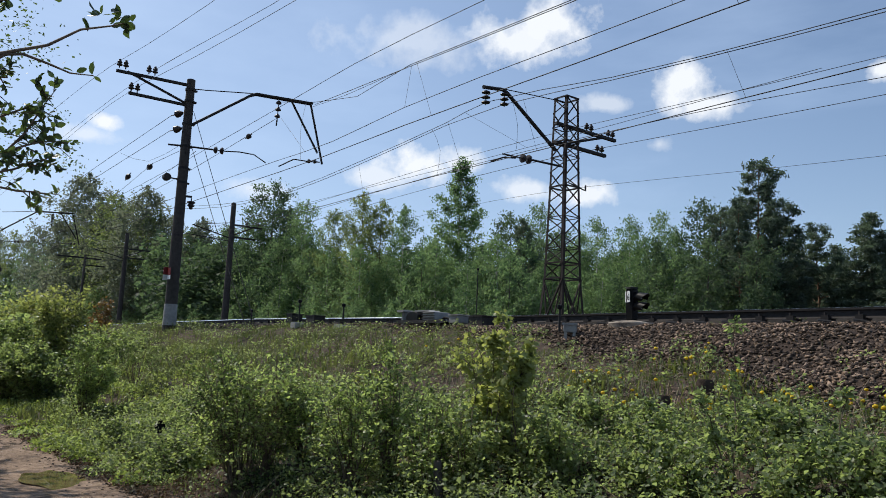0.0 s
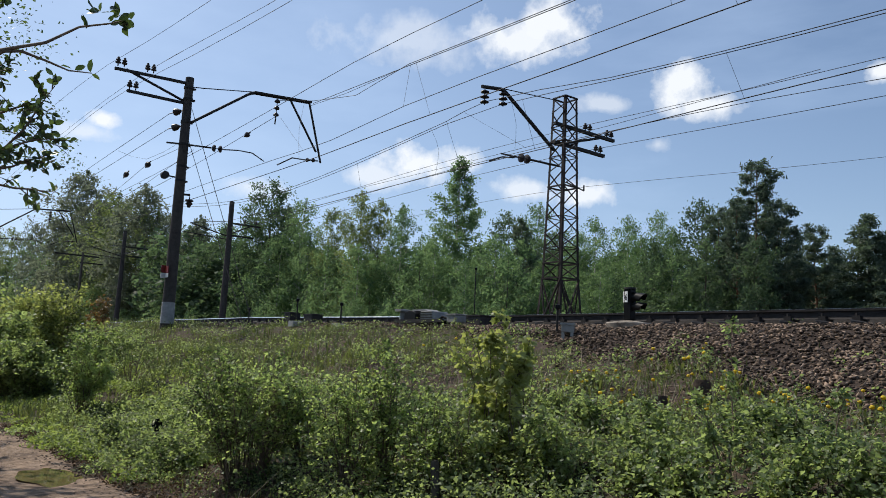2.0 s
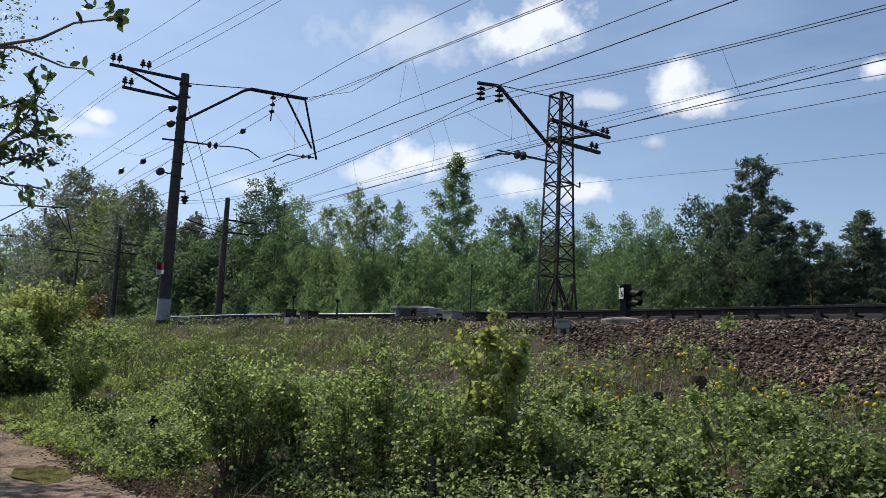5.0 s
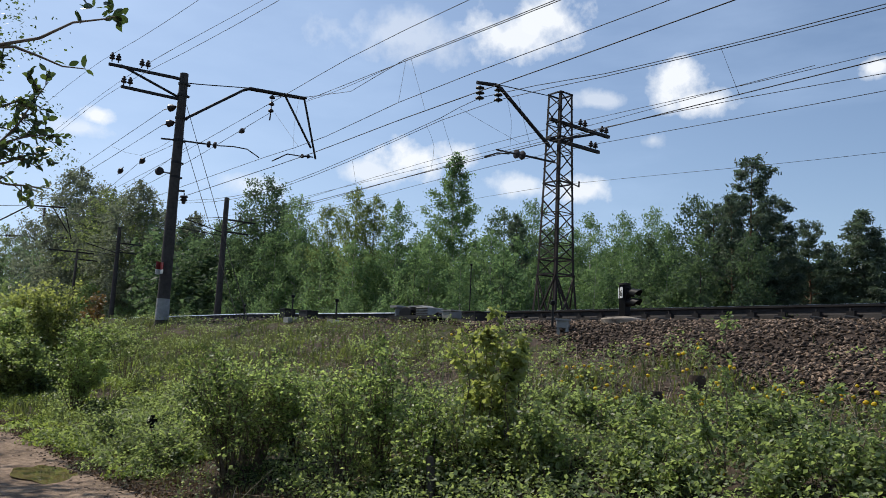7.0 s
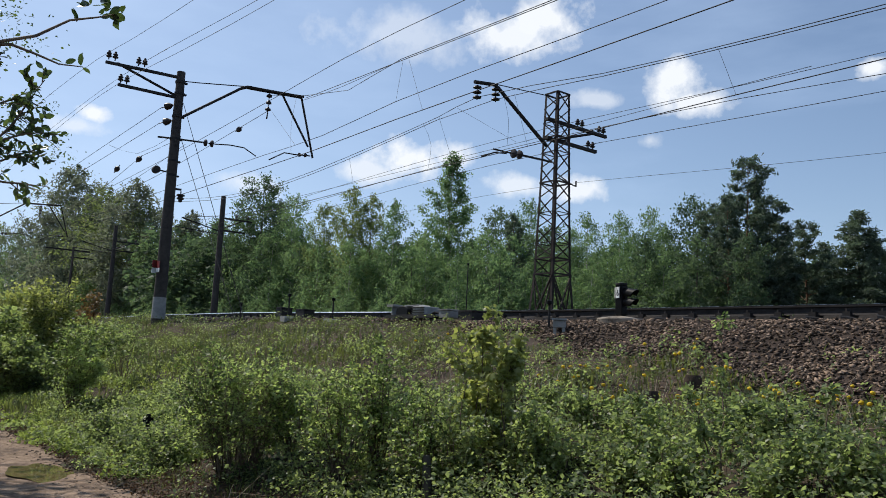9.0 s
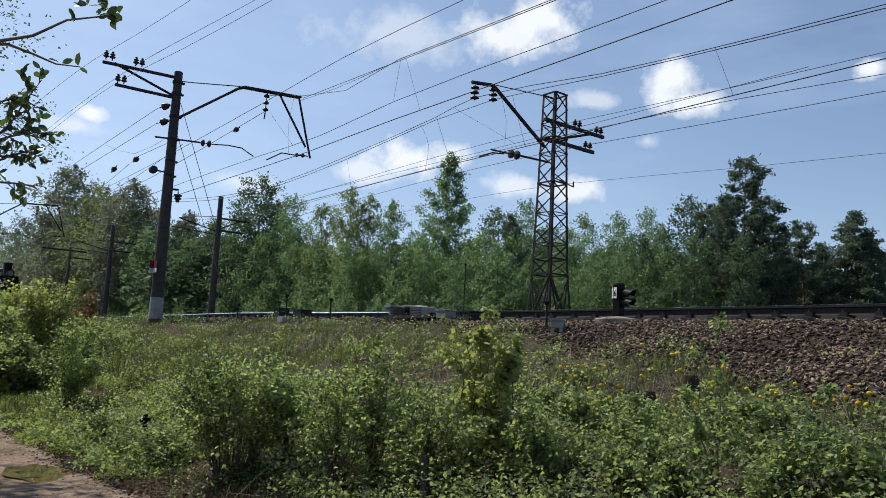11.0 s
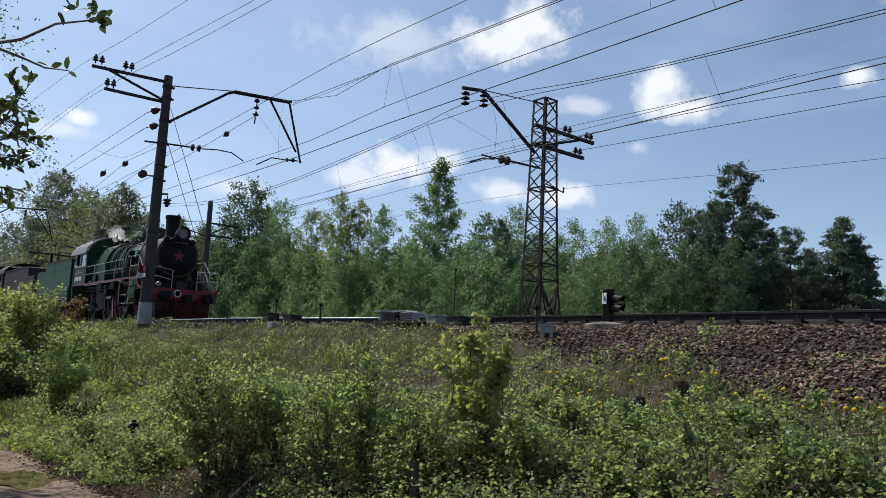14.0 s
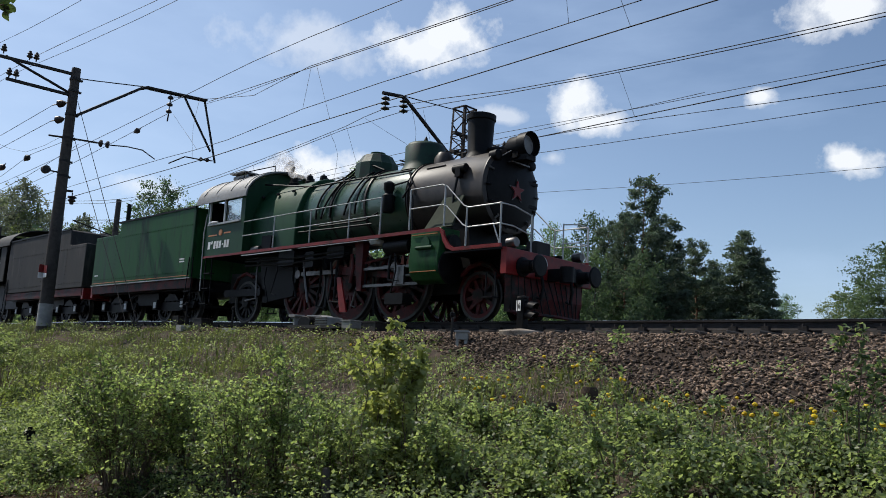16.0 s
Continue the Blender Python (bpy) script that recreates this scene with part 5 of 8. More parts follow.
shrub("shrub", BUSH, -6.4, 4.9, 1.05, 0.55, M["bush_leaf"], 5, stems=22, sprays=276, leaf=0.038, base=0.3)
shrub("maple_sapling", MAPLE, -6.12, 5.46, 1.82, 0.40, M["maple_leaf"], 6, stems=9, sprays=165, leaf=0.050, base=0.2, form="maple")
shrub("maple_sapling", MAPLE, -5.98, 5.75, 1.95, 0.15, M["maple_leaf"], 7, stems=2, sprays=16, leaf=0.058, base=0.6, form="maple")
shrub("maple_sapling", MAPLE, -5.75, 5.45, 1.15, 0.42, M["maple_leaf"], 61, stems=6, sprays=50, leaf=0.047, base=0.2, form="maple")
for k, (x, y, h, w, sprays) in enumerate(((-5.27, 5.44, 0.98, 0.42, 300), (-5.95, 5.05, 0.9, 0.40, 300), (-4.5, 5.6, 0.66, 0.45, 260), (-3.99, 5.65, 0.56, 0.42, 240), (-3.16, 5.74, 0.55, 0.40, 240), (-2.66, 5.9, 0.46, 0.36, 200), (-4.95, 6.3, 0.6, 0.40, 220),
                                        (-6.7, 5.9, 0.8, 0.5, 300), (-7.6, 5.7, 0.8, 0.55, 320), (-8.6, 5.9, 0.7, 0.55, 300), (-9.9, 5.3, 0.75, 0.5, 280), (-10.9, 4.6, 0.55, 0.5, 240), (-5.6, 6.5, 0.55, 0.4, 200), (-3.5, 6.5, 0.5, 0.4, 200), (-2.3, 6.5, 0.5, 0.4, 200),
                                        (-10.0, 3.7, 0.55, 0.4, 220), (-11.2, 3.6, 0.5, 0.4, 200), (-12.4, 3.75, 0.5, 0.45, 200), (-1.6, 6.2, 0.5, 0.4, 200), (-4.2, 6.9, 0.45, 0.35, 160), (-6.4, 6.7, 0.5, 0.4, 180), (-1.7, 6.9, 0.45, 0.4, 180))):
    shrub("shrub", LOW, x, y, h, w, M["herb_leaf" if k % 3 else "shrub_leaf"], 100 + k, stems=12, sprays=int(sprays * 0.75), leaf=0.036 if x < -6 else 0.040, base=0.08)
shrub("sapling", SAPLING, -3.67, 5.8, 1.6, 0.28, M["shrub_leaf"], 9, stems=2, sprays=48, leaf=0.040, base=0.2, open_form=0.3, form="oval")
shrub("sapling", SAPLING, -2.97, 6.0, 0.95, 0.2, M["herb_leaf"], 19, stems=2, sprays=18, leaf=0.05, base=0.2, form="oval")
shrub("sapling", SAPLING, -2.02, 6.4, 1.4, 0.22, M["shrub_leaf"], 10, stems=4, sprays=60, leaf=0.042, base=0.15, form="oval")
shrub("sapling", SAPLING, -9.5, 6.0, 1.1, 0.25, M["maple_leaf"], 30, stems=3, sprays=30, leaf=0.06, base=0.3, form="oval")
shrub("shrub", "upright roadside shrub with pale yellow-green leaves", -17.04, 4.33, 2.0, 0.66, M["bush_leaf"], 12, stems=16, sprays=560, leaf=0.046, base=0.22)
shrub("shrub", "open roadside shrub with bare stems", -18.3, 5.68, 1.5, 0.62, M["shrub_leaf"], 13, stems=11, sprays=150, leaf=0.042, base=0.5)
shrub("shrub", "tall roadside bush with yellow-tipped leaves", -22.6, 5.0, 2.75, 1.05, M["maple_leaf"], 14, stems=24, sprays=520, leaf=0.075, base=0.3)
shrub("shrub", "dense dark green roadside bush", -21.2, 4.3, 1.5, 0.9, M["shrub_leaf"], 15, stems=26, sprays=900, leaf=0.07, base=0.05)
shrub("shrub", "dense dark green roadside bush", -22.3, 3.9, 1.6, 1.2, M["shrub_leaf"], 23, stems=26, sprays=900, leaf=0.07, base=0.05)
shrub("shrub", "tall roadside bush with yellow-tipped leaves", -27.0, 5.2, 2.8, 1.4, M["maple_leaf"], 16, stems=22, sprays=600, leaf=0.10, base=0.2)
shrub("shrub", "dense dark green roadside bush", -24.6, 4.1, 2.2, 1.5, M["shrub_leaf"], 17, stems=22, sprays=900, leaf=0.09, base=0.05)
shrub("shrub", "tall shrub with reddish young leaves", -26.5, 7.0, 2.2, 0.8, M["red_leaf"], 18, stems=9, sprays=110, leaf=0.08, base=0.4)
shrub("shrub", "dense dark green roadside bush", -34.0, 5.5, 2.9, 2.2, M["shrub_leaf"], 20, stems=22, sprays=900, leaf=0.13, base=0.06)
shrub("shrub", "low green bush on the slope", -24.0, 6.6, 1.5, 1.1, M["shrub_leaf"], 22, stems=16, sprays=420, leaf=0.07, base=0.1)


def cover():
    """Herbs, grass and straw over the bank, thick near the path and thin towards the ballast."""
    rng = np.random.default_rng(5)

    def scatter(n, x0, x1, y0, y1, keep):
        x, y = rng.uniform(x0, x1, n), rng.uniform(y0, y1, n)
        ok = rng.random(n) < keep(x, y)
        return x[ok], y[ok]

    def clump(x, y, s=1.0, p=0.0):
        return 0.5 + 0.5 * np.sin(x * 1.9 * s + p) * np.sin(y * 2.3 * s + 1.1 * x * s + p)

    right = lambda x: smooth_step(-11, -4, x)
    def hummocks(n, x0, x1, y0, y1, keep, r0, r1, h0, h1, per, size, mats, label):
        """Rounded clumps of herbs: leaves lie over a lumpy dome, dark gaps stay between the clumps."""
        x, y = scatter(n, x0, x1, y0, y1, keep)
        sets = [[] for _ in mats]
        for xx, yy in zip(x, y):
            r, h = rng.uniform(r0, r1), rng.uniform(h0, h1) * (1 - 0.5 * float(smooth_step(-8.2, -9.2, xx)) * float(smooth_step(5.0, 4.4, yy)))
            k = int(per * r * r * rng.uniform(0.7, 1.3)) + 12
            d = unit(rng.normal(size=(k, 3)))
            d[:, 2] = np.abs(d[:, 2])
            q = rng.uniform(0.62, 1.06, k) * (1 + 0.25 * np.sin(5 * d[:, 0] + 9 * xx) * np.sin(4 * d[:, 1] + 7 * yy))
            px, py = xx + d[:, 0] * r * q, yy + d[:, 1] * r * q
            sets[int(rng.integers(len(mats)))].append(np.stack([px, py, np.maximum(ground_z(px, py) + 0.015, float(ground_z(xx, yy)) + h * d[:, 2] * q)], 1))
        for P, mat in zip(sets, mats):
            v, f = leaves(rng, np.concatenate(P), size, size * 0.70, 0.55, 0.1, 0.18)
            tagged(part("herb_cover", mesh_np("herb_cover", v, f, M[mat]), None), label, "plants", kind="stuff")

    lower = lambda x, y: (1 - 0.95 * smooth_step(5.6 + 0.8 * right(x), 7.2 + 0.4 * right(x), y)) * smooth_step(2.95, 3.2, y) * (1 - 0.97 * smooth_step(-9.9, -9.3, x) * (1 - smooth_step(3.75, 4.05, y)))
    hummocks(1500, -14, 1.5, 3.0, 9.0, lambda x, y: lower(x, y) * (0.25 + 0.75 * clump(x, y) ** 1.2), 0.10, 0.30, 0.12, 0.48, 3400, 0.036, ("herb_leaf", "shrub_leaf"), "cover of leafy green herbs on the bank")
    hummocks(1050, -34, -9.5, 3.0, 9.0, lambda x, y: (1 - 0.93 * smooth_step(5.4, 7.4, y)) * smooth_step(3.0, 3.2, y) * (0.35 + 0.65 * clump(x, y, 0.7)), 0.14, 0.42, 0.14, 0.44, 1500, 0.052, ("bright_herb", "bright_herb", "shrub_leaf"), "bright green undergrowth beside the path")
    # single leafy shoots between the clumps
    P = []
    x, y = scatter(5200, -14, 1.5, 2.95, 9.4, lambda x, y: lower(x, y) * (0.2 + 0.8 * clump(x, y, 1.3, 2)))
    for xx, yy in zip(x, y):
        h, k = rng.uniform(0.08, 0.62) * (1.2 - 0.10 * (yy - 3)), int(rng.integers(9, 20))
        wide = 0.03 + 0.09 * h
        P.append(np.stack([xx + rng.normal(0, wide, k), yy + rng.normal(0, wide, k), float(ground_z(xx, yy)) + h * (0.25 + 0.75 * rng.random(k) ** 0.6)], 1))
    v, f = leaves(rng, np.concatenate(P), 0.044, 0.030, 0.55, 0.1, 0.18)
    tagged(part("herb_cover", mesh_np("herb_cover", v, f, M["herb_leaf"]), None), "leafy shoots standing between the herbs", "plants", kind="stuff")
    # low growth over the upper bank, up to the stones
    P = []
    x, y = scatter(14000, -40, -1, 6.2, 11.4, lambda x, y: (0.12 + 0.88 * clump(x, y, 1.2, 7) ** 1.3) * (0.3 + 0.7 * (1 - smooth_step(-14, -7, x))) * (1 - 0.965 * smooth_step(-0.5, 0.15, y - spill_edge(x))))
    for xx, yy in zip(x, y):
        h, k = rng.uniform(0.04, 0.17), 11
        w = 0.05 if xx > -14 else 0.10
        P.append(np.stack([xx + rng.normal(0, w, k), yy + rng.normal(0, w, k), float(ground_z(xx, yy)) + 0.01 + h * rng.random(k)], 1))
    v, f = leaves(rng, np.concatenate(P), 0.05, 0.022, 0.4, 0.0, 0.15)
    tagged(part("herb_cover", mesh_np("herb_cover", v, f, M["grass_blade"]), None), "low grey-green growth on the upper bank", "plants", kind="stuff")
    # leafy tufts standing out of the low growth
    P = []
    x, y = scatter(1500, -34, -4, 6.3, 11.2, lambda x, y: clump(x, y, 1.7, 3) ** 1.5 * (1 - 0.93 * smooth_step(-0.3, 0.3, y - spill_edge(x))))
    for xx, yy in zip(x, y):
        h, k = rng.uniform(0.08, 0.30), int(rng.integers(16, 30))
        w = rng.uniform(0.05, 0.13) * (1 if xx > -14 else 1.6)
        P.append(np.stack([xx + rng.normal(0, w, k), yy + rng.normal(0, w, k), float(ground_z(xx, yy)) + 0.02 + h * rng.random(k) ** 0.7], 1))
    v, f = leaves(rng, np.concatenate(P), 0.05, 0.033, 0.5, 0.0, 0.15)
    tagged(part("herb_cover", mesh_np("herb_cover", v, f, M["herb_leaf"]), None), "leafy green tufts scattered over the upper bank", "plants", kind="stuff")
    # grass blades: three-cornered, bent
    def blades(n, x0, x1, y0, y1, keep, h0, h1, mat, name, label, w=0.006):
        x, y = scatter(n, x0, x1, y0, y1, keep)
        n = len(x)
        z = ground_z(x, y) - 0.01
        h = rng.uniform(h0, h1, n)
        ang = rng.uniform(0, 2 * np.pi, n)
        d = np.stack([np.cos(ang), np.sin(ang)], 1)
        lean = rng.uniform(0.15, 0.8, n)[:, None]
        side = np.stack([-d[:, 1], d[:, 0]], 1) * w * (h / h1 * 0.6 + 0.6)[:, None]
        base = np.stack([x, y], 1)
        mid = base + d * (h[:, None] * lean * 0.35)
        tip = base + d * (h[:, None] * lean)
        zz = lambda k: (z + h * k)[:, None]
        V = np.stack([np.hstack([base - side, zz(0)]), np.hstack([base + side, zz(0)]), np.hstack([mid + side * 0.8, zz(0.6)]), np.hstack([mid - side * 0.8, zz(0.6)]), np.hstack([tip, zz(0.95)])], 1).reshape(-1, 3)
        i = np.arange(n)[:, None] * 5
        F = np.concatenate([i + (0, 1, 2), i + (0, 2, 3), i + (3, 2, 4)], 0)
        tagged(part(name, mesh_np(name, V, F, mat), None), label, "grass", kind="stuff")

    blades(24000, -14, 1.5, 3.3, 10.2, lambda x, y: (0.1 + 0.9 * clump(x, y, 1.3, 2) ** 2) * (1 - 0.97 * smooth_step(-0.9, 0.2, y - spill_edge(x))) * smooth_step(3.3, 3.8, y), 0.05, 0.18, M["grass_blade"], "grass", "tufts of green grass on the bank")
    blades(30000, -45, -13, 3.4, 10.2, lambda x, y: (0.25 + 0.75 * clump(x, y, 0.8, 1)) * (1 - 0.5 * smooth_step(7, 9.5, y)), 0.08, 0.32, M["grass_blade"], "grass", "short green grass along the bank", 0.012)
    blades(17000, -18, 1.5, 3.2, 10.4, lambda x, y: (0.05 + 0.6 * clump(x, y, 1.1, 4) * smooth_step(4.5, 7, y)) * (0.35 + 0.65 * right(x)) * (1 - smooth_step(-0.6, 0.0, y - spill_edge(x))), 0.06, 0.24, M["straw"], "dead_grass", "dry straw left from last year", 0.005)
    blades(15000, -40, 2, 3.05, 3.9, lambda x, y: 0.2 + 0.7 * clump(x, y, 2.0, 3), 0.02, 0.07, M["grass_blade"], "grass", "short green verge grass beside the path", 0.006)
    blades(6000, -90, 0, 19.5, 27, lambda x, y: 0.7 + 0 * x, 0.2, 0.8, M["grass_blade"], "grass", "tall grass behind the railway", 0.02)


cover()


def litter():
    """Dry twigs and old stalks lying on the bank, and thick grass tufts."""
    rng = np.random.default_rng(9)
    bars = []
    for _ in range(2800):
        x, y = rng.uniform(-15, 1), rng.uniform(3.0, 9.8)
        if rng.random() > 0.25 + 0.75 * float(smooth_step(5.0, 7.0, y)) or y > float(spill_edge(x)) + 0.1:
            continue
        a, L = rng.uniform(0, 2 * np.pi), rng.uniform(0.12, 0.6)
        p = np.array([x, y, float(ground_z(x, y)) + rng.uniform(0.01, 0.05)])
        d = np.array([np.cos(a), np.sin(a) * 0.8, 0.3 * np.sin(a) + rng.uniform(-0.05, 0.45)]) * L
        bars.append((np.stack([p, p + d * 0.5 + rng.normal(0, 0.02, 3), p + d]), 0.0035, 0.0015))
    v, f = tubes_np(bars, 4)
    tagged(part("dry_twigs", mesh_np("dry_twigs", v, f, M["straw"]), None), "dry pale twigs and stalks littered over the bank", "twigs", kind="stuff")
    x, y = rng.uniform(-17, -5.5, 9000), 3.35 + rng.normal(0, 0.45, 9000)
    ok = (y > 2.86) & (y < 4.9)
    x, y = x[ok], y[ok]
    v, f = leaves(rng, np.stack([x, y, ground_z(x, y) + rng.uniform(0.006, 0.035, len(x))], 1), 0.045, 0.028, 1.2, 0.0, 0.25)
    tagged(part("leaf_litter", mesh_np("leaf_litter", v, f, M["litter"]), None), "brown fallen leaves and crumbled earth along the path", "leaf litter", kind="stuff")
    V, F, o = [], [], 0
    spots = [(-6.5, 9.0), (-5.3, 8.3), (-4.4, 8.1), (-3.5, 7.9), (-2.7, 7.7), (-6.1, 7.3), (-7.1, 8.0), (-6.9, 7.6), (-5.7, 7.4), (-1.9, 7.4), (-4.9, 7.7), (-7.7, 7.1), (-1.2, 7.2), (-9.4, 8.3), (-11.8, 8.8)]
    for cx, cy in spots:
        for _ in range(150):
            x, y = cx + rng.normal(0, 0.3), cy + rng.normal(0, 0.2)
            z, h, a = float(ground_z(x, y)), rng.uniform(0.06, 0.2), rng.uniform(0, 2 * np.pi)
            d, sd = np.array([np.cos(a), np.sin(a), 0]), np.array([-np.sin(a), np.cos(a), 0]) * rng.uniform(0.005, 0.012)
            b = np.array([x, y, z])
            V += [b - sd, b + sd, b + d * h * 0.35 + (0, 0, h * 0.75) + sd, b + d * h * 0.35 + (0, 0, h * 0.75) - sd, b + d * h * 0.95 + (0, 0, h * 0.8)]
            F += [(o, o + 1, o + 2), (o, o + 2, o + 3), (o + 3, o + 2, o + 4)]
            o += 5
    tagged(part("grass", mesh_np("grass", np.array(V), np.array(F), M["grass_blade"]), None), "thick green tufts of grass and dandelion leaves", "grass", kind="stuff")


litter()


# ---- the train: x forward from the chimney, y across (minus: towards the path), z over the rails ----
TRAIN, WHEELSETS, RODS = [], [], []
START = pose(-219.0, TRACK_Y, RAIL_Z)


def spoked_wheel(r, spokes, width=0.13, hub=0.16, crank=0.0):
    """Rim, spokes, hub and balance weight in the plane across y."""
    b = Build()
    b.lathe([(-width / 2, r - 0.14), (-width / 2, r - 0.06), (width / 2, r - 0.06), (width / 2, r - 0.14), (-width / 2, r - 0.14)], axis="y", seg=36)
    b.lathe([(-width / 2 - 0.05, hub * 0.55), (-width / 2 - 0.04, hub), (width / 2 + 0.02, hub), (width / 2 + 0.02, hub * 0.5)], axis="y", seg=16)
    for i in range(spokes):
        a = 2 * math.pi * (i + 0.5) / spokes
        d, n = Vector((math.cos(a), 0, math.sin(a))), Vector((-math.sin(a), 0, math.cos(a)))
        v = []
        for rad, w in ((hub * 0.9, 0.05), (r - 0.10, 0.036)):
            for y in (-0.03, 0.03):
                v += [d * rad - n * w + Vector((0, y, 0)), d * rad + n * w + Vector((0, y, 0))]
        b.add(v, [(0, 1, 3, 2), (4, 6, 7, 5), (0, 4, 5, 1), (2, 3, 7, 6), (0, 2, 6, 4), (1, 5, 7, 3)])
    if crank:
        b.lathe([(-width / 2 - 0.05, 0.10), (width / 2, 0.13)], (crank, 0, 0), "y", 14)
        b.box(0, crank, -width / 2 - 0.03, width / 2 - 0.02, -0.11, 0.11)
        ang = [math.pi - 0.75 + 1.5 * k / 10 for k in range(11)]
        outer = [(math.cos(a) * (r - 0.09), math.sin(a) * (r - 0.09)) for a in ang]
        b.prism(outer, -0.05, 0.05, "y")
    return b


def tyre(r, width=0.14):
    return Build().lathe([(-width / 2, r - 0.062), (-width / 2, r), (width / 2 - 0.035, r - 0.004), (width / 2 - 0.02, r + 0.028), (width / 2, r + 0.025), (width / 2, r - 0.062), (-width / 2, r - 0.062)], axis="y", seg=40)


def wheelset(owner, x, r, spokes, paint, crank=0.0):
    """Two wheels on an axle, turned as one."""
    ws = part("wheelset", Build().tube([(0, -0.8, 0), (0, 0.8, 0)], 0.085, 12), M["black"], owner)
    ws.location = (x, 0, r)
    near = spoked_wheel(r, spokes, crank=crank).mesh("wheel")
    ring = tyre(r).mesh("tyre")
    for s in (-1, 1):
        w = part("wheel", near, paint, ws)
        t = part("tyre", ring, M["tyre_steel"], ws, "worn steel tyre")
        c = part("hub_cap", Build().lathe([(-0.02, 0.06), (0.02, 0.06)], axis="y", seg=12), M["bright_steel"], ws)
        for o, yy in ((w, 0.77), (t, 0.77), (c, 0.86)):
            o.location = (0, s * yy, 0)
            if s > 0:
                o.rotation_euler = (0, 0, math.pi)
    WHEELSETS.append((ws, x, r))
    return ws


def five_star(cx, cz, r, y0, y1):
    return [(cx + (r if k % 2 == 0 else r * 0.39) * math.sin(k * math.pi / 5), cz + (r if k % 2 == 0 else r * 0.39) * math.cos(k * math.pi / 5)) for k in range(10)]


def make_locomotive():
    L = thing("steam_locomotive", START, "green and black steam locomotive with red running gear", "locomotive")
    TRAIN.append((L, 0.0))
    BZ = 2.93
    # boiler
    part("boiler_barrel", Build().lathe([(-5.3, 0.99), (-4.1, 0.98), (-4.09, 0.985), (-1.25, 0.935)], (0, 0, BZ), seg=48), M["green_boiler"], L, "dull green boiler barrel with streaks")
    for x in (-4.1, -2.75, -1.27):
        part("boiler_band", Build().lathe([(x - 0.03, 0.97 + 0.004), (x - 0.03, 1.0 if x < -2 else 0.958), (x + 0.03, 1.0 if x < -2 else 0.958), (x + 0.03, 0.96)], (0, 0, BZ), seg=48), M["smokebox"], L)
    part("smokebox", Build().lathe([(-1.24, 0.93), (1.0, 0.93), (1.05, 0.955), (1.09, 0.955), (1.11, 0.90), (1.11, 0.80)], (0, 0, BZ), seg=48), M["smokebox"], L, "bare graphite-grey smokebox")
    part("smokebox_door", Build().lathe([(1.08, 0.86), (1.13, 0.84), (1.17, 0.74), (1.24, 0.30), (1.25, 0.0)], (0, 0, BZ), seg=40), M["black"], L, "black domed smokebox door")
    for k in range(14):
        a = 2 * math.pi * k / 14
        part("door_clamp", Build().tube([(1.12, math.cos(a) * 0.74, BZ + math.sin(a) * 0.74), (1.18, math.cos(a) * 0.80, BZ + math.sin(a) * 0.80), (1.14, math.cos(a) * 0.89, BZ + math.sin(a) * 0.89)], 0.026, 6), M["black"] if k % 3 else M["bright_steel"], L)
    for zz in (-0.25, 0.28):
        part("door_hinge", Build().box(1.16, 1.2, -0.05, 0.80, BZ + zz - 0.035, BZ + zz + 0.035), M["black"], L)
    st = Build().prism([(u, w) for u, w in five_star(0, BZ - 0.02, 0.235, 0, 0)], 1.255, 1.285, "x")
    part("star", st, M["red"], L, "red five-pointed star on the smokebox door", smooth=False)
    part("star_rim", Build().prism(five_star(0, BZ - 0.02, 0.285, 0, 0), 1.245, 1.262, "x"), M["bright_steel"], L, "pale metal edge of the star", smooth=False)
    # firebox: wide, round-topped, with flat flanks
    arc = [(math.cos(a) * 1.14, 2.9 + math.sin(a) * 1.13) for a in np.linspace(0.25, math.pi - 0.25, 14)]
    part("firebox", Build().prism([(1.2, 1.95), (1.2, 2.9)] + [(u, w) for u, w in arc] + [(-1.2, 2.9), (-1.2, 1.95)], -7.45, -5.28, "x"), M["green"], L, "glossy green firebox casing", bevel=0.03)
    for x in (-7.3, -6.55, -5.8):
        part("washout_plug", Build().lathe([(0, 0.06), (0.05, 0.05), (0.07, 0.0)], (x, -0.98, 3.55), "z", 8), M["black"], L)
    # chimney, domes, headlight
    part("chimney", Build().lathe([(3.72, 0.42), (3.86, 0.33), (3.95, 0.285), (4.70, 0.315), (4.72, 0.345), (4.84, 0.35), (4.86, 0.31), (4.86, 0.25), (4.3, 0.24)], (0.10, 0, 0), "z", 32), M["black"], L, "tall black chimney with a rolled rim")
    part("steam_dome", Build().lathe([(3.70, 0.62), (3.84, 0.53), (3.95, 0.50), (4.35, 0.50), (4.43, 0.44), (4.48, 0.28), (4.49, 0.0)], (-1.72, 0, 0), "z", 32), M["green_dome"], L, "round green steam dome")
    part("dome_finial", Build().lathe([(4.47, 0.07), (4.55, 0.06), (4.62, 0.035), (4.68, 0.0)], (-1.72, 0, 0), "z", 12), M["black"], L)
    part("sand_dome", Build().lathe([(3.55, 0.60), (4.16, 0.56), (4.17, 0.545), (4.40, 0.40), (4.42, 0.36), (4.46, 0.0)], (-3.52, 0, 0), "z", 12), M["green_dome"], L, "broad faceted green sand dome", smooth=False)
    part("sand_lid", Build().lathe([(4.45, 0.2), (4.51, 0.2), (4.53, 0.0)], (-3.52, 0, 0), "z", 16), M["green"], L)
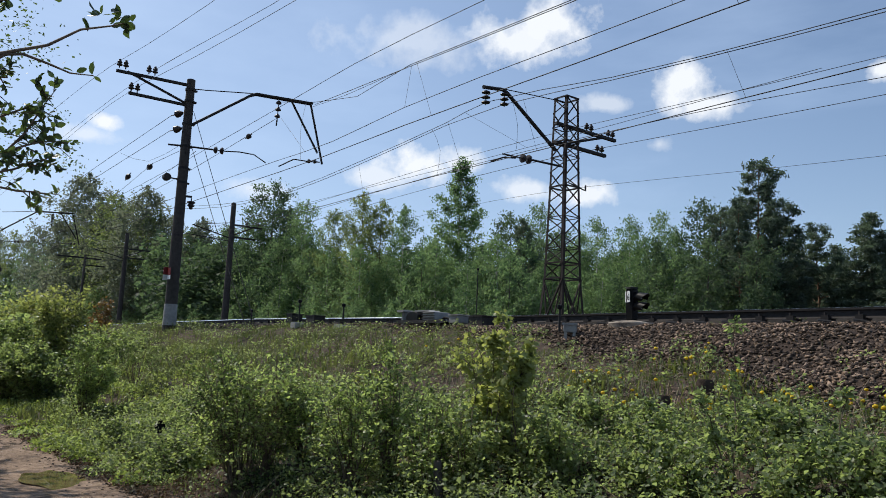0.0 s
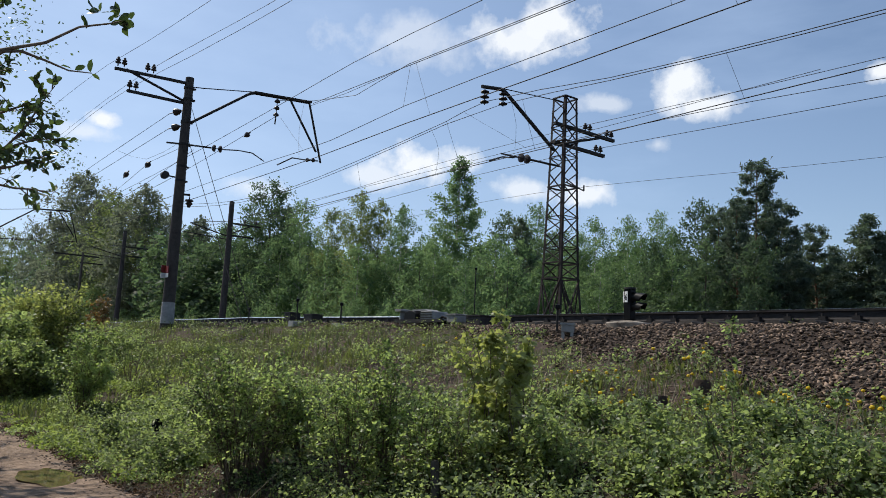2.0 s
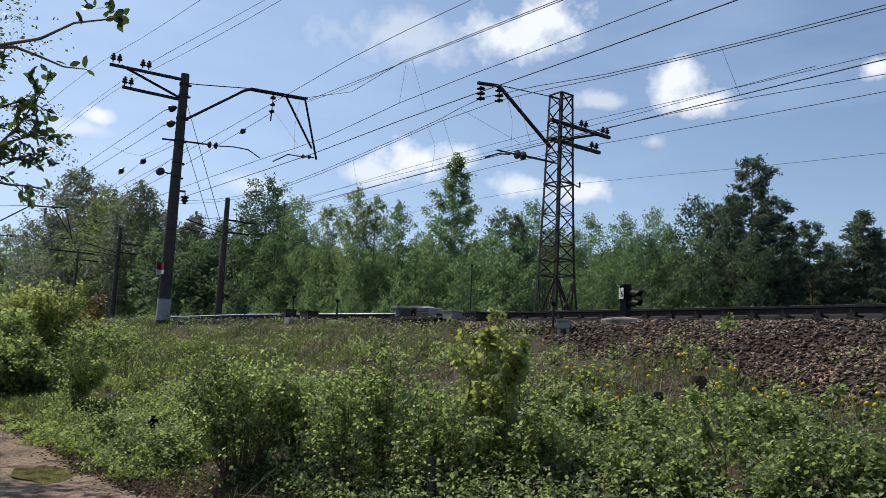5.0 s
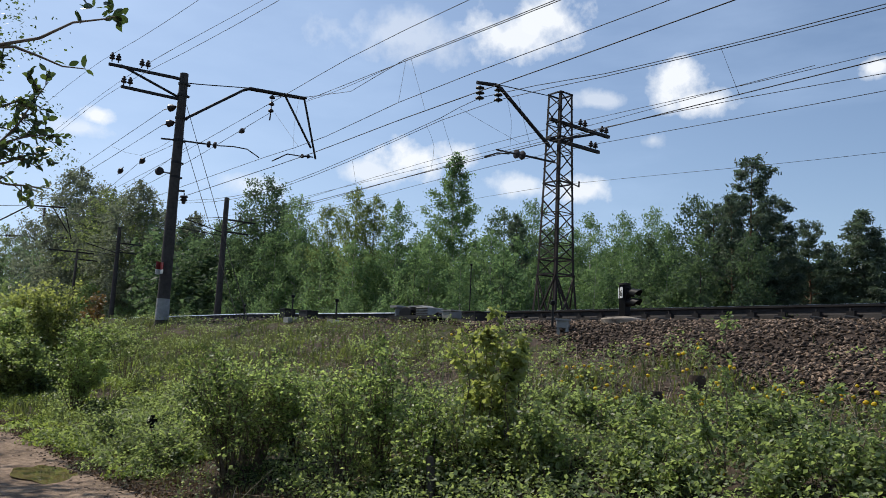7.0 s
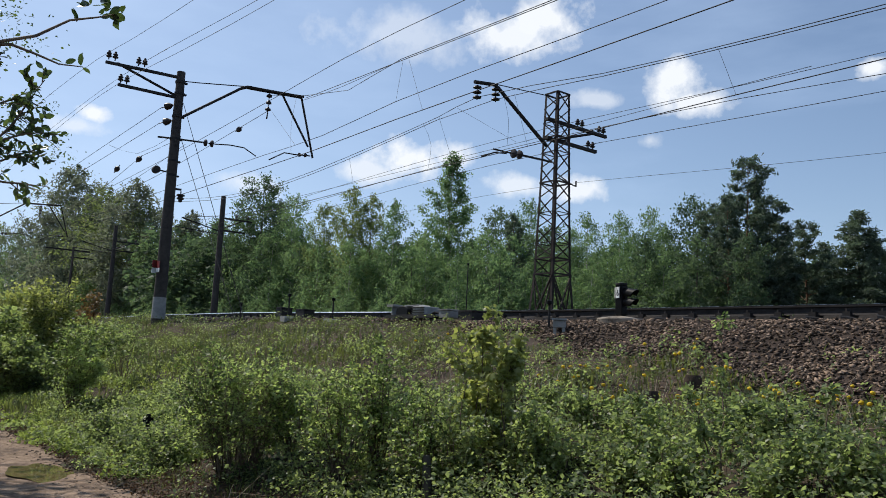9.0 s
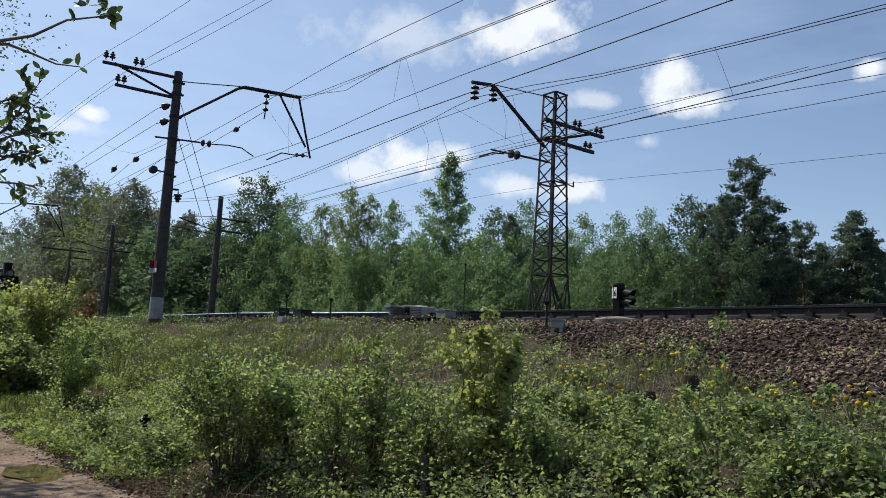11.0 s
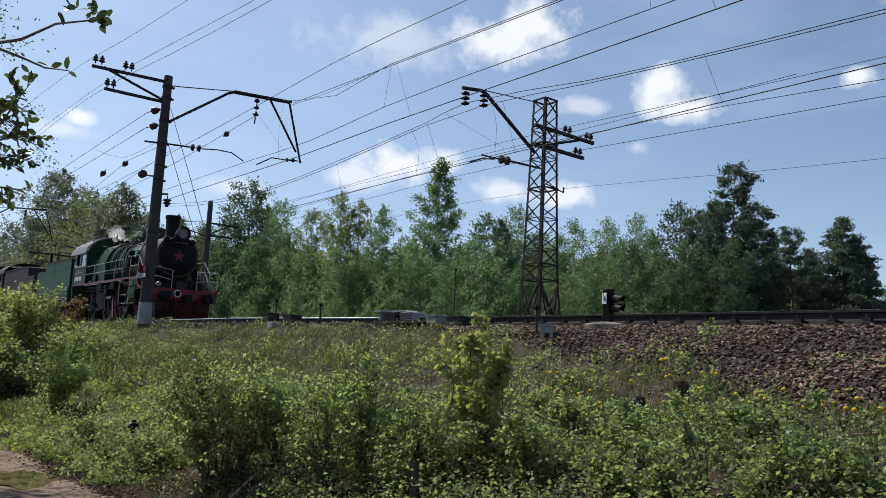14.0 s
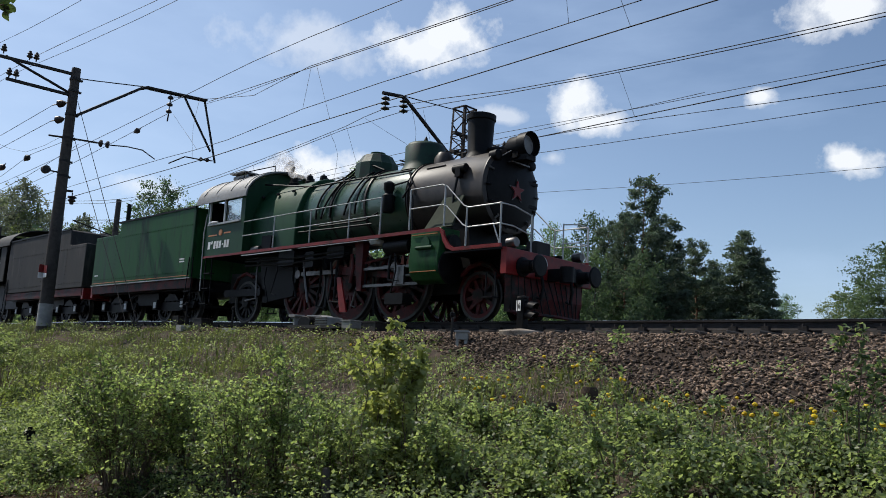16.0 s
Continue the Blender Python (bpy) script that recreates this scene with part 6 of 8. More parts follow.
    for i, x in enumerate((-4.35, -4.05, -3.75, -3.1, -2.75)):
        pts = [(-3.5 + (x + 3.5) * 0.4, -0.44, 4.05)]
        for a in np.linspace(1.15, -0.25, 8):
            pts.append((x - 0.25 * (1.15 - a) + (0.12 * math.sin(3 * a) if i % 2 else 0), -math.cos(a) * 1.02, BZ + math.sin(a) * 1.02))
        part("sand_pipe", Build().tube(pts, 0.026, 6), M["black"], L)
    part("feed_dome", Build().lathe([(3.75, 0.26), (3.95, 0.24), (4.08, 0.16), (4.1, 0.0)], (-0.92, -0.12, 0), "z", 20), M["smokebox"], L)
    part("headlight", Build().lathe([(1.18, 0.0), (1.2, 0.16), (1.32, 0.235), (1.66, 0.25), (1.68, 0.27), (1.73, 0.27), (1.73, 0.235), (1.7, 0.22)], (-0.22, 0, 3.92), "x", 28), M["black"], L, "large black headlight on the smokebox")
    part("headlight_glass", Build().lathe([(1.705, 0.225), (1.72, 0.1), (1.725, 0.0)], (-0.22, 0, 3.92), "x", 24), M["roof"], L, "dull grey headlight glass")
    part("headlight_hood", Build().lathe([(1.62, 0.28), (1.85, 0.285), (1.85, 0.275), (1.62, 0.27)], (-0.22, 0, 3.925), "x", 28), M["black"], L)
    part("headlight_bracket", Build().box(1.0, 1.62, -0.16, 0.16, 3.56, 3.68).box(1.25, 1.4, -0.2, 0.2, 3.62, 3.75).tube([(0.35, 0, 4.0), (1.25, 0, 3.92)], 0.05, 8), M["black"], L)
    for y in (-0.62, 0.62):
        part("marker_lamp", Build().lathe([(0.98, 0.05), (1.0, 0.11), (1.2, 0.12), (1.22, 0.09)], (0, y * 0.95, 3.62), "x", 16), M["black"], L)
    part("front_step", Build().box(1.1, 1.35, -0.3, 0.3, 3.50, 3.53).tube([(1.12, -0.55, 3.55), (1.3, -0.3, 3.75), (1.3, 0.3, 3.75), (1.12, 0.55, 3.55)], 0.015, 6), M["bright_steel"], L)
    part("valve_gear_on_boiler", Build().lathe([(0.2, 0.10), (0.55, 0.10)], (0, -0.9, 3.35), "x", 12).box(0.3, 0.45, -1.0, -0.8, 3.15, 3.35).tube([(0.35, -0.95, 3.2), (0.35, -1.05, 2.7), (0.3, -1.0, 2.2)], 0.03, 6), M["black"], L, "black steam fitting on the smokebox flank")
    part("vent_holes", Build().tube([(-0.9, -0.69, 3.57), (-0.3, -0.69, 3.57)], 0.02, 6), M["black"], L)
    # feed pump and pipes on the near flank
    pump = Build().lathe([(2.55, 0.13), (2.6, 0.15), (2.95, 0.15), (3.0, 0.10), (3.05, 0.10), (3.1, 0.13), (3.25, 0.13), (3.3, 0.05)], (-1.75, -1.08, 0), "z", 16)
    part("air_pump", pump, M["black"], L, "upright black air pump")
    for pts in ([(-1.6, -1.05, 3.2), (-1.2, -1.0, 3.25), (-1.0, -1.0, 2.8), (-0.9, -1.05, 2.0)], [(-2.2, -1.0, 2.6), (-2.6, -1.05, 2.45), (-3.4, -1.05, 2.45), (-4.4, -1.08, 2.45)], [(-5.2, -1.15, 2.35), (-3.6, -1.12, 2.33), (-2.3, -1.08, 2.33)],
                [(-7.3, -0.95, 3.95), (-5.2, -0.80, 3.66), (-1.4, -0.72, 3.60)], [(-1.5, -0.7, 3.62), (-1.1, -0.95, 3.2), (-1.3, -1.05, 2.85)]):
        part("pipe", Build().tube(pts, 0.024, 6), M["black"], L)
    # cab
    wall = lambda s: [s * 1.5, s * 1.46]
    for s in (-1, 1):
        y0, y1 = sorted(wall(s))
        # the side sheet, pieced round its two windows
        part("cab_side", Build().box(-9.42, -7.35, y0, y1, 1.9, 2.86).box(-9.42, -9.24, y0, y1, 2.86, 3.5).box(-8.43, -8.36, y0, y1, 2.86, 3.5).box(-7.56, -7.35, y0, y1, 2.86, 3.5).box(-9.42, -7.35, y0, y1, 3.5, 3.62), M["green"], L, "green cab side sheet", smooth=False)
        yy = s * 1.51
        part("cab_edge", Build().box(-9.44, -7.33, yy - 0.012, yy + 0.012, 1.86, 1.92), M["red"], L, "red lower edge of the cab")
        part("window_frame", Build().box(-8.43, -8.36, yy - 0.03, yy + 0.03, 2.84, 3.52).box(-9.26, -9.21, yy - 0.025, yy + 0.02, 2.84, 3.52).box(-9.26, -7.55, yy - 0.05, yy + 0.02, 2.815, 2.865), M["rail_white"] if s < 0 else M["green"], L, "pale window post")
        g = part("window_pane", Build().box(-8.36, -7.56, s * 1.475, s * 1.485, 2.86, 3.5), M["glass"], L, "dusty cab window pane")
        g.visible_shadow = False
    part("cab_front", Build().prism([(-1.46, 1.9), (1.46, 1.9), (1.46, 3.5)] + [(math.cos(a) * 1.46, 3.5 + math.sin(a) * 0.92) for a in np.linspace(0.05, math.pi - 0.05, 14)] + [(-1.46, 3.5)], -7.47, -7.42, "x"), M["green"], L, "dark green front wall of the cab")
    for y0, y1 in ((-1.46, -0.75), (0.75, 1.46)):
        part("cab_back", Build().box(-9.4, -9.36, y0, y1, 1.9, 3.6), M["black"], L)
    part("cab_floor", Build().box(-9.4, -7.4, -1.45, 1.45, 1.88, 1.93), M["black"], L)
    part("backhead", Build().lathe([(-7.75, 0.0), (-7.75, 0.8), (-7.5, 0.9)], (0, 0, 2.7), "x", 24), M["black"], L)
    arc = [(math.cos(a) * 1.62, 3.50 + math.sin(a) * 0.98) for a in np.linspace(0.0, math.pi, 25)]
    roof = arc + [(u * 0.975, 3.5 + (w - 3.5) * 0.955) for u, w in arc[::-1]]
    part("cab_roof", Build().prism(roof, -9.95, -7.2, "x"), M["roof"], L, "grey arched cab roof")
    for x in (-9.6, -8.9, -8.1, -7.35):
        part("roof_rib", Build().tube([(x, u * 1.004, 3.5 + (w - 3.5) * 1.006) for u, w in arc[2:-2]], 0.018, 6), M["roof"], L)
    part("roof_vent", Build().chamfer(-9.45, -8.75, -0.75, 0.75, 4.42, 4.50).box(-9.5, -8.7, -0.85, 0.85, 4.56, 4.60).box(-9.4, -9.3, -0.7, -0.6, 4.4, 4.57).box(-8.9, -8.8, -0.7, -0.6, 4.4, 4.57), M["roof"], L, "raised roof ventilator")
    part("roof_rail", Build().tube([(-8.5, -0.95, 4.30), (-8.5, -0.95, 4.48), (-7.4, -0.6, 4.6), (-7.4, -0.6, 4.42)], 0.016, 6), M["black"], L)
    part("whistle_pipe", Build().tube([(-7.15, -0.2, 4.0), (-7.15, -0.2, 4.55), (-7.05, -0.2, 4.6), (-7.0, -0.25, 4.45)], 0.03, 8), M["black"], L)
    for x, y, r, z in ((-6.9, -0.25, 0.17, 4.02), (-6.55, 0.1, 0.15, 4.02), (-6.2, -0.2, 0.14, 4.0), (-6.0, 0.2, 0.14, 3.98), (-5.7, -0.1, 0.16, 3.95)):
        part("safety_valve", Build().lathe([(z - 0.12, r), (z + 0.06, r), (z + 0.08, r * 0.7), (z + 0.22, r * 0.6), (z + 0.25, r * 0.25), (z + 0.3, 0.0)], (x, y, 0), "z", 12), M["black"], L)
    # cab numbering: plain bars in place of the figures, and a small badge with two short lines
    for i, (x, w, h, z) in enumerate(((-9.17, 0.13, 0.22, 2.12), (-9.02, 0.07, 0.09, 2.26), (-8.86, 0.11, 0.22, 2.12), (-8.71, 0.11, 0.22, 2.12), (-8.56, 0.11, 0.22, 2.12), (-8.42, 0.06, 0.04, 2.21), (-8.28, 0.11, 0.22, 2.12), (-8.13, 0.11, 0.22, 2.12))):
        part("number_bar", Build().prism([(x - w / 2, z), (x + w / 2, z), (x + w / 2 + 0.02, z + h), (x - w / 2 + 0.02, z + h)], -1.508, -1.502), M["white"], L)
    part("badge", Build().lathe([(-1.525, 0.0), (-1.52, 0.085), (-1.5, 0.095)], (-8.57, 0, 2.58), "y", 14), M["orange"], L, "small coloured badge on the cab side")
    part("lettering_bar", Build().box(-9.25, -8.78, -1.508, -1.502, 2.50, 2.54), M["orange"], L)
    part("lettering_bar", Build().box(-8.38, -8.02, -1.508, -1.502, 2.53, 2.57), M["orange"], L)
    # unidentified white shape on the sill, built as a plain roll
    part("window_sill_pad", Build().tube([(-9.2, -1.54, 2.88), (-9.0, -1.57, 2.9), (-8.75, -1.54, 2.89)], 0.035, 8), M["white"], L, "white object lying on the cab window sill")
    # running boards
    for s in (-1, 1):
        e = s * 1.5
        part("running_board", Build().box(-7.4, -0.32, min(e, s * 0.95), max(e, s * 0.95), 1.86, 1.9), M["black"], L)
        pts = [(-7.38, 1.86), (-0.3, 1.86), (0.42, 1.86), (0.5, 1.78), (0.56, 1.62), (0.68, 1.47), (0.85, 1.40), (2.15, 1.40)]
        top = [(u + (0.06 if 3 <= i <= 5 else 0), w + 0.075) for i, (u, w) in enumerate(pts)]
        b = Build()
        n = len(pts)
        v = [(u, yy, w) for yy in (e - s * 0.03, e + s * 0.02) for u, w in pts] + [(u, yy, w) for yy in (e - s * 0.03, e + s * 0.02) for u, w in top]
        f = []
        for i in range(n - 1):
            f += [(i, i + 1, n + i + 1, n + i), (2 * n + i, 3 * n + i, 3 * n + i + 1, 2 * n + i + 1), (i, 2 * n + i, 2 * n + i + 1, i + 1), (n + i, n + i + 1, 3 * n + i + 1, 3 * n + i)]
        f += [(0, n, 3 * n, 2 * n), (n - 1, 3 * n - 1, 4 * n - 1, 2 * n - 1)]
        part("board_edge", b.add(v, f), M["red"], L, "bright red edge strip of the running board")
        part("front_deck", Build().box(0.6, 2.15, min(e, 0), max(e, 0), 1.36, 1.40), M["black"], L)
        part("white_edge_line", Build().box(-7.3, -4.9, e - 0.006, e + s * 0.03, 1.80, 1.825).box(-4.6, -1.5, e - 0.006, e + s * 0.03, 1.825, 1.84), M["rail_white"], L)
        # handrails
        rails = [[(-7.35, e, 2.78), (-1.5, e, 2.80)], [(-7.35, e, 2.38), (-1.5, e, 2.39)], [(-0.52, e, 2.86), (0.45, e, 2.86), (0.6, e, 2.80), (1.1, e, 2.34), (1.25, e, 2.28), (2.12, e, 2.28)], [(-0.52, e, 2.42), (0.5, e, 2.42), (0.62, e, 2.36), (1.1, e, 1.93), (1.25, e, 1.87), (2.12, e, 1.87)]]
        for pts in rails:
            part("handrail", Build().tube(pts, 0.015, 8), M["rail_white"], L, "pale painted handrail")
        for x, z0, z1 in ((-5.82, 1.9, 2.78), (-4.2, 1.9, 2.79), (-2.65, 1.9, 2.79), (-1.5, 1.9, 2.8), (-0.52, 1.95, 2.86), (0.55, 1.95, 2.84), (1.2, 1.45, 2.30), (2.12, 1.45, 2.28)):
            part("handrail_post", Build().tube([(x, e, z0), (x, e, z1)], 0.019, 8), M["rail_white"], L)
        for zz in (2.28, 1.87):
            part("handrail", Build().tube([(2.12, e, zz), (2.14, s * 1.1, zz), (2.14, s * 0.95, zz - 0.03), (2.14, s * 0.55, zz - 0.1)], 0.015, 8), M["rail_white"], L, "pale painted handrail")
        part("handrail_post", Build().tube([(2.14, s * 0.55, 1.42), (2.14, s * 0.55, 2.2)], 0.017, 8), M["rail_white"], L)
        part("front_handrail_brace", Build().tube([(2.12, e, 1.45), (1.92, e, 1.9)], 0.014, 6), M["rail_white"], L)
        part("flank_plate", Build().add([(-0.2, s * 1.34, 1.98), (0.62, s * 1.34, 1.98), (0.60, s * 0.98, 2.72), (0.0, s * 0.98, 2.72), (-0.2, s * 1.30, 1.97), (0.62, s * 1.30, 1.97), (0.60, s * 0.94, 2.71), (0.0, s * 0.94, 2.71)], [(0, 1, 2, 3), (4, 7, 6, 5), (0, 4, 5, 1), (1, 5, 6, 2), (2, 6, 7, 3), (3, 7, 4, 0)]), M["flank_green"], L, "pale grey-green plate leaning at the smokebox", smooth=False)
    # front
    part("front_beam", Build().chamfer(2.12, 2.26, -1.45, 1.45, 0.88, 1.40, 0.01), M["red"], L, "red front buffer beam", smooth=False)
    for y in (-0.95, 0.95):
        part("buffer", Build().lathe([(2.26, 0.20), (2.3, 0.20), (2.32, 0.14), (2.52, 0.13), (2.53, 0.09), (2.66, 0.09), (2.67, 0.2), (2.70, 0.23), (2.73, 0.2), (2.74, 0.0)], (0, y, 1.06), "x", 20), M["black"], L, "round black buffer")
        part("beam_lamp", Build().lathe([(2.0, 0.05), (2.02, 0.10), (2.2, 0.11), (2.24, 0.09)], (0, y * 1.18, 1.54), "x", 14), M["bright_steel"], L)
    part("front_box", Build().chamfer(1.75, 2.05, -0.22, 0.22, 1.40, 1.72, 0.02), M["grey_black"], L)
    part("emblem", Build().lathe([(2.26, 0.16), (2.27, 0.16), (2.27, 0.12), (2.26, 0.12)], (0, -0.30, 1.20), "x", 18), M["white"], L)
    part("coupler", Build().box(2.2, 2.62, -0.12, 0.12, 0.88, 1.12).lathe([(-0.16, 0.15), (0.16, 0.15)], (2.66, 0, 1.0), "z", 14).box(2.62, 2.78, 0.02, 0.14, 0.86, 1.14), M["black"], L)
    for y in (-0.5, 0.5):
        part("brake_hose", Build().tube([(2.26, y, 0.95), (2.4, y, 0.95), (2.45, y, 0.7), (2.4, y, 0.45), (2.3, y, 0.5)], 0.035, 8), M["black"], L)
    for k in range(13):
        y = -1.2 + 2.4 * k / 12
        part("pilot_bar", Build().tube([(2.2, y, 0.88), (2.48 - 0.3 * abs(y) / 1.2, y * 0.96, 0.14)], 0.013, 6), M["black"], L)
    part("pilot_frame", Build().tube([(2.16, -1.2, 0.16), (2.48, 0, 0.14), (2.16, 1.2, 0.16)], 0.035, 6), M["dark_red"], L)
    part("pilot_sheet", Build().prism([(2.02, 0.9), (2.2, 0.9), (2.22, 0.5), (2.14, 0.16), (2.02, 0.16)], -1.18, 1.18), M["dark_red"], L, "grimy red sheet below the beam", smooth=False)
    for s in (-1, 1):
        part("front_step", Build().tube([(1.95, s * 1.38, 0.92), (1.95, s * 1.38, 0.42), (1.7, s * 1.38, 0.42), (1.7, s * 1.38, 0.92)], 0.018, 6).box(1.68, 1.97, s * 1.38 - 0.12, s * 1.38 + 0.1, 0.41, 0.435), M["black"], L)
    # frame, saddle, cylinders
    part("main_frame", Build().box(-9.3, 2.1, -0.58, -0.5, 0.62, 1.5).box(-9.3, 2.1, 0.5, 0.58, 0.62, 1.5).box(-9.2, 2.0, -0.5, 0.5, 1.1, 1.34), M["black"], L)
    part("ash_pan", Build().prism([(-7.3, 1.9), (-5.3, 1.9), (-5.6, 0.7), (-7.0, 0.55)], -0.9, 0.9), M["black"], L)
    part("smokebox_saddle", Build().prism([(-0.45, 1.0), (0.7, 1.0), (0.55, 2.2), (-0.3, 2.2)], -0.75, 0.75), M["black"], L)
    for s in (-1, 1):
        o = [(0.92, 1.95), (1.47, 1.95), (1.52, 1.88), (1.52, 1.55), (1.56, 1.25), (1.52, 0.98), (1.40, 0.84), (1.15, 0.78), (0.92, 0.84)]
        part("cylinder_casing", Build().prism([(s * u, w) for u, w in o], -0.42, 0.48, "x"), M["green_tender"], L, "green cylinder casing with red lining", bevel=0.02)
        part("cylinder_cover", Build().lathe([(0.48, 0.36), (0.52, 0.36), (0.54, 0.28), (0.57, 0.0)], (0, s * 1.18, 1.12), "x", 24).lathe([(0.48, 0.2), (0.62, 0.19), (0.64, 0.0)], (0, s * 1.2, 1.62), "x", 18), M["black"], L)
        yy = s * 1.545
        for q in ((-0.36, 0.42, 1.80, 1.815), (-0.36, 0.42, 1.0, 1.015)):
            part("red_lining", Build().box(q[0], q[1], yy - 0.012, yy + 0.012, q[2], q[3]), M["orange"], L)
        part("lubricator", Build().lathe([(0, 0.13), (0.08, 0.13), (0.1, 0.1)], (0.06, s * 1.55, 1.62), "y", 14).tube([(-0.2, s * 1.56, 1.52), (0.3, s * 1.56, 1.52)], 0.04, 8), M["green"], L)
        part("guide_bar", Build().box(-2.35, -0.42, s * 1.2 - 0.05, s * 1.2 + 0.05, 1.18, 1.24).box(-2.35, -0.42, s * 1.2 - 0.05, s * 1.2 + 0.05, 0.78, 0.84), M["bright_steel"], L, "bright slide bars")
        part("motion_bracket", Build().prism([(-2.45, 0.7), (-2.3, 0.7), (-2.3, 1.88), (-2.62, 1.88)], s * 1.08 - 0.03, s * 1.32 + 0.03), M["dark_red"], L, smooth=False)
        part("expansion_link", Build().tube([(-2.75, s * 1.25, 0.9), (-2.68, s * 1.25, 1.25), (-2.75, s * 1.25, 1.6)], 0.045, 6).tube([(-2.7, s * 1.22, 1.3), (-0.7, s * 1.2, 1.55), (-0.42, s * 1.2, 1.6)], 0.03, 6), M["dark_red"], L, "red valve-gear link")
        part("reach_rod", Build().tube([(-7.4, s * 1.3, 1.75), (-2.8, s * 1.3, 1.62)], 0.028, 6), M["black"], L)
        part("air_tank", Build().lathe([(-1.45, 0.0), (-1.42, 0.16), (-0.62, 0.16), (-0.58, 0.0)], (0, s * 1.3, 1.66), "x", 16), M["black"], L)
        part("bright_dome", Build().lathe([(1.72, 0.0), (1.73, 0.14), (1.80, 0.17), (1.85, 0.17)], (-1.75, s * 1.36, 0), "z", 16), M["rail_white"], L, "polished oil pot below the running board")
        for x in (-4.26, -2.36):
            part("brake_hanger", Build().box(x - 0.04, x + 0.04, s * 0.78 - 0.04, s * 0.78 + 0.04, 0.3, 1.3), M["black"], L)
        part("splash_guard", Build().tube([(-8.55 + 0.0, s * 0.9, 1.0), (-8.35, s * 0.9, 1.3), (-7.95, s * 0.9, 1.42), (-7.55, s * 0.9, 1.3)], 0.05, 6), M["dark_red"], L, "red spring hanger over the trailing wheel")
        part("trailing_frame", Build().box(-8.9, -7.0, s * 0.98 - 0.03, s * 0.98 + 0.03, 0.75, 0.95), M["black"], L)
        part("lead_truck_frame", Build().prism([(0.2, 0.62), (1.8, 0.62), (1.6, 1.05), (1.25, 1.2), (0.8, 1.2), (0.4, 1.05)], s * 0.6 - 0.03, s * 0.6 + 0.03), M["dark_red"], L, smooth=False)
        part("wheel_guard", Build().tube([(0.5, s * 0.85, 0.95), (0.75, s * 0.85, 1.15), (1.05, s * 0.85, 1.22), (1.35, s * 0.85, 1.14), (1.58, s * 0.85, 0.9)], 0.055, 6), M["dark_red"], L)
        for k in range(2):
            part("pipe", Build().tube([(-7.3, s * 1.36, 1.66 - 0.12 * k), (-5.0, s * 1.36, 1.62 - 0.12 * k), (-2.9, s * 1.36, 1.70 - 0.1 * k)], 0.03, 6), M["black"], L)
        crng = random.Random(12 + s)
        for k in range(12):
            x0 = -7.0 + 0.55 * k + crng.uniform(-0.2, 0.2)
            y = s * crng.uniform(0.9, 1.34)
            z0, z1 = crng.uniform(1.45, 1.85), crng.uniform(0.35, 1.0)
            part("pipe", Build().tube([(x0, y, z0), (x0 + crng.uniform(-0.1, 0.1), y, (z0 + z1) / 2 + 0.1), (x0 + crng.uniform(-0.3, 0.3), y, z1), (x0 + crng.uniform(-0.7, 0.5), y, z1 - 0.05)], crng.uniform(0.016, 0.04), 6), M["black"] if k % 4 else M["bright_steel"], L)
        for x0, x1, z0, z1 in ((-4.5, -4.15, 1.35, 1.75), (-3.6, -2.95, 1.52, 1.82), (-5.7, -5.0, 1.45, 1.84), (-1.35, -0.75, 0.35, 0.6)):
            part("tool_box", Build().chamfer(x0, x1, s * 1.22 - 0.14, s * 1.22 + 0.14, z0, z1, 0.03), M["black"], L)
        part("brake_lever", Build().prism([(-3.0, 0.2), (-2.75, 0.2), (-3.05, 1.05), (-3.2, 1.05)], s * 1.3 - 0.02, s * 1.3 + 0.02), M["red"], L, "red brake lever", smooth=False)
        # cab steps
        part("cab_step", Build().box(-9.35, -9.0, s * 1.42 - 0.12, s * 1.42 + 0.12, 0.5, 0.53).box(-9.35, -9.0, s * 1.42 - 0.1, s * 1.42 + 0.1, 0.95, 0.98).box(-9.35, -9.0, s * 1.42 - 0.08, s * 1.42 + 0.08, 1.4, 1.43).tube([(-9.36, s * 1.42, 0.5), (-9.36, s * 1.46, 1.9)], 0.02, 6).tube([(-8.99, s * 1.42, 0.5), (-8.99, s * 1.46, 1.9)], 0.02, 6), M["black"], L)
        part("cab_grab_rail", Build().tube([(-9.47, s * 1.5, 0.9), (-9.47, s * 1.54, 2.6), (-9.45, s * 1.5, 3.2)], 0.016, 6), M["rail_white"], L)
        part("sand_box", Build().chamfer(-6.7, -6.25, s * 1.15 - 0.14, s * 1.15 + 0.14, 1.92, 2.35), M["black"], L)
        part("board_fitting", Build().lathe([(-7.1, 0.0), (-7.08, 0.09), (-6.72, 0.09), (-6.7, 0.0)], (0, s * 1.3, 2.0), "x", 12), M["bright_steel"], L)
    # wheels and rods
    for x in (-5.2, -3.3, -1.4):
        wheelset(L, x, 0.925, 16, M["dark_red"], crank=0.35)
    wheelset(L, 1.03, 0.525, 10, M["dark_red"])
    wheelset(L, -7.95, 0.60, 12, M["black"])
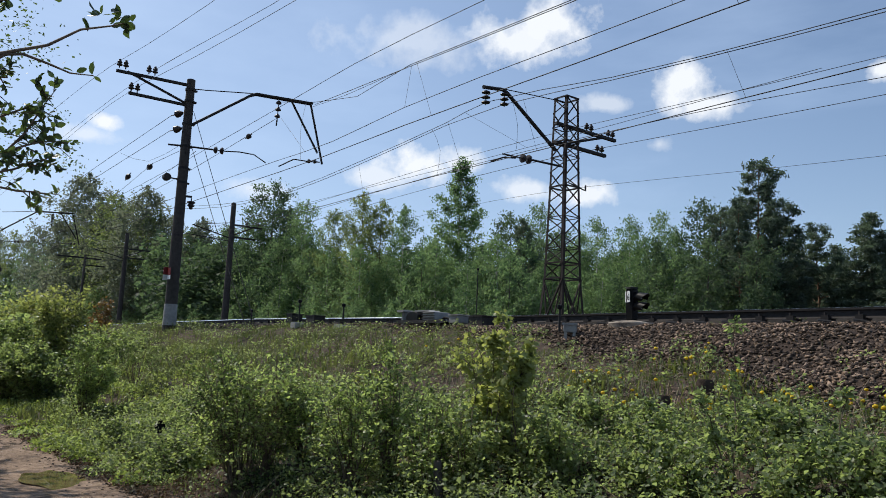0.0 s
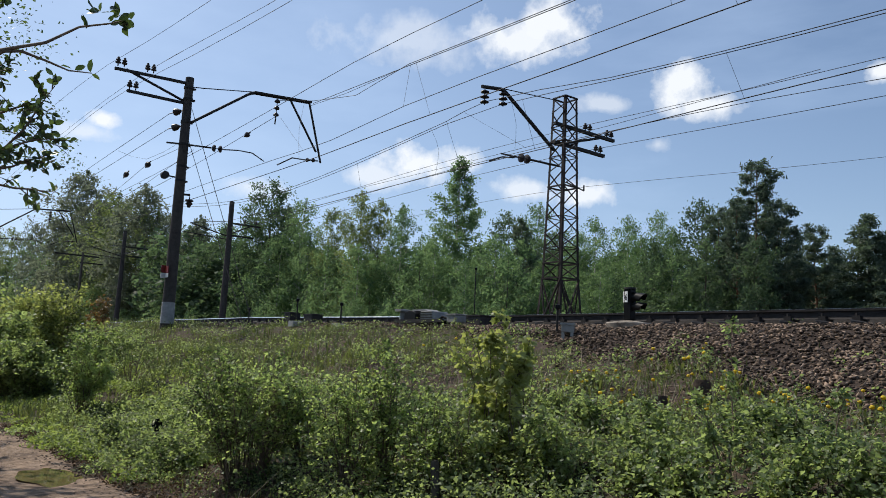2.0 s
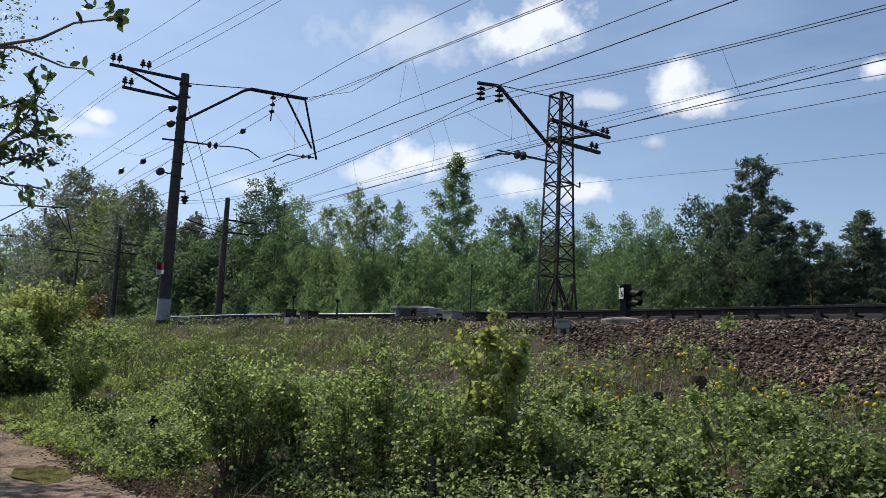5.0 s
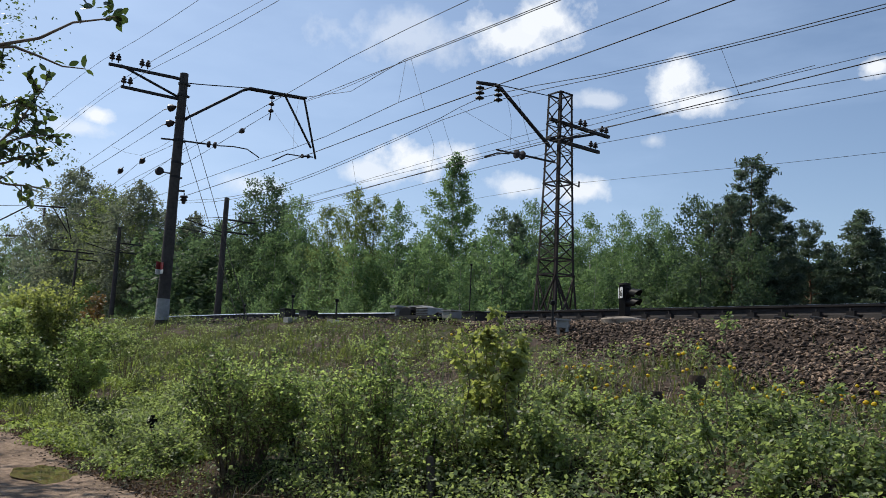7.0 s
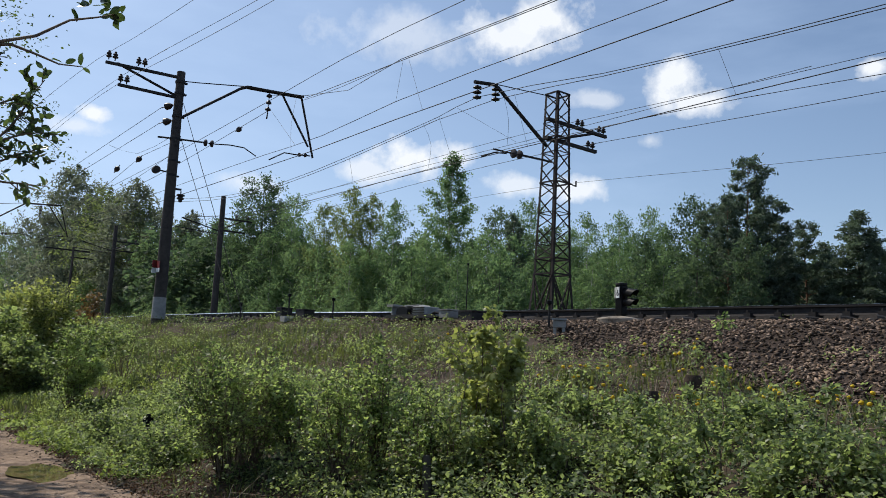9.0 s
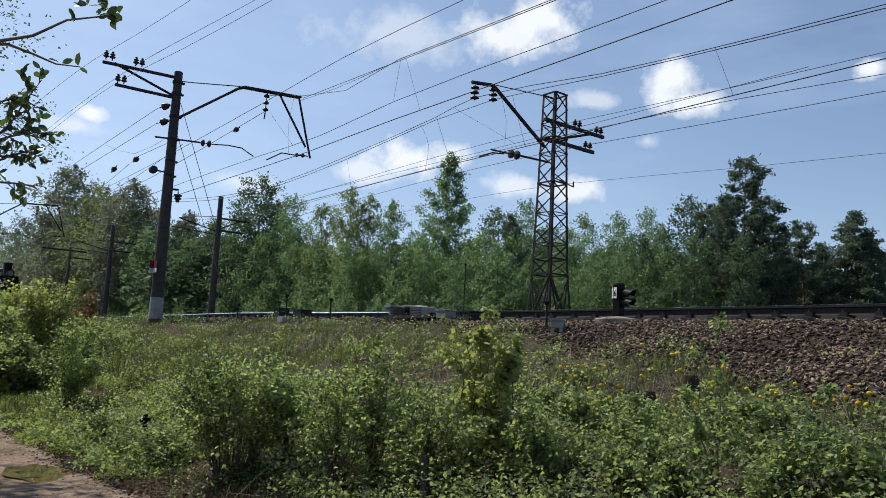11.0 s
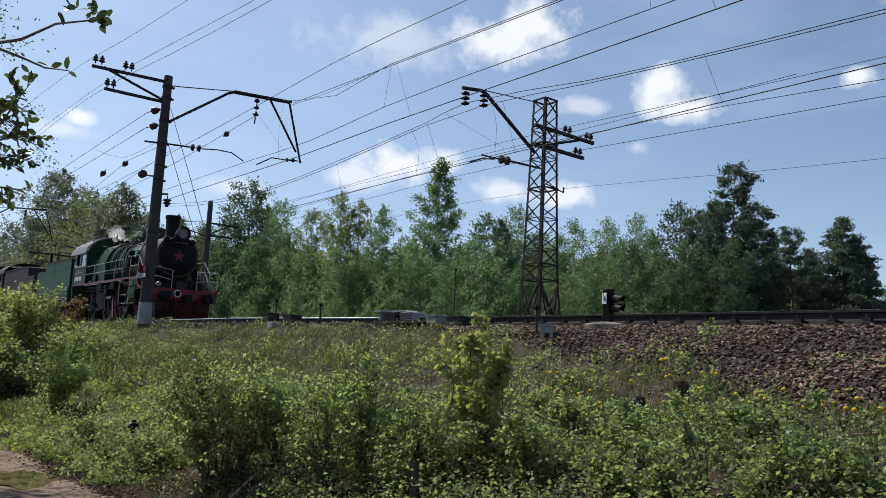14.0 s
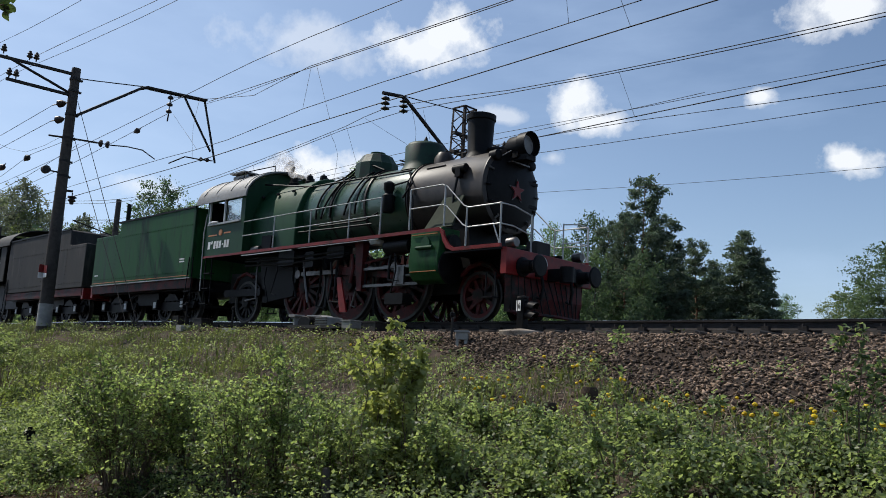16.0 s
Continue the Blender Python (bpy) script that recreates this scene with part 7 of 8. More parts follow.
    for s in (-1, 1):
        rod = Build().box(-1.9, 1.9, -0.03, 0.03, -0.055, 0.055)
        for x in (-1.9, 0, 1.9):
            rod.lathe([(-0.05, 0.115), (0.05, 0.115)], (x, 0, 0), "y", 16)
        rod = part("coupling_rod", rod, M["bright_steel"], L, "polished coupling rod")
        rod.location = (-3.3, s * 0.95, 0.925)
        main = Build().prism([(-0.1, -0.09), (0.1, -0.10), (2.3, -0.06), (2.45, -0.07), (2.45, 0.07), (2.3, 0.06), (0.1, 0.10), (-0.1, 0.09)], -0.03, 0.03)
        main.lathe([(-0.05, 0.13), (0.05, 0.13)], (0, 0, 0), "y", 16)
        main = part("connecting_rod", main, M["dark_red"], L, "red connecting rod")
        main.location = (-3.3, s * 1.08, 0.925)
        head = Build().box(-0.16, 0.16, -0.08, 0.08, -0.2, 0.2).tube([(0.1, 0, 0), (1.2, 0, 0)], 0.04, 10)
        head = part("crosshead", head, M["bright_steel"], L)
        head.location = (-0.95, s * 1.2, 1.0)
        RODS.append((s, rod, main, head))
    return L


loco = make_locomotive()


def bogie(owner, x, off, paint):
    for s in (-1, 1):
        f = [(-1.45, 0.62), (1.45, 0.62), (1.35, 0.42), (0.45, 0.34), (-0.45, 0.34), (-1.35, 0.42)]
        part("bogie_frame", Build().prism([(x - off + u, w) for u, w in f], s * 1.02 - 0.04, s * 1.02 + 0.04), paint, owner, smooth=False)
        for d in (-0.9, 0.9):
            part("axle_box", Build().chamfer(x - off + d - 0.14, x - off + d + 0.14, s * 1.12 - 0.09, s * 1.12 + 0.09, 0.38, 0.70), paint, owner)
            part("axle_box_lid", Build().box(x - off + d - 0.07, x - off + d + 0.09, s * 1.215 - 0.012, s * 1.215 + 0.012, 0.42, 0.62), M["rail_white"], owner, "pale axle-box lid")
        part("leaf_spring", Build().prism([(x - off - 0.5, 0.66), (x - off + 0.5, 0.66), (x - off + 0.2, 0.86), (x - off - 0.2, 0.86)], s * 1.05 - 0.06, s * 1.05 + 0.06), M["black"], owner)
    for d in (-0.9, 0.9):
        wheelset(owner, x - off + d, 0.525, 10, M["black"])


def make_tender(name, label, back, front, high_side, step, z_low, z_high, paint, frame_paint, lining, bogies):
    """Riveted tank with a raised coal bunker at one end; back and front along x."""
    off = (back + front) / 2
    m = START @ pose(off, 0, 0)
    Tn = thing(name, m, label, "tender")
    TRAIN.append((Tn, off))
    b0, b1 = back - off, front - off
    st = step - off
    ext = [(b0, 1.28), (b1, 1.28)]
    if high_side > 0:
        ext += [(b1, z_high), (st + 0.12, z_high), (st + 0.03, z_high - 0.06), (st, z_low + 0.08), (st - 0.1, z_low), (b0, z_low)]
    else:
        ext += [(b1, z_low), (st + 0.1, z_low), (st, z_low + 0.08), (st - 0.03, z_high - 0.06), (st - 0.12, z_high), (b0, z_high)]
    part("tank", Build().prism(ext, -1.5, 1.5), paint, Tn, bevel=0.025)
    lo, hi = (st + 0.1, b1) if high_side > 0 else (b0, st - 0.1)
    for y in (-1.5, 1.5):
        part("bunker_rim", Build().box(lo, hi, y - 0.03, y + 0.03, z_high - 0.02, z_high + 0.03), frame_paint if frame_paint is M["black"] else paint, Tn)
    coal = Build()
    rng = random.Random(3)
    for i in range(60):
        x, y = rng.uniform(lo + 0.5, hi - 0.5), rng.uniform(-1.1, 1.1)
        s = rng.uniform(0.12, 0.25)
        coal.lathe([(-s * 0.6, 0.0), (-s * 0.3, s * 0.8), (s * 0.2, s), (s * 0.6, 0.0)], (x, y, z_high + 0.02), "z", 6)
    tagged(part("coal", coal, M["black"], Tn, "heap of black coal", smooth=False), kind="stuff")
    part("tank_hatch", Build().lathe([(z_low - 0.02, 0.3), (z_low + 0.10, 0.3), (z_low + 0.12, 0.0)], ((b0 + st) / 2 if high_side > 0 else (st + b1) / 2, 0.3, 0), "z", 16), M["black"], Tn)
    for s in (-1, 1):
        if lining:
            part("lining", Build().box(b0 + 0.05, b1 - 0.05, s * 1.503 - 0.004, s * 1.503 + 0.004, 1.345, 1.365), M["orange"], Tn, "orange lining")
            part("foot_edge", Build().box(b0, b1, s * 1.51 - 0.02, s * 1.51 + 0.02, 1.26, 1.285), M["rail_white"], Tn)
            part("small_mark", Build().box(b1 - 0.75, b1 - 0.45, s * 1.504 - 0.003, s * 1.504 + 0.003, 1.86, 1.90).box(b1 - 0.75, b1 - 0.45, s * 1.504 - 0.003, s * 1.504 + 0.003, 1.78, 1.82), M["white"], Tn)
            part("small_mark", Build().box(b0 + 0.2, b0 + 0.5, s * 1.504 - 0.003, s * 1.504 + 0.003, 1.62, 1.66), M["white"], Tn)
        part("frame_side", Build().box(b0, b1, s * 1.42 - 0.03, s * 1.42 + 0.03, 0.98, 1.26), M["dark_red"], Tn, "red frame strip below the tank")
        rv = Build()
        x = b0 + 0.1
        while x < b1:
            rv.box(x - 0.012, x + 0.012, s * 1.505 - 0.008, s * 1.505 + 0.008, 1.46, 1.484).box(x - 0.012, x + 0.012, s * 1.505 - 0.008, s * 1.505 + 0.008, z_low - 0.14, z_low - 0.116)
            x += 0.16
        for q in np.linspace(b0 + 1.8, b1 - 1.8, 3):
            z = 1.5
            while z < z_low - 0.15:
                rv.box(q - 0.012, q + 0.012, s * 1.505 - 0.008, s * 1.505 + 0.008, z, z + 0.024)
                z += 0.16
        tagged(part("rivet_rows", rv, paint, Tn, smooth=False), kind="stuff")
    part("under_frame", Build().box(b0 + 0.1, b1 - 0.1, -1.2, 1.2, 0.95, 1.27).box(b0 + 2.9, b1 - 2.9, -1.0, 1.0, 0.55, 0.95), M["black"], Tn)
    for y in (-0.95, 0.95):
        end = b0 if high_side > 0 else b1
        d = -1 if high_side > 0 else 1
        part("buffer", Build().lathe([(end, 0.2), (end + d * 0.05, 0.14), (end + d * 0.28, 0.1), (end + d * 0.29, 0.22), (end + d * 0.34, 0.0)], (0, y, 1.06), "x", 16), M["black"], Tn)
    end = b0 if high_side > 0 else b1
    part("end_beam", Build().box(end - 0.08, end + 0.08, -1.45, 1.45, 0.85, 1.26), M["red"], Tn, "red end beam")
    for s in (-1, 1):
        q = b1 - 0.1 if high_side > 0 else b0 + 0.1
        part("step_ladder", Build().tube([(q - 0.15, s * 1.5, 0.45), (q + 0.02, s * 1.53, 1.9)], 0.018, 6).tube([(q + 0.22, s * 1.5, 0.45), (q + 0.25, s * 1.53, 1.9)], 0.018, 6).box(q - 0.15, q + 0.24, s * 1.5 - 0.1, s * 1.5 + 0.1, 0.45, 0.47).box(q - 0.1, q + 0.24, s * 1.5 - 0.08, s * 1.5 + 0.08, 0.85, 0.87), M["black"], Tn)
    if lining:
        part("rear_pipe", Build().tube([(st + 0.08, -1.3, 3.4), (st + 0.08, -1.3, 4.15)], 0.075, 10), M["black"], Tn, "upright black pipe on the tender")
    for x in bogies:
        bogie(Tn, x, off, M["black"])
    return Tn


tender = make_tender("tender", "bright green locomotive tender with orange lining", -17.45, -10.15, 1, -15.5, 3.05, 3.46, M["green_tender"], M["black"], True, (-15.95, -11.95))
tender_black = make_tender("tender", "faded black tender coupled behind the green one", -27.0, -18.35, -1, -19.95, 2.96, 3.62, M["grey_black"], M["black"], False, (-25.2, -20.4))


def make_second_locomotive():
    off = -31.0
    L = thing("steam_locomotive", START @ pose(off, 0, 0), "sooty black steam locomotive running backwards", "locomotive")
    TRAIN.append((L, off))
    o = lambda x: x - off
    for s in (-1, 1):
        e = s * 1.5
        y0, y1 = sorted((e, s * 1.46))
        part("cab_side", Build().box(o(-29.4), o(-27.5), y0, y1, 1.9, 2.75).box(o(-29.4), o(-29.0), y0, y1, 2.75, 3.5).box(o(-28.2), o(-27.5), y0, y1, 2.75, 3.5), M["grey_black"], L, smooth=False)
        part("window_frame", Build().box(o(-29.02), o(-28.18), e - 0.02, e + 0.02, 2.72, 2.78).box(o(-28.62), o(-28.56), e - 0.02, e + 0.02, 2.75, 3.5), M["white"], L)
        part("running_board", Build().box(o(-38.0), o(-29.4), min(e, s * 0.95), max(e, s * 0.95), 1.84, 1.92), M["grey_black"], L)
        part("handrail", Build().tube([(o(-38), e, 2.7), (o(-29.5), e, 2.7)], 0.02, 6), M["rail_white"], L)
    arc = [(math.cos(a) * 1.6, 3.50 + math.sin(a) * 0.9) for a in np.linspace(0.0, math.pi, 21)]
    part("cab_roof", Build().prism(arc + [(u * 0.97, 3.5 + (w - 3.5) * 0.95) for u, w in arc[::-1]], o(-29.8), o(-26.9), "x"), M["grey_black"], L)
    part("cab_front", Build().box(o(-29.45), o(-29.4), -1.46, 1.46, 1.9, 4.2), M["black"], L)
    part("boiler_barrel", Build().lathe([(o(-40.0), 0.95), (o(-29.4), 0.98)], (0, 0, 2.93), seg=40), M["grey_black"], L)
    part("steam_dome", Build().lathe([(3.7, 0.55), (4.3, 0.5), (4.5, 0.3), (4.52, 0.0)], (o(-33.5), 0, 0), "z", 24), M["black"], L)
    part("turret", Build().box(o(-30.6), o(-29.7), -0.5, 0.5, 3.85, 4.2), M["black"], L)
    part("main_frame", Build().box(o(-39.5), o(-27.2), -0.9, 0.9, 0.7, 1.84), M["black"], L)
    part("chimney", Build().lathe([(3.75, 0.35), (4.8, 0.32)], (o(-38.8), 0, 0), "z", 24), M["black"], L)
    part("front_beam", Build().box(o(-40.6), o(-40.4), -1.45, 1.45, 0.85, 1.4), M["red"], L)
    for x in (-37.5, -35.6, -33.7):
        wheelset(L, o(x), 0.925, 14, M["black"], crank=0.35)
    wheelset(L, o(-29.0), 0.6, 12, M["black"])
    wheelset(L, o(-39.6), 0.525, 10, M["black"])


make_second_locomotive()


# ---- lineside things ----
def marker_signal():
    """A dwarf signal on a round concrete foot: dark mast with a white number plate and two hooded lamps."""
    z = float(ground_z(-9.25, 11.45)) + 0.065
    t = thing("dwarf_signal", pose(-9.25, 11.45, z) @ Matrix.Scale(0.93, 4), "dwarf railway signal with two hooded lamps on a concrete foot", "signal")
    part("concrete_foot", Build().lathe([(-0.12, 0.42), (0.0, 0.45), (0.022, 0.44), (0.062, 0.18), (0.085, 0.0)], axis="z", seg=28), M["pale_concrete"], t, "pale round concrete foot")
    part("post", Build().chamfer(-0.082, 0.082, -0.082, 0.082, 0.08, 0.68, 0.02), M["black"], t, bevel=0.01)
    part("post_cap", Build().lathe([(0.68, 0.115), (0.71, 0.11), (0.73, 0.0)], axis="z", seg=16), M["grey_black"], t)
    face = pose(0, 0, 0, 0, 0, -22)
    b = Build().box(-0.085, 0.085, -0.098, -0.090, 0.42, 0.63)
    pl = part("number_plate", b, M["white"], t, "white enamel plate")
    pl.matrix_basis = face
    digit = bpy.data.curves.new("digit", "FONT")
    digit.body, digit.size, digit.extrude, digit.align_x = "6", 0.17, 0.002, "CENTER"
    tmp = bpy.data.objects.new("digit", digit)
    me = bpy.data.meshes.new_from_object(tmp)
    bpy.data.objects.remove(tmp)
    me.materials.clear()
    me.materials.append(M["black"])
    d = part("digit", me, None, t)
    d.matrix_basis = face @ pose(0.035, -0.102, 0.46, 90, 0, 0)
    for i, zz in enumerate((0.52, 0.34)):
        lamp = part("lamp_head", Build().lathe([(-0.09, 0.05), (-0.07, 0.072), (0.05, 0.078), (0.06, 0.065)], (0.16, 0, zz), "x", 18), M["black"], t)
        part("lens", Build().lathe([(0.05, 0.064), (0.068, 0.04), (0.072, 0.0)], (0.16, 0, zz), "x", 16), M["glass"], lamp, "dark unlit signal lens")
        hood = Build()
        n = 9
        v = []
        for x, dz in ((0.19, 0.0), (0.40, 0.03)):
            for rr in (0.082, 0.089):
                for k in range(n):
                    a = math.pi * (-0.1 + 1.2 * k / (n - 1))
                    v.append((x - (0.10 * (1 - math.sin(max(0, a))) if x > 0.3 else 0), math.cos(a) * rr, zz + math.sin(a) * rr - dz))
        f = []
        for k in range(n - 1):
            f += [(k, k + 1, 2 * n + k + 1, 2 * n + k), (n + k, 3 * n + k, 3 * n + k + 1, n + k + 1), (2 * n + k, 2 * n + k + 1, 3 * n + k + 1, 3 * n + k)]
        part("hood", hood.add(v, f), M["black"], lamp, "black lamp hood")
    part("lamp_bracket", Build().box(0.06, 0.13, -0.03, 0.03, 0.26, 0.62), M["black"], t)


marker_signal()


def junction_box(x, y):
    z = float(ground_z(x, y))
    t = thing("junction_box", pose(x, y, z, 0, 0, 40) @ Matrix.Scale(0.85, 4), "small grey steel junction box on legs", "junction box")
    part("housing", Build().chamfer(-0.13, 0.13, -0.13, 0.13, 0.12, 0.27, 0.02), M["grey_box"], t, bevel=0.01)
    part("lid", Build().chamfer(-0.155, 0.155, -0.155, 0.155, 0.27, 0.31, 0.01), M["whitewash"], t)
    for a, b in ((-0.09, -0.09), (0.09, -0.09), (0.09, 0.09), (-0.09, 0.09)):
        part("leg", Build().box(a - 0.03, a + 0.03, b - 0.03, b + 0.03, -0.1, 0.13), M["grey_box"], t)


junction_box(-9.75, 10.4)


def point_machine():
    x, y = -15.3, 11.45
    z = float(ground_z(x, y)) + 0.07
    t = thing("point_machine", pose(x, y, z), "low grey point machine with cable covers beside the rail", "point machine")
    part("base_frame", Build().box(-0.95, 0.95, -0.28, -0.22, 0.0, 0.08).box(-0.95, 0.95, 0.22, 0.28, 0.0, 0.08), M["steel"], t)
    part("motor_housing", Build().prism([(-0.62, 0.02), (-0.14, 0.02), (-0.14, 0.20), (-0.20, 0.26), (-0.30, 0.29), (-0.46, 0.29), (-0.56, 0.26), (-0.62, 0.18)], -0.22, 0.22), M["black"], t, "dark rounded motor housing", bevel=0.015)
    part("lid", Build().prism([(-0.44, 0.292), (0.10, 0.292), (0.16, 0.26), (0.16, 0.285), (0.10, 0.325), (-0.44, 0.325)], -0.1, 0.24), M["whitewash"], t, "pale sunlit lid")
    cover = part("gear_cover", Build().chamfer(0.08, 0.52, -0.24, 0.24, 0.06, 0.27, 0.02), M["whitewash"], t, "grey gear cover", bevel=0.01)
    for zz in (0.12, 0.18, 0.24):
        part("rib", Build().box(0.06, 0.54, -0.26, -0.235, zz - 0.010, zz + 0.010), M["steel"], cover)
    part("throw_rod", Build().tube([(0.3, 0.2, 0.1), (0.3, 1.0, 0.05)], 0.02, 6), M["rail_side"], t)
    part("conduit", Build().tube([(0.5, 0.0, 0.08), (0.7, -0.05, 0.14), (0.95, 0.0, 0.08)], 0.03, 8), M["black"], t)
    part("cable_post", Build().tube([(-0.85, -0.1, -0.05), (-0.85, -0.1, 0.28)], 0.07, 10), M["whitewash"], t)
    part("post_cap", Build().chamfer(-0.99, -0.71, -0.24, 0.04, 0.28, 0.335, 0.012), M["whitewash"], t)
    part("cable_box", Build().chamfer(0.98, 1.30, -0.16, 0.16, 0.0, 0.17, 0.02), M["grey_box"], t, "small grey box", bevel=0.01)
    part("box_lid", Build().chamfer(0.96, 1.32, -0.18, 0.18, 0.17, 0.2, 0.01), M["whitewash"], t)


point_machine()


def lineside_post(x, y, h, foot=True):
    z = float(ground_z(x, y))
    t = thing("lineside_post", pose(x, y, z), "thin dark marker post in a pale concrete foot", "post", "marker posts beside the track")
    part("rod", Build().tube([(0, 0, -0.1), (0, 0, h)], 0.022, 8), M["steel"], t)
    part("head", Build().lathe([(h - 0.08, 0.02), (h - 0.06, 0.05), (h, 0.05), (h + 0.02, 0.0)], axis="z", seg=10), M["black"], t)
    if foot:
        part("foot", Build().chamfer(-0.22, 0.06, -0.14, 0.14, -0.05, 0.13, 0.03), M["whitewash"], t)


lineside_post(-20.3, 10.65, 0.75)
lineside_post(-17.9, 10.65, 0.66)
lineside_post(-24.0, 10.9, 0.62, False)
lineside_post(-10.2, 10.6, 0.55, False)
lineside_post(-23.9, 20.2, 3.0, False)
for x, y, w, h in ((-20.9, 11.5, 0.5, 0.26), (-22.3, 11.55, 0.35, 0.34), (-13.4, 11.5, 0.42, 0.22)):
    bx = thing("cable_box", pose(x, y, float(ground_z(x, y)) + 0.03), "low dark cable box on the ballast shoulder", "cable box", "boxes beside the track")
    part("body", Build().chamfer(-w / 2, w / 2, -0.18, 0.18, -0.03, h, 0.02), M["steel"], bx, bevel=0.01)
    part("lid", Build().chamfer(-w / 2 - 0.02, w / 2 + 0.02, -0.2, 0.2, h, h + 0.03, 0.008), M["steel"], bx)

# the old sleeper lying in the herbs, a rotten stump, a dark cross-shaped marker
log = thing("old_sleeper", pose(-2.2, 6.72, float(ground_z(-2.2, 6.72)) + 0.03, 4, -3, 30), "rotting dark timber lying in the weeds", "timber")
part("beam", Build().chamfer(-0.5, 0.6, -0.1, 0.1, -0.09, 0.09, 0.03), M["sleeper"], log, bevel=0.015)
for x, y, r in ((-5.35, 7.9, 0.10), (-5.5, 7.35, 0.08)):
    st = thing("stump", pose(x, y, float(ground_z(x, y))), "small dark rotten stump on the bank", "stump")
    part("wood", Build().lathe([(-0.1, r * 1.3), (0.05, r * 1.05), (0.2, r), (0.24, r * 0.8), (0.18, 0.0)], axis="z", seg=9), M["soil"], st)
cr = thing("trail_marker", pose(-11.28, 3.9, float(ground_z(-11.28, 3.9)) + 0.10, 0, 0, -70) @ Matrix.Scale(0.62, 4), "small black cross-shaped marker on a stick", "marker")
part("stick", Build().tube([(0, 0, -0.1), (0, 0, 0.5)], 0.015, 6), M["twig"], cr)
part("cross", Build().prism([(-0.05, 0.42), (0.05, 0.42), (0.05, 0.52), (0.13, 0.52), (0.13, 0.62), (0.05, 0.62), (0.05, 0.70), (-0.05, 0.70), (-0.05, 0.62), (-0.13, 0.62), (-0.13, 0.52), (-0.05, 0.52)], -0.012, 0.012), M["black"], cr, smooth=False)


stake = thing("stake", pose(-6.1, 4.78, float(ground_z(-6.1, 4.78)), 3, -2, 20), "weathered dark wooden stake standing in the weeds", "stake")
part("wood", Build().lathe([(-0.15, 0.045), (0.2, 0.043), (0.40, 0.040), (0.42, 0.03), (0.43, 0.0)], axis="z", seg=9), M["bark"], stake)


# ---- overhanging tree beside the eye, and roadside trees added out of view to shade the path ----
def near_tree():
    """Trunk beside the path; twigs reach over it, each with leaves set along it, larger ones in bunches at the tips."""
    rng = np.random.default_rng(31)
    o = np.array([-3.8, -0.45, 0.0])
    t = thing("roadside_tree", pose(*o), "young roadside tree with glossy green leaves on thin twigs", "tree", "roadside trees")
    trunk = np.array([(0, 0, 0), (0.02, 0.0, 1.2), (0.0, -0.02, 2.4), (-0.05, -0.05, 3.6), (-0.05, -0.1, 4.6)])
    # height at the trunk, then twig: points, side shoots, leaves on each, leaf length
    twigs = ((2.0, ((-3.43, 0.38, 2.675), (-3.40, 0.59, 2.77), (-3.378, 0.70, 2.862), (-3.352, 0.815, 2.905), (-3.34, 0.855, 2.925)), 0, 0, 0.062),
             (2.0, ((-3.42, 0.45, 2.70), (-3.412, 0.51, 2.715), (-3.397, 0.60, 2.696), (-3.382, 0.68, 2.674), (-3.365, 0.765, 2.681)), 0, 0, 0.055),
             (1.7, ((-3.42, 0.44, 2.27), (-3.415, 0.49, 2.316), (-3.406, 0.55, 2.405), (-3.398, 0.598, 2.517), (-3.39, 0.638, 2.60)), 10, 8, 0.036),
             (1.6, ((-3.425, 0.40, 2.23), (-3.409, 0.528, 2.34), (-3.397, 0.60, 2.376), (-3.385, 0.655, 2.387)), 10, 8, 0.036),
             (1.8, ((-3.43, 0.38, 2.40), (-3.414, 0.495, 2.474), (-3.406, 0.55, 2.508), (-3.40, 0.585, 2.52)), 10, 8, 0.034),
             (1.5, ((-3.43, 0.38, 2.19), (-3.407, 0.545, 2.173), (-3.397, 0.60, 2.177), (-3.387, 0.645, 2.173)), 5, 7, 0.038),
             (1.6, ((-3.43, 0.38, 2.20), (-3.409, 0.527, 2.255), (-3.401, 0.58, 2.291), (-3.392, 0.635, 2.31)), 10, 8, 0.036),
             (2.1, ((-3.44, 0.30, 2.75), (-3.43, 0.40, 2.90), (-3.42, 0.47, 2.96)), 8, 8, 0.036), (1.9, ((-3.44, 0.30, 2.55), (-3.43, 0.40, 2.60), (-3.42, 0.47, 2.61)), 8, 8, 0.034))
    bars, leaf_at, leaf_to, leaf_len = [(trunk, 0.05, 0.012)], [], [], []
    for z, pts, shoots, each, length in twigs:
        p = np.array(pts)
        foot = np.array([[-3.8, -0.45, z], [-3.6, 0.05, z * 0.5 + p[0, 2] * 0.5]])
        bars.append((np.concatenate([foot, p]) - o, 0.011 if each == 0 else 0.008, 0.0022))
        run_u = np.linspace(0, 1, len(p))
        for i in range(shoots):
            a = 0.1 + 0.88 * (i + rng.random()) / shoots
            c = np.array([np.interp(a, run_u, p[:, k]) for k in range(3)])
            d = unit((p[-1] - p[0]) / np.linalg.norm(p[-1] - p[0]) * 0.7 + rng.normal(0, 0.55, 3)) * rng.uniform(0.04, 0.10)
            bars.append((np.stack([c, c + d * 0.5, c + d]) - o, 0.0025, 0.0012))
            for j in range(each):
                leaf_at.append(c + d * (0.25 + 0.75 * j / (each - 1)))
                leaf_to.append(unit(d) * 0.6 + rng.normal(0, 0.55, 3))
                leaf_len.append(length)
    # the bunch at the end of the long twig, and a few single leaves under it
    tip = np.array((-3.352, 0.82, 2.92))
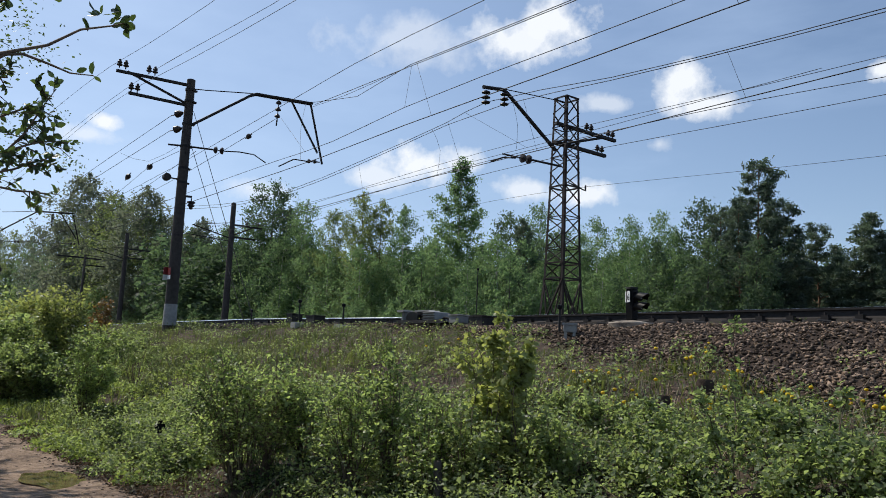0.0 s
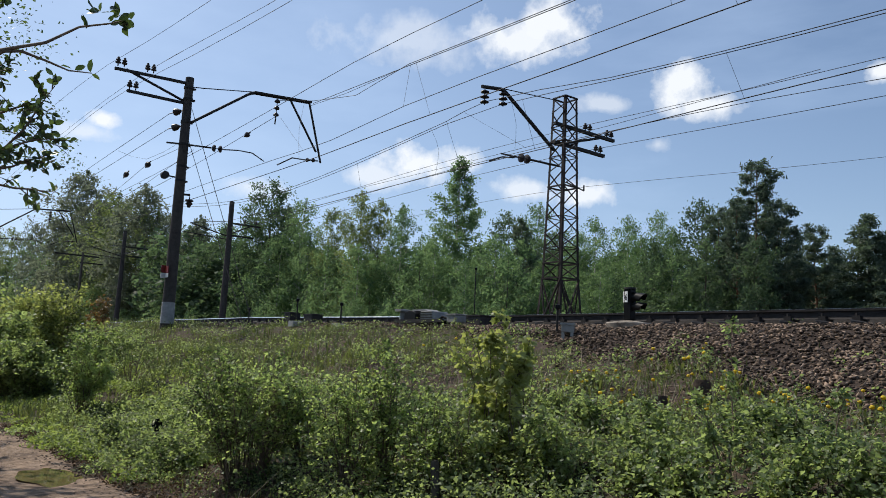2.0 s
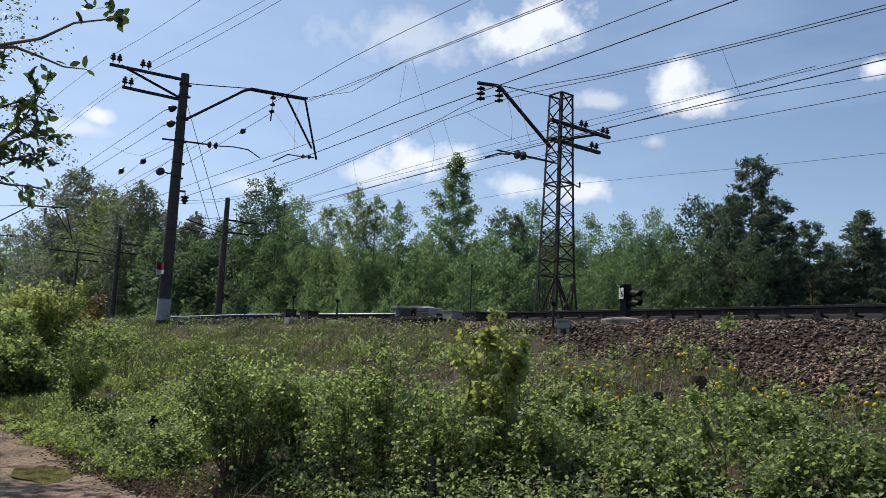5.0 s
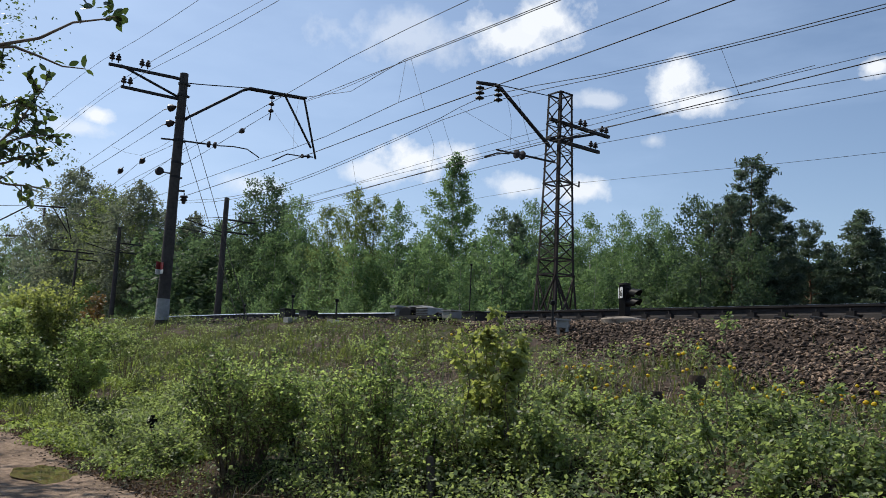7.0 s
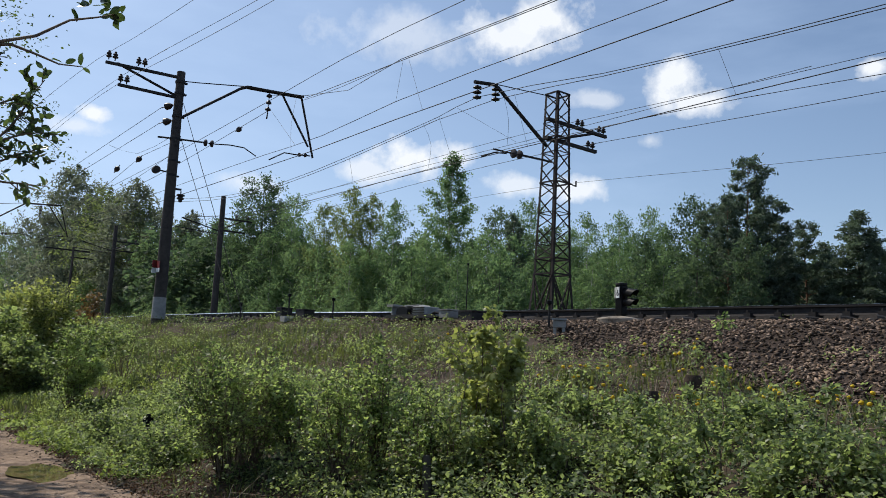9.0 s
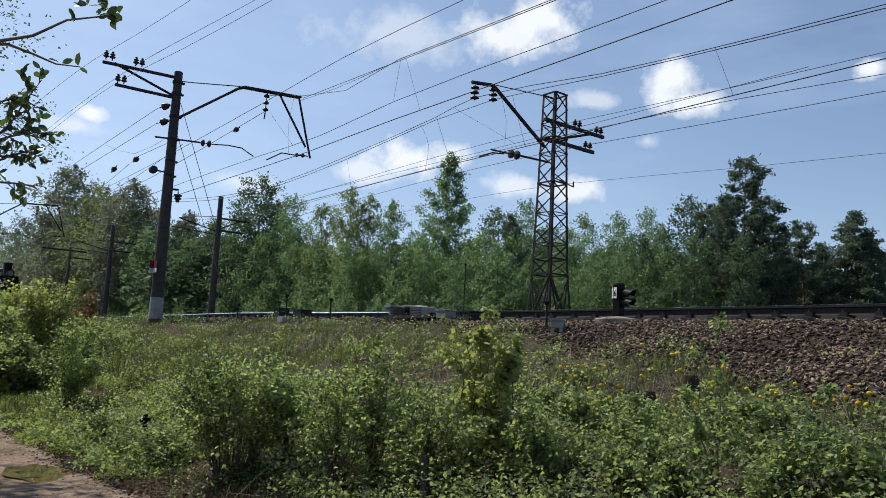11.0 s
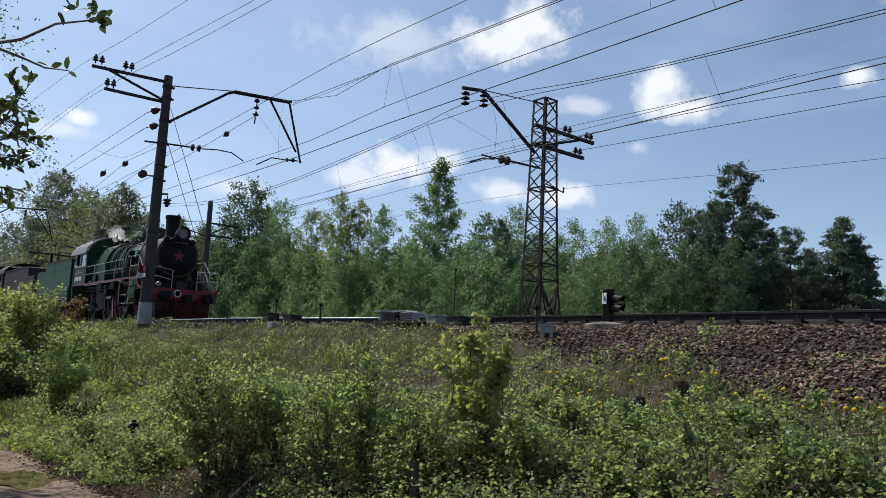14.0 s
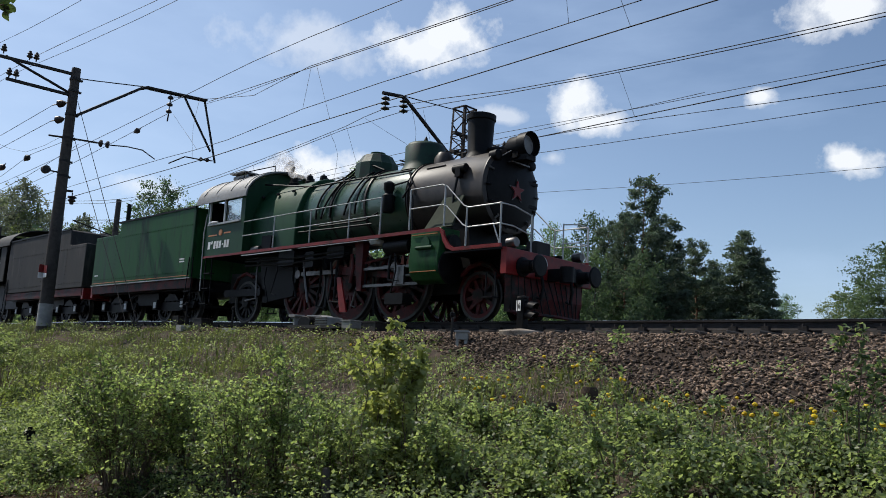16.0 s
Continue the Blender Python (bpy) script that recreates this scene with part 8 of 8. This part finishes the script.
    for i in range(24):
        leaf_at.append(tip + np.array((rng.normal(0, 0.02), rng.uniform(-0.12, 0.055), rng.uniform(-0.012, 0.03))))
        leaf_to.append((rng.normal(0, 0.3), rng.normal(0.35, 0.5), rng.normal(0.05, 0.5)))
        leaf_len.append(0.050)
    for y, z, dy, dz in ((0.76, 2.685, 0.1, 0.7), (0.765, 2.68, 0.7, -0.5), (0.69, 2.68, -0.8, 0.35), (0.70, 2.68, 0.6, 0.2)):
        leaf_at.append((-3.37, y, z)), leaf_to.append((0, dy * 2, dz * 2)), leaf_len.append(0.058)
    v, f = tubes_np(bars, 5)
    part("branchwork", mesh_np("branchwork", v, f, M["twig"], True), None, t)
    crown = rng.normal(0, 1, (1100, 3)) * (0.5, 0.36, 0.7) + (-0.35, -0.40, 3.4)
    at, to = np.concatenate([np.array(leaf_at) - o, crown]), np.concatenate([np.array(leaf_to), rng.normal(0, 0.6, (1100, 3))])
    size = np.concatenate([np.array(leaf_len), np.full(1100, 0.05)])[:, None]
    v, f = shaped_leaves(rng, at, size, "oval", 0.5, 0.1, to)
    part("foliage", mesh_np("foliage", v, f, M["glossy_leaf"]), None, t)


near_tree()
# unseen trees left of the view, added to cast the shade on the path
shade = make_tree(np.random.default_rng(77), "roadside_tree", "spreading roadside tree added out of view to shade the path", M["birch_leaf"], M["bark"], 10.5, ((0.2, 2.4), (0.35, 3.5), (0.6, 3.7), (0.8, 3.0), (0.92, 1.8), (1.0, 0.6)), leaf=0.17, n_limb=62, hang=0.2, clumps=10, per=22, size=(0.26, 0.26, 0.18), group="roadside trees")
shade.matrix_basis = pose(-16.0, -3.2, 0)
copy_thing(shade, pose(-14.4, -3.05, 0, 0, 0, 60))
copy_thing(shade, pose(-15.2, -3.7, 0, 0, 0, 300))
copy_thing(shade, pose(-13.6, -3.8, 0, 0, 0, 10))
bough = make_tree(np.random.default_rng(78), "roadside_tree", "roadside tree with thin boughs of small young leaves", M["glossy_leaf"], M["bark"], 7.5, ((0.44, 3.4), (0.54, 5.4), (0.70, 5.4), (0.88, 3.2), (1.0, 0.5)), leaf=0.044, n_limb=44, pitch=0.35, hang=0.2, clumps=14, per=26, size=(0.13, 0.13, 0.08), stray=0.06, group="roadside trees", whole=True)
bough.matrix_basis = pose(-7.6, -2.75, 0)
copy_thing(shade, pose(-21.0, -3.6, 0, 0, 0, 230))


# ---- dandelions ----
def dandelions():
    rng = random.Random(8)
    stem = Build().tube([(0, 0, 0), (0.01, 0.005, 0.10), (0.0, 0.01, 0.19)], 0.004, 5).mesh("stem")
    stem.materials.append(M["herb_leaf"])
    flower = Build().lathe([(0.18, 0.008), (0.187, 0.022), (0.20, 0.030), (0.215, 0.024), (0.225, 0.0)], (0, 0.01, 0), "z", 9).mesh("flower_head")
    flower.materials.append(M["petal"])
    spots = [(-6.5, 9.0, 9), (-5.3, 8.3, 9), (-4.4, 8.1, 10), (-3.5, 7.9, 9), (-2.7, 7.7, 9), (-6.1, 7.3, 8), (-7.1, 8.0, 5), (-6.9, 7.6, 7), (-5.7, 7.4, 5), (-4.8, 6.6, 2), (-3.8, 6.0, 2), (-11.5, 9.2, 3), (-1.9, 7.4, 7), (-4.9, 7.7, 6), (-7.7, 7.1, 4), (-1.2, 7.2, 6), (-2.3, 7.0, 3)]
    for x, y, n in spots:
        for _ in range(n):
            xx, yy = x + rng.gauss(0, 0.28), y + rng.gauss(0, 0.2)
            t = thing("dandelion", pose(xx, yy, float(ground_z(xx, yy)) + 0.0, rng.uniform(-12, 25), rng.uniform(-15, 15), rng.uniform(0, 360)) @ Matrix.Scale(rng.uniform(0.68, 1.0), 4), "yellow dandelion in flower on the bank", "flower", "dandelions on the bank")
            part("stem", stem, None, t)
            part("flower_head", flower, None, t)


dandelions()


# ---- loose ballast stones ----
def stones():
    rng = np.random.default_rng(21)
    base = np.array([(1, 0, 0), (-1, 0, 0), (0, 1, 0), (0, -1, 0), (0, 0, 1), (0, 0, -1), (0.7, 0.7, 0.5), (-0.7, 0.6, -0.4)], float)
    tri = np.array([(6, 0, 2), (6, 2, 4), (6, 4, 0), (4, 2, 1), (4, 1, 3), (4, 3, 0), (5, 2, 0), (5, 3, 1), (5, 0, 3), (7, 2, 5), (7, 5, 1), (7, 1, 2)])
    shapes = []
    for i in range(6):
        me = mesh_np("stone", base * rng.uniform(0.5, 1.2, (8, 3)) * (1.15, 0.8, 0.42), tri, M["stone"])
        shapes.append(me)

    def spots(n, x0, x1, y1):
        x = rng.uniform(x0, x1, n)
        e = spill_edge(x)
        y = e - 0.35 + (y1 - e + 0.35) * rng.random(n) ** 0.9
        edge = smooth_step(-0.5, 0.35, y - e)
        ok = rng.random(n) < edge
        return x[ok], y[ok]

    # the nearest, one by one
    x, y = spots(420, -5.2, -2.6, 9.9)
    x, y = x[:300], y[:300]
    for k, (a, b) in enumerate(zip(x, y)):
        s = rng.uniform(0.026, 0.052)
        ob = part("stone", shapes[k % 6], None, ballast_bed)
        ob.matrix_basis = pose(a, b, float(ground_z(a, b)) + 0.035 + s * 0.4, *rng.normal(0, 24, 2), rng.uniform(0, 360)) @ Matrix.Scale(s, 4)
    # the rest, joined
    xs, ys = [], []
    for n, x0, x1, y1 in ((19000, -14, 1.5, 11.85), (5000, -40, -14, 11.85), (2600, -14, 1.5, 14.2)):
        a, b = spots(n, x0, x1, y1)
        xs.append(a), ys.append(b)
    a, b = spots(900, -9, 0, 10.0)
    xs.append(a), ys.append(b - rng.exponential(0.5, len(b)))
    x, y = np.concatenate(xs), np.concatenate(ys)
    n = len(x)
    s = rng.uniform(0.020, 0.050, (n, 1, 1))
    turn, tilt = rng.uniform(0, np.pi, n), rng.normal(0, 0.24, (n, 2))
    q = unit(np.stack([np.cos(turn), tilt[:, 0], tilt[:, 1], np.sin(turn)], 1))
    w, i, j, k = q.T
    R = np.stack([np.stack([1 - 2 * (j * j + k * k), 2 * (i * j - k * w), 2 * (i * k + j * w)], 1), np.stack([2 * (i * j + k * w), 1 - 2 * (i * i + k * k), 2 * (j * k - i * w)], 1), np.stack([2 * (i * k - j * w), 2 * (j * k + i * w), 1 - 2 * (i * i + j * j)], 1)], 1)
    V = np.einsum("nab,nvb->nva", R, base[None] * rng.uniform(0.5, 1.2, (n, 8, 3)) * (1.15, 0.8, 0.42)) * s
    V += np.stack([x, y, ground_z(x, y) + 0.03 + s[:, 0, 0] * 0.35], 1)[:, None]
    F = (np.arange(n)[:, None, None] * 8 + tri[None]).reshape(-1, 3)
    tagged(part("gravel", mesh_np("gravel", V.reshape(-1, 3), F, M["stone"]), None), "loose angular brown ballast stones", "gravel", kind="stuff")


stones()


# ---- stones along the edge of the path ----
def path_pebbles():
    rng = np.random.default_rng(41)
    b = Build()
    for _ in range(1100):
        x = rng.uniform(-17, -6.5)
        y = 2.95 + rng.normal(0, 0.16) - abs(rng.normal(0, 0.35))
        s = rng.uniform(0.005, 0.024)
        z = float(ground_z(x, y))
        b.lathe([(-s * 0.4, 0.0), (0, s), (s * 0.5, s * 0.6), (s * 0.6, 0.0)], (x, y, z + 0.01), "z", 5)
    tagged(part("pebbles", b, M["stone"], smooth=False), "small brown stones along the path edge", "gravel", kind="stuff")


path_pebbles()


# ---- steam over the safety valves ----
def steam():
    m = bpy.data.materials.new("thin white steam")
    m.use_nodes = True
    nt = m.node_tree
    N, L = nt.nodes.new, nt.links.new
    nt.nodes.remove(nt.nodes["Principled BSDF"])
    clear, white, mix = N("ShaderNodeBsdfTransparent"), N("ShaderNodeBsdfTranslucent"), N("ShaderNodeMixShader")
    white.inputs["Color"].default_value = (0.9, 0.9, 0.92, 1)
    n = N("ShaderNodeTexNoise")
    n.inputs["Scale"].default_value, n.inputs["Detail"].default_value = 2.2, 5.0
    L(N("ShaderNodeTexCoord").outputs["Object"], n.inputs["Vector"])
    r = N("ShaderNodeMapRange")
    r.inputs["From Min"].default_value, r.inputs["From Max"].default_value, r.inputs["To Max"].default_value = 0.40, 0.74, 0.38
    L(n.outputs["Fac"], r.inputs["Value"])
    L(r.outputs[0], mix.inputs[0])
    L(clear.outputs[0], mix.inputs[1])
    L(white.outputs[0], mix.inputs[2])
    L(mix.outputs[0], nt.nodes["Material Output"].inputs["Surface"])
    t = thing("steam_plume", START @ pose(-6.6, 0, 4.2), "thin white steam drifting from the safety valves", "steam")
    TRAIN.append((t, -6.6))
    rng = np.random.default_rng(2)
    for i in range(9):
        u = i / 11
        bm = bmesh.new()
        bmesh.ops.create_icosphere(bm, subdivisions=2, radius=0.12 + 0.40 * u)
        for vtx in bm.verts:
            vtx.co *= 1 + 0.45 * noise.noise(vtx.co * 3 + Vector((i * 3.1, 0, 0)))
        me = bpy.data.meshes.new("puff")
        bm.to_mesh(me)
        bm.free()
        me.shade_smooth()
        ob = part("puff", me, m, t)
        ob.location = (-2.0 * u + rng.normal(0, 0.14), rng.normal(0, 0.14), 0.1 + 0.75 * u)
        ob.visible_shadow = False


steam()


# ---- movement ----
TRAIN_X = ((0, -219.0), (6, -141.0), (9, -101.5), (10.5, -81.6), (11.5, -68.4), (12.0, -61.9), (12.5, -55.35), (13.0, -48.8), (13.5, -42.25), (14.0, -35.9), (14.5, -29.6), (15, -23.5), (15.5, -17.68), (16, -12.24))


def train_x(t):
    return float(np.interp(t, [a for a, _ in TRAIN_X], [b for _, b in TRAIN_X]))


def motions():
    for ob, dx in TRAIN:
        walk(ob, [(t, pose(x + dx, TRACK_Y, RAIL_Z + (4.2 if ob.name == "steam_plume" else 0) + 0.5 * rail_lift(x + dx))) for t, x in TRAIN_X])
    # wheels roll and rods swing from the time the train nears the view
    steps = [0.0] + [k / 30 for k in range(318, 481)]
    turn = lambda t, r: (train_x(max(t, 10.6)) - train_x(10.6)) / r
    for ws, x, r in WHEELSETS:
        walk(ws, [(t, pose(x, 0, r, 0, math.degrees(turn(t, r)) % 360, 0)) for t in steps])
    for s, rod, main, head in RODS:
        rows_rod, rows_main, rows_head = [], [], []
        for t in steps:
            a = turn(t, 0.925) + (0 if s < 0 else math.pi / 2)
            px, pz = 0.35 * math.cos(a), -0.35 * math.sin(a)
            reach = math.sqrt(2.4**2 - (pz - 0.075) ** 2)
            rows_rod.append((t, pose(-3.3 + px, s * 0.95, 0.925 + pz)))
            rows_main.append((t, pose(-3.3 + px, s * 1.08, 0.925 + pz, 0, math.degrees(math.atan2(pz - 0.075, reach)), 0)))
            rows_head.append((t, pose(-3.3 + px + reach, s * 1.2, 1.0)))
        walk(rod, rows_rod)
        walk(main, rows_main)
        walk(head, rows_head)


motions()
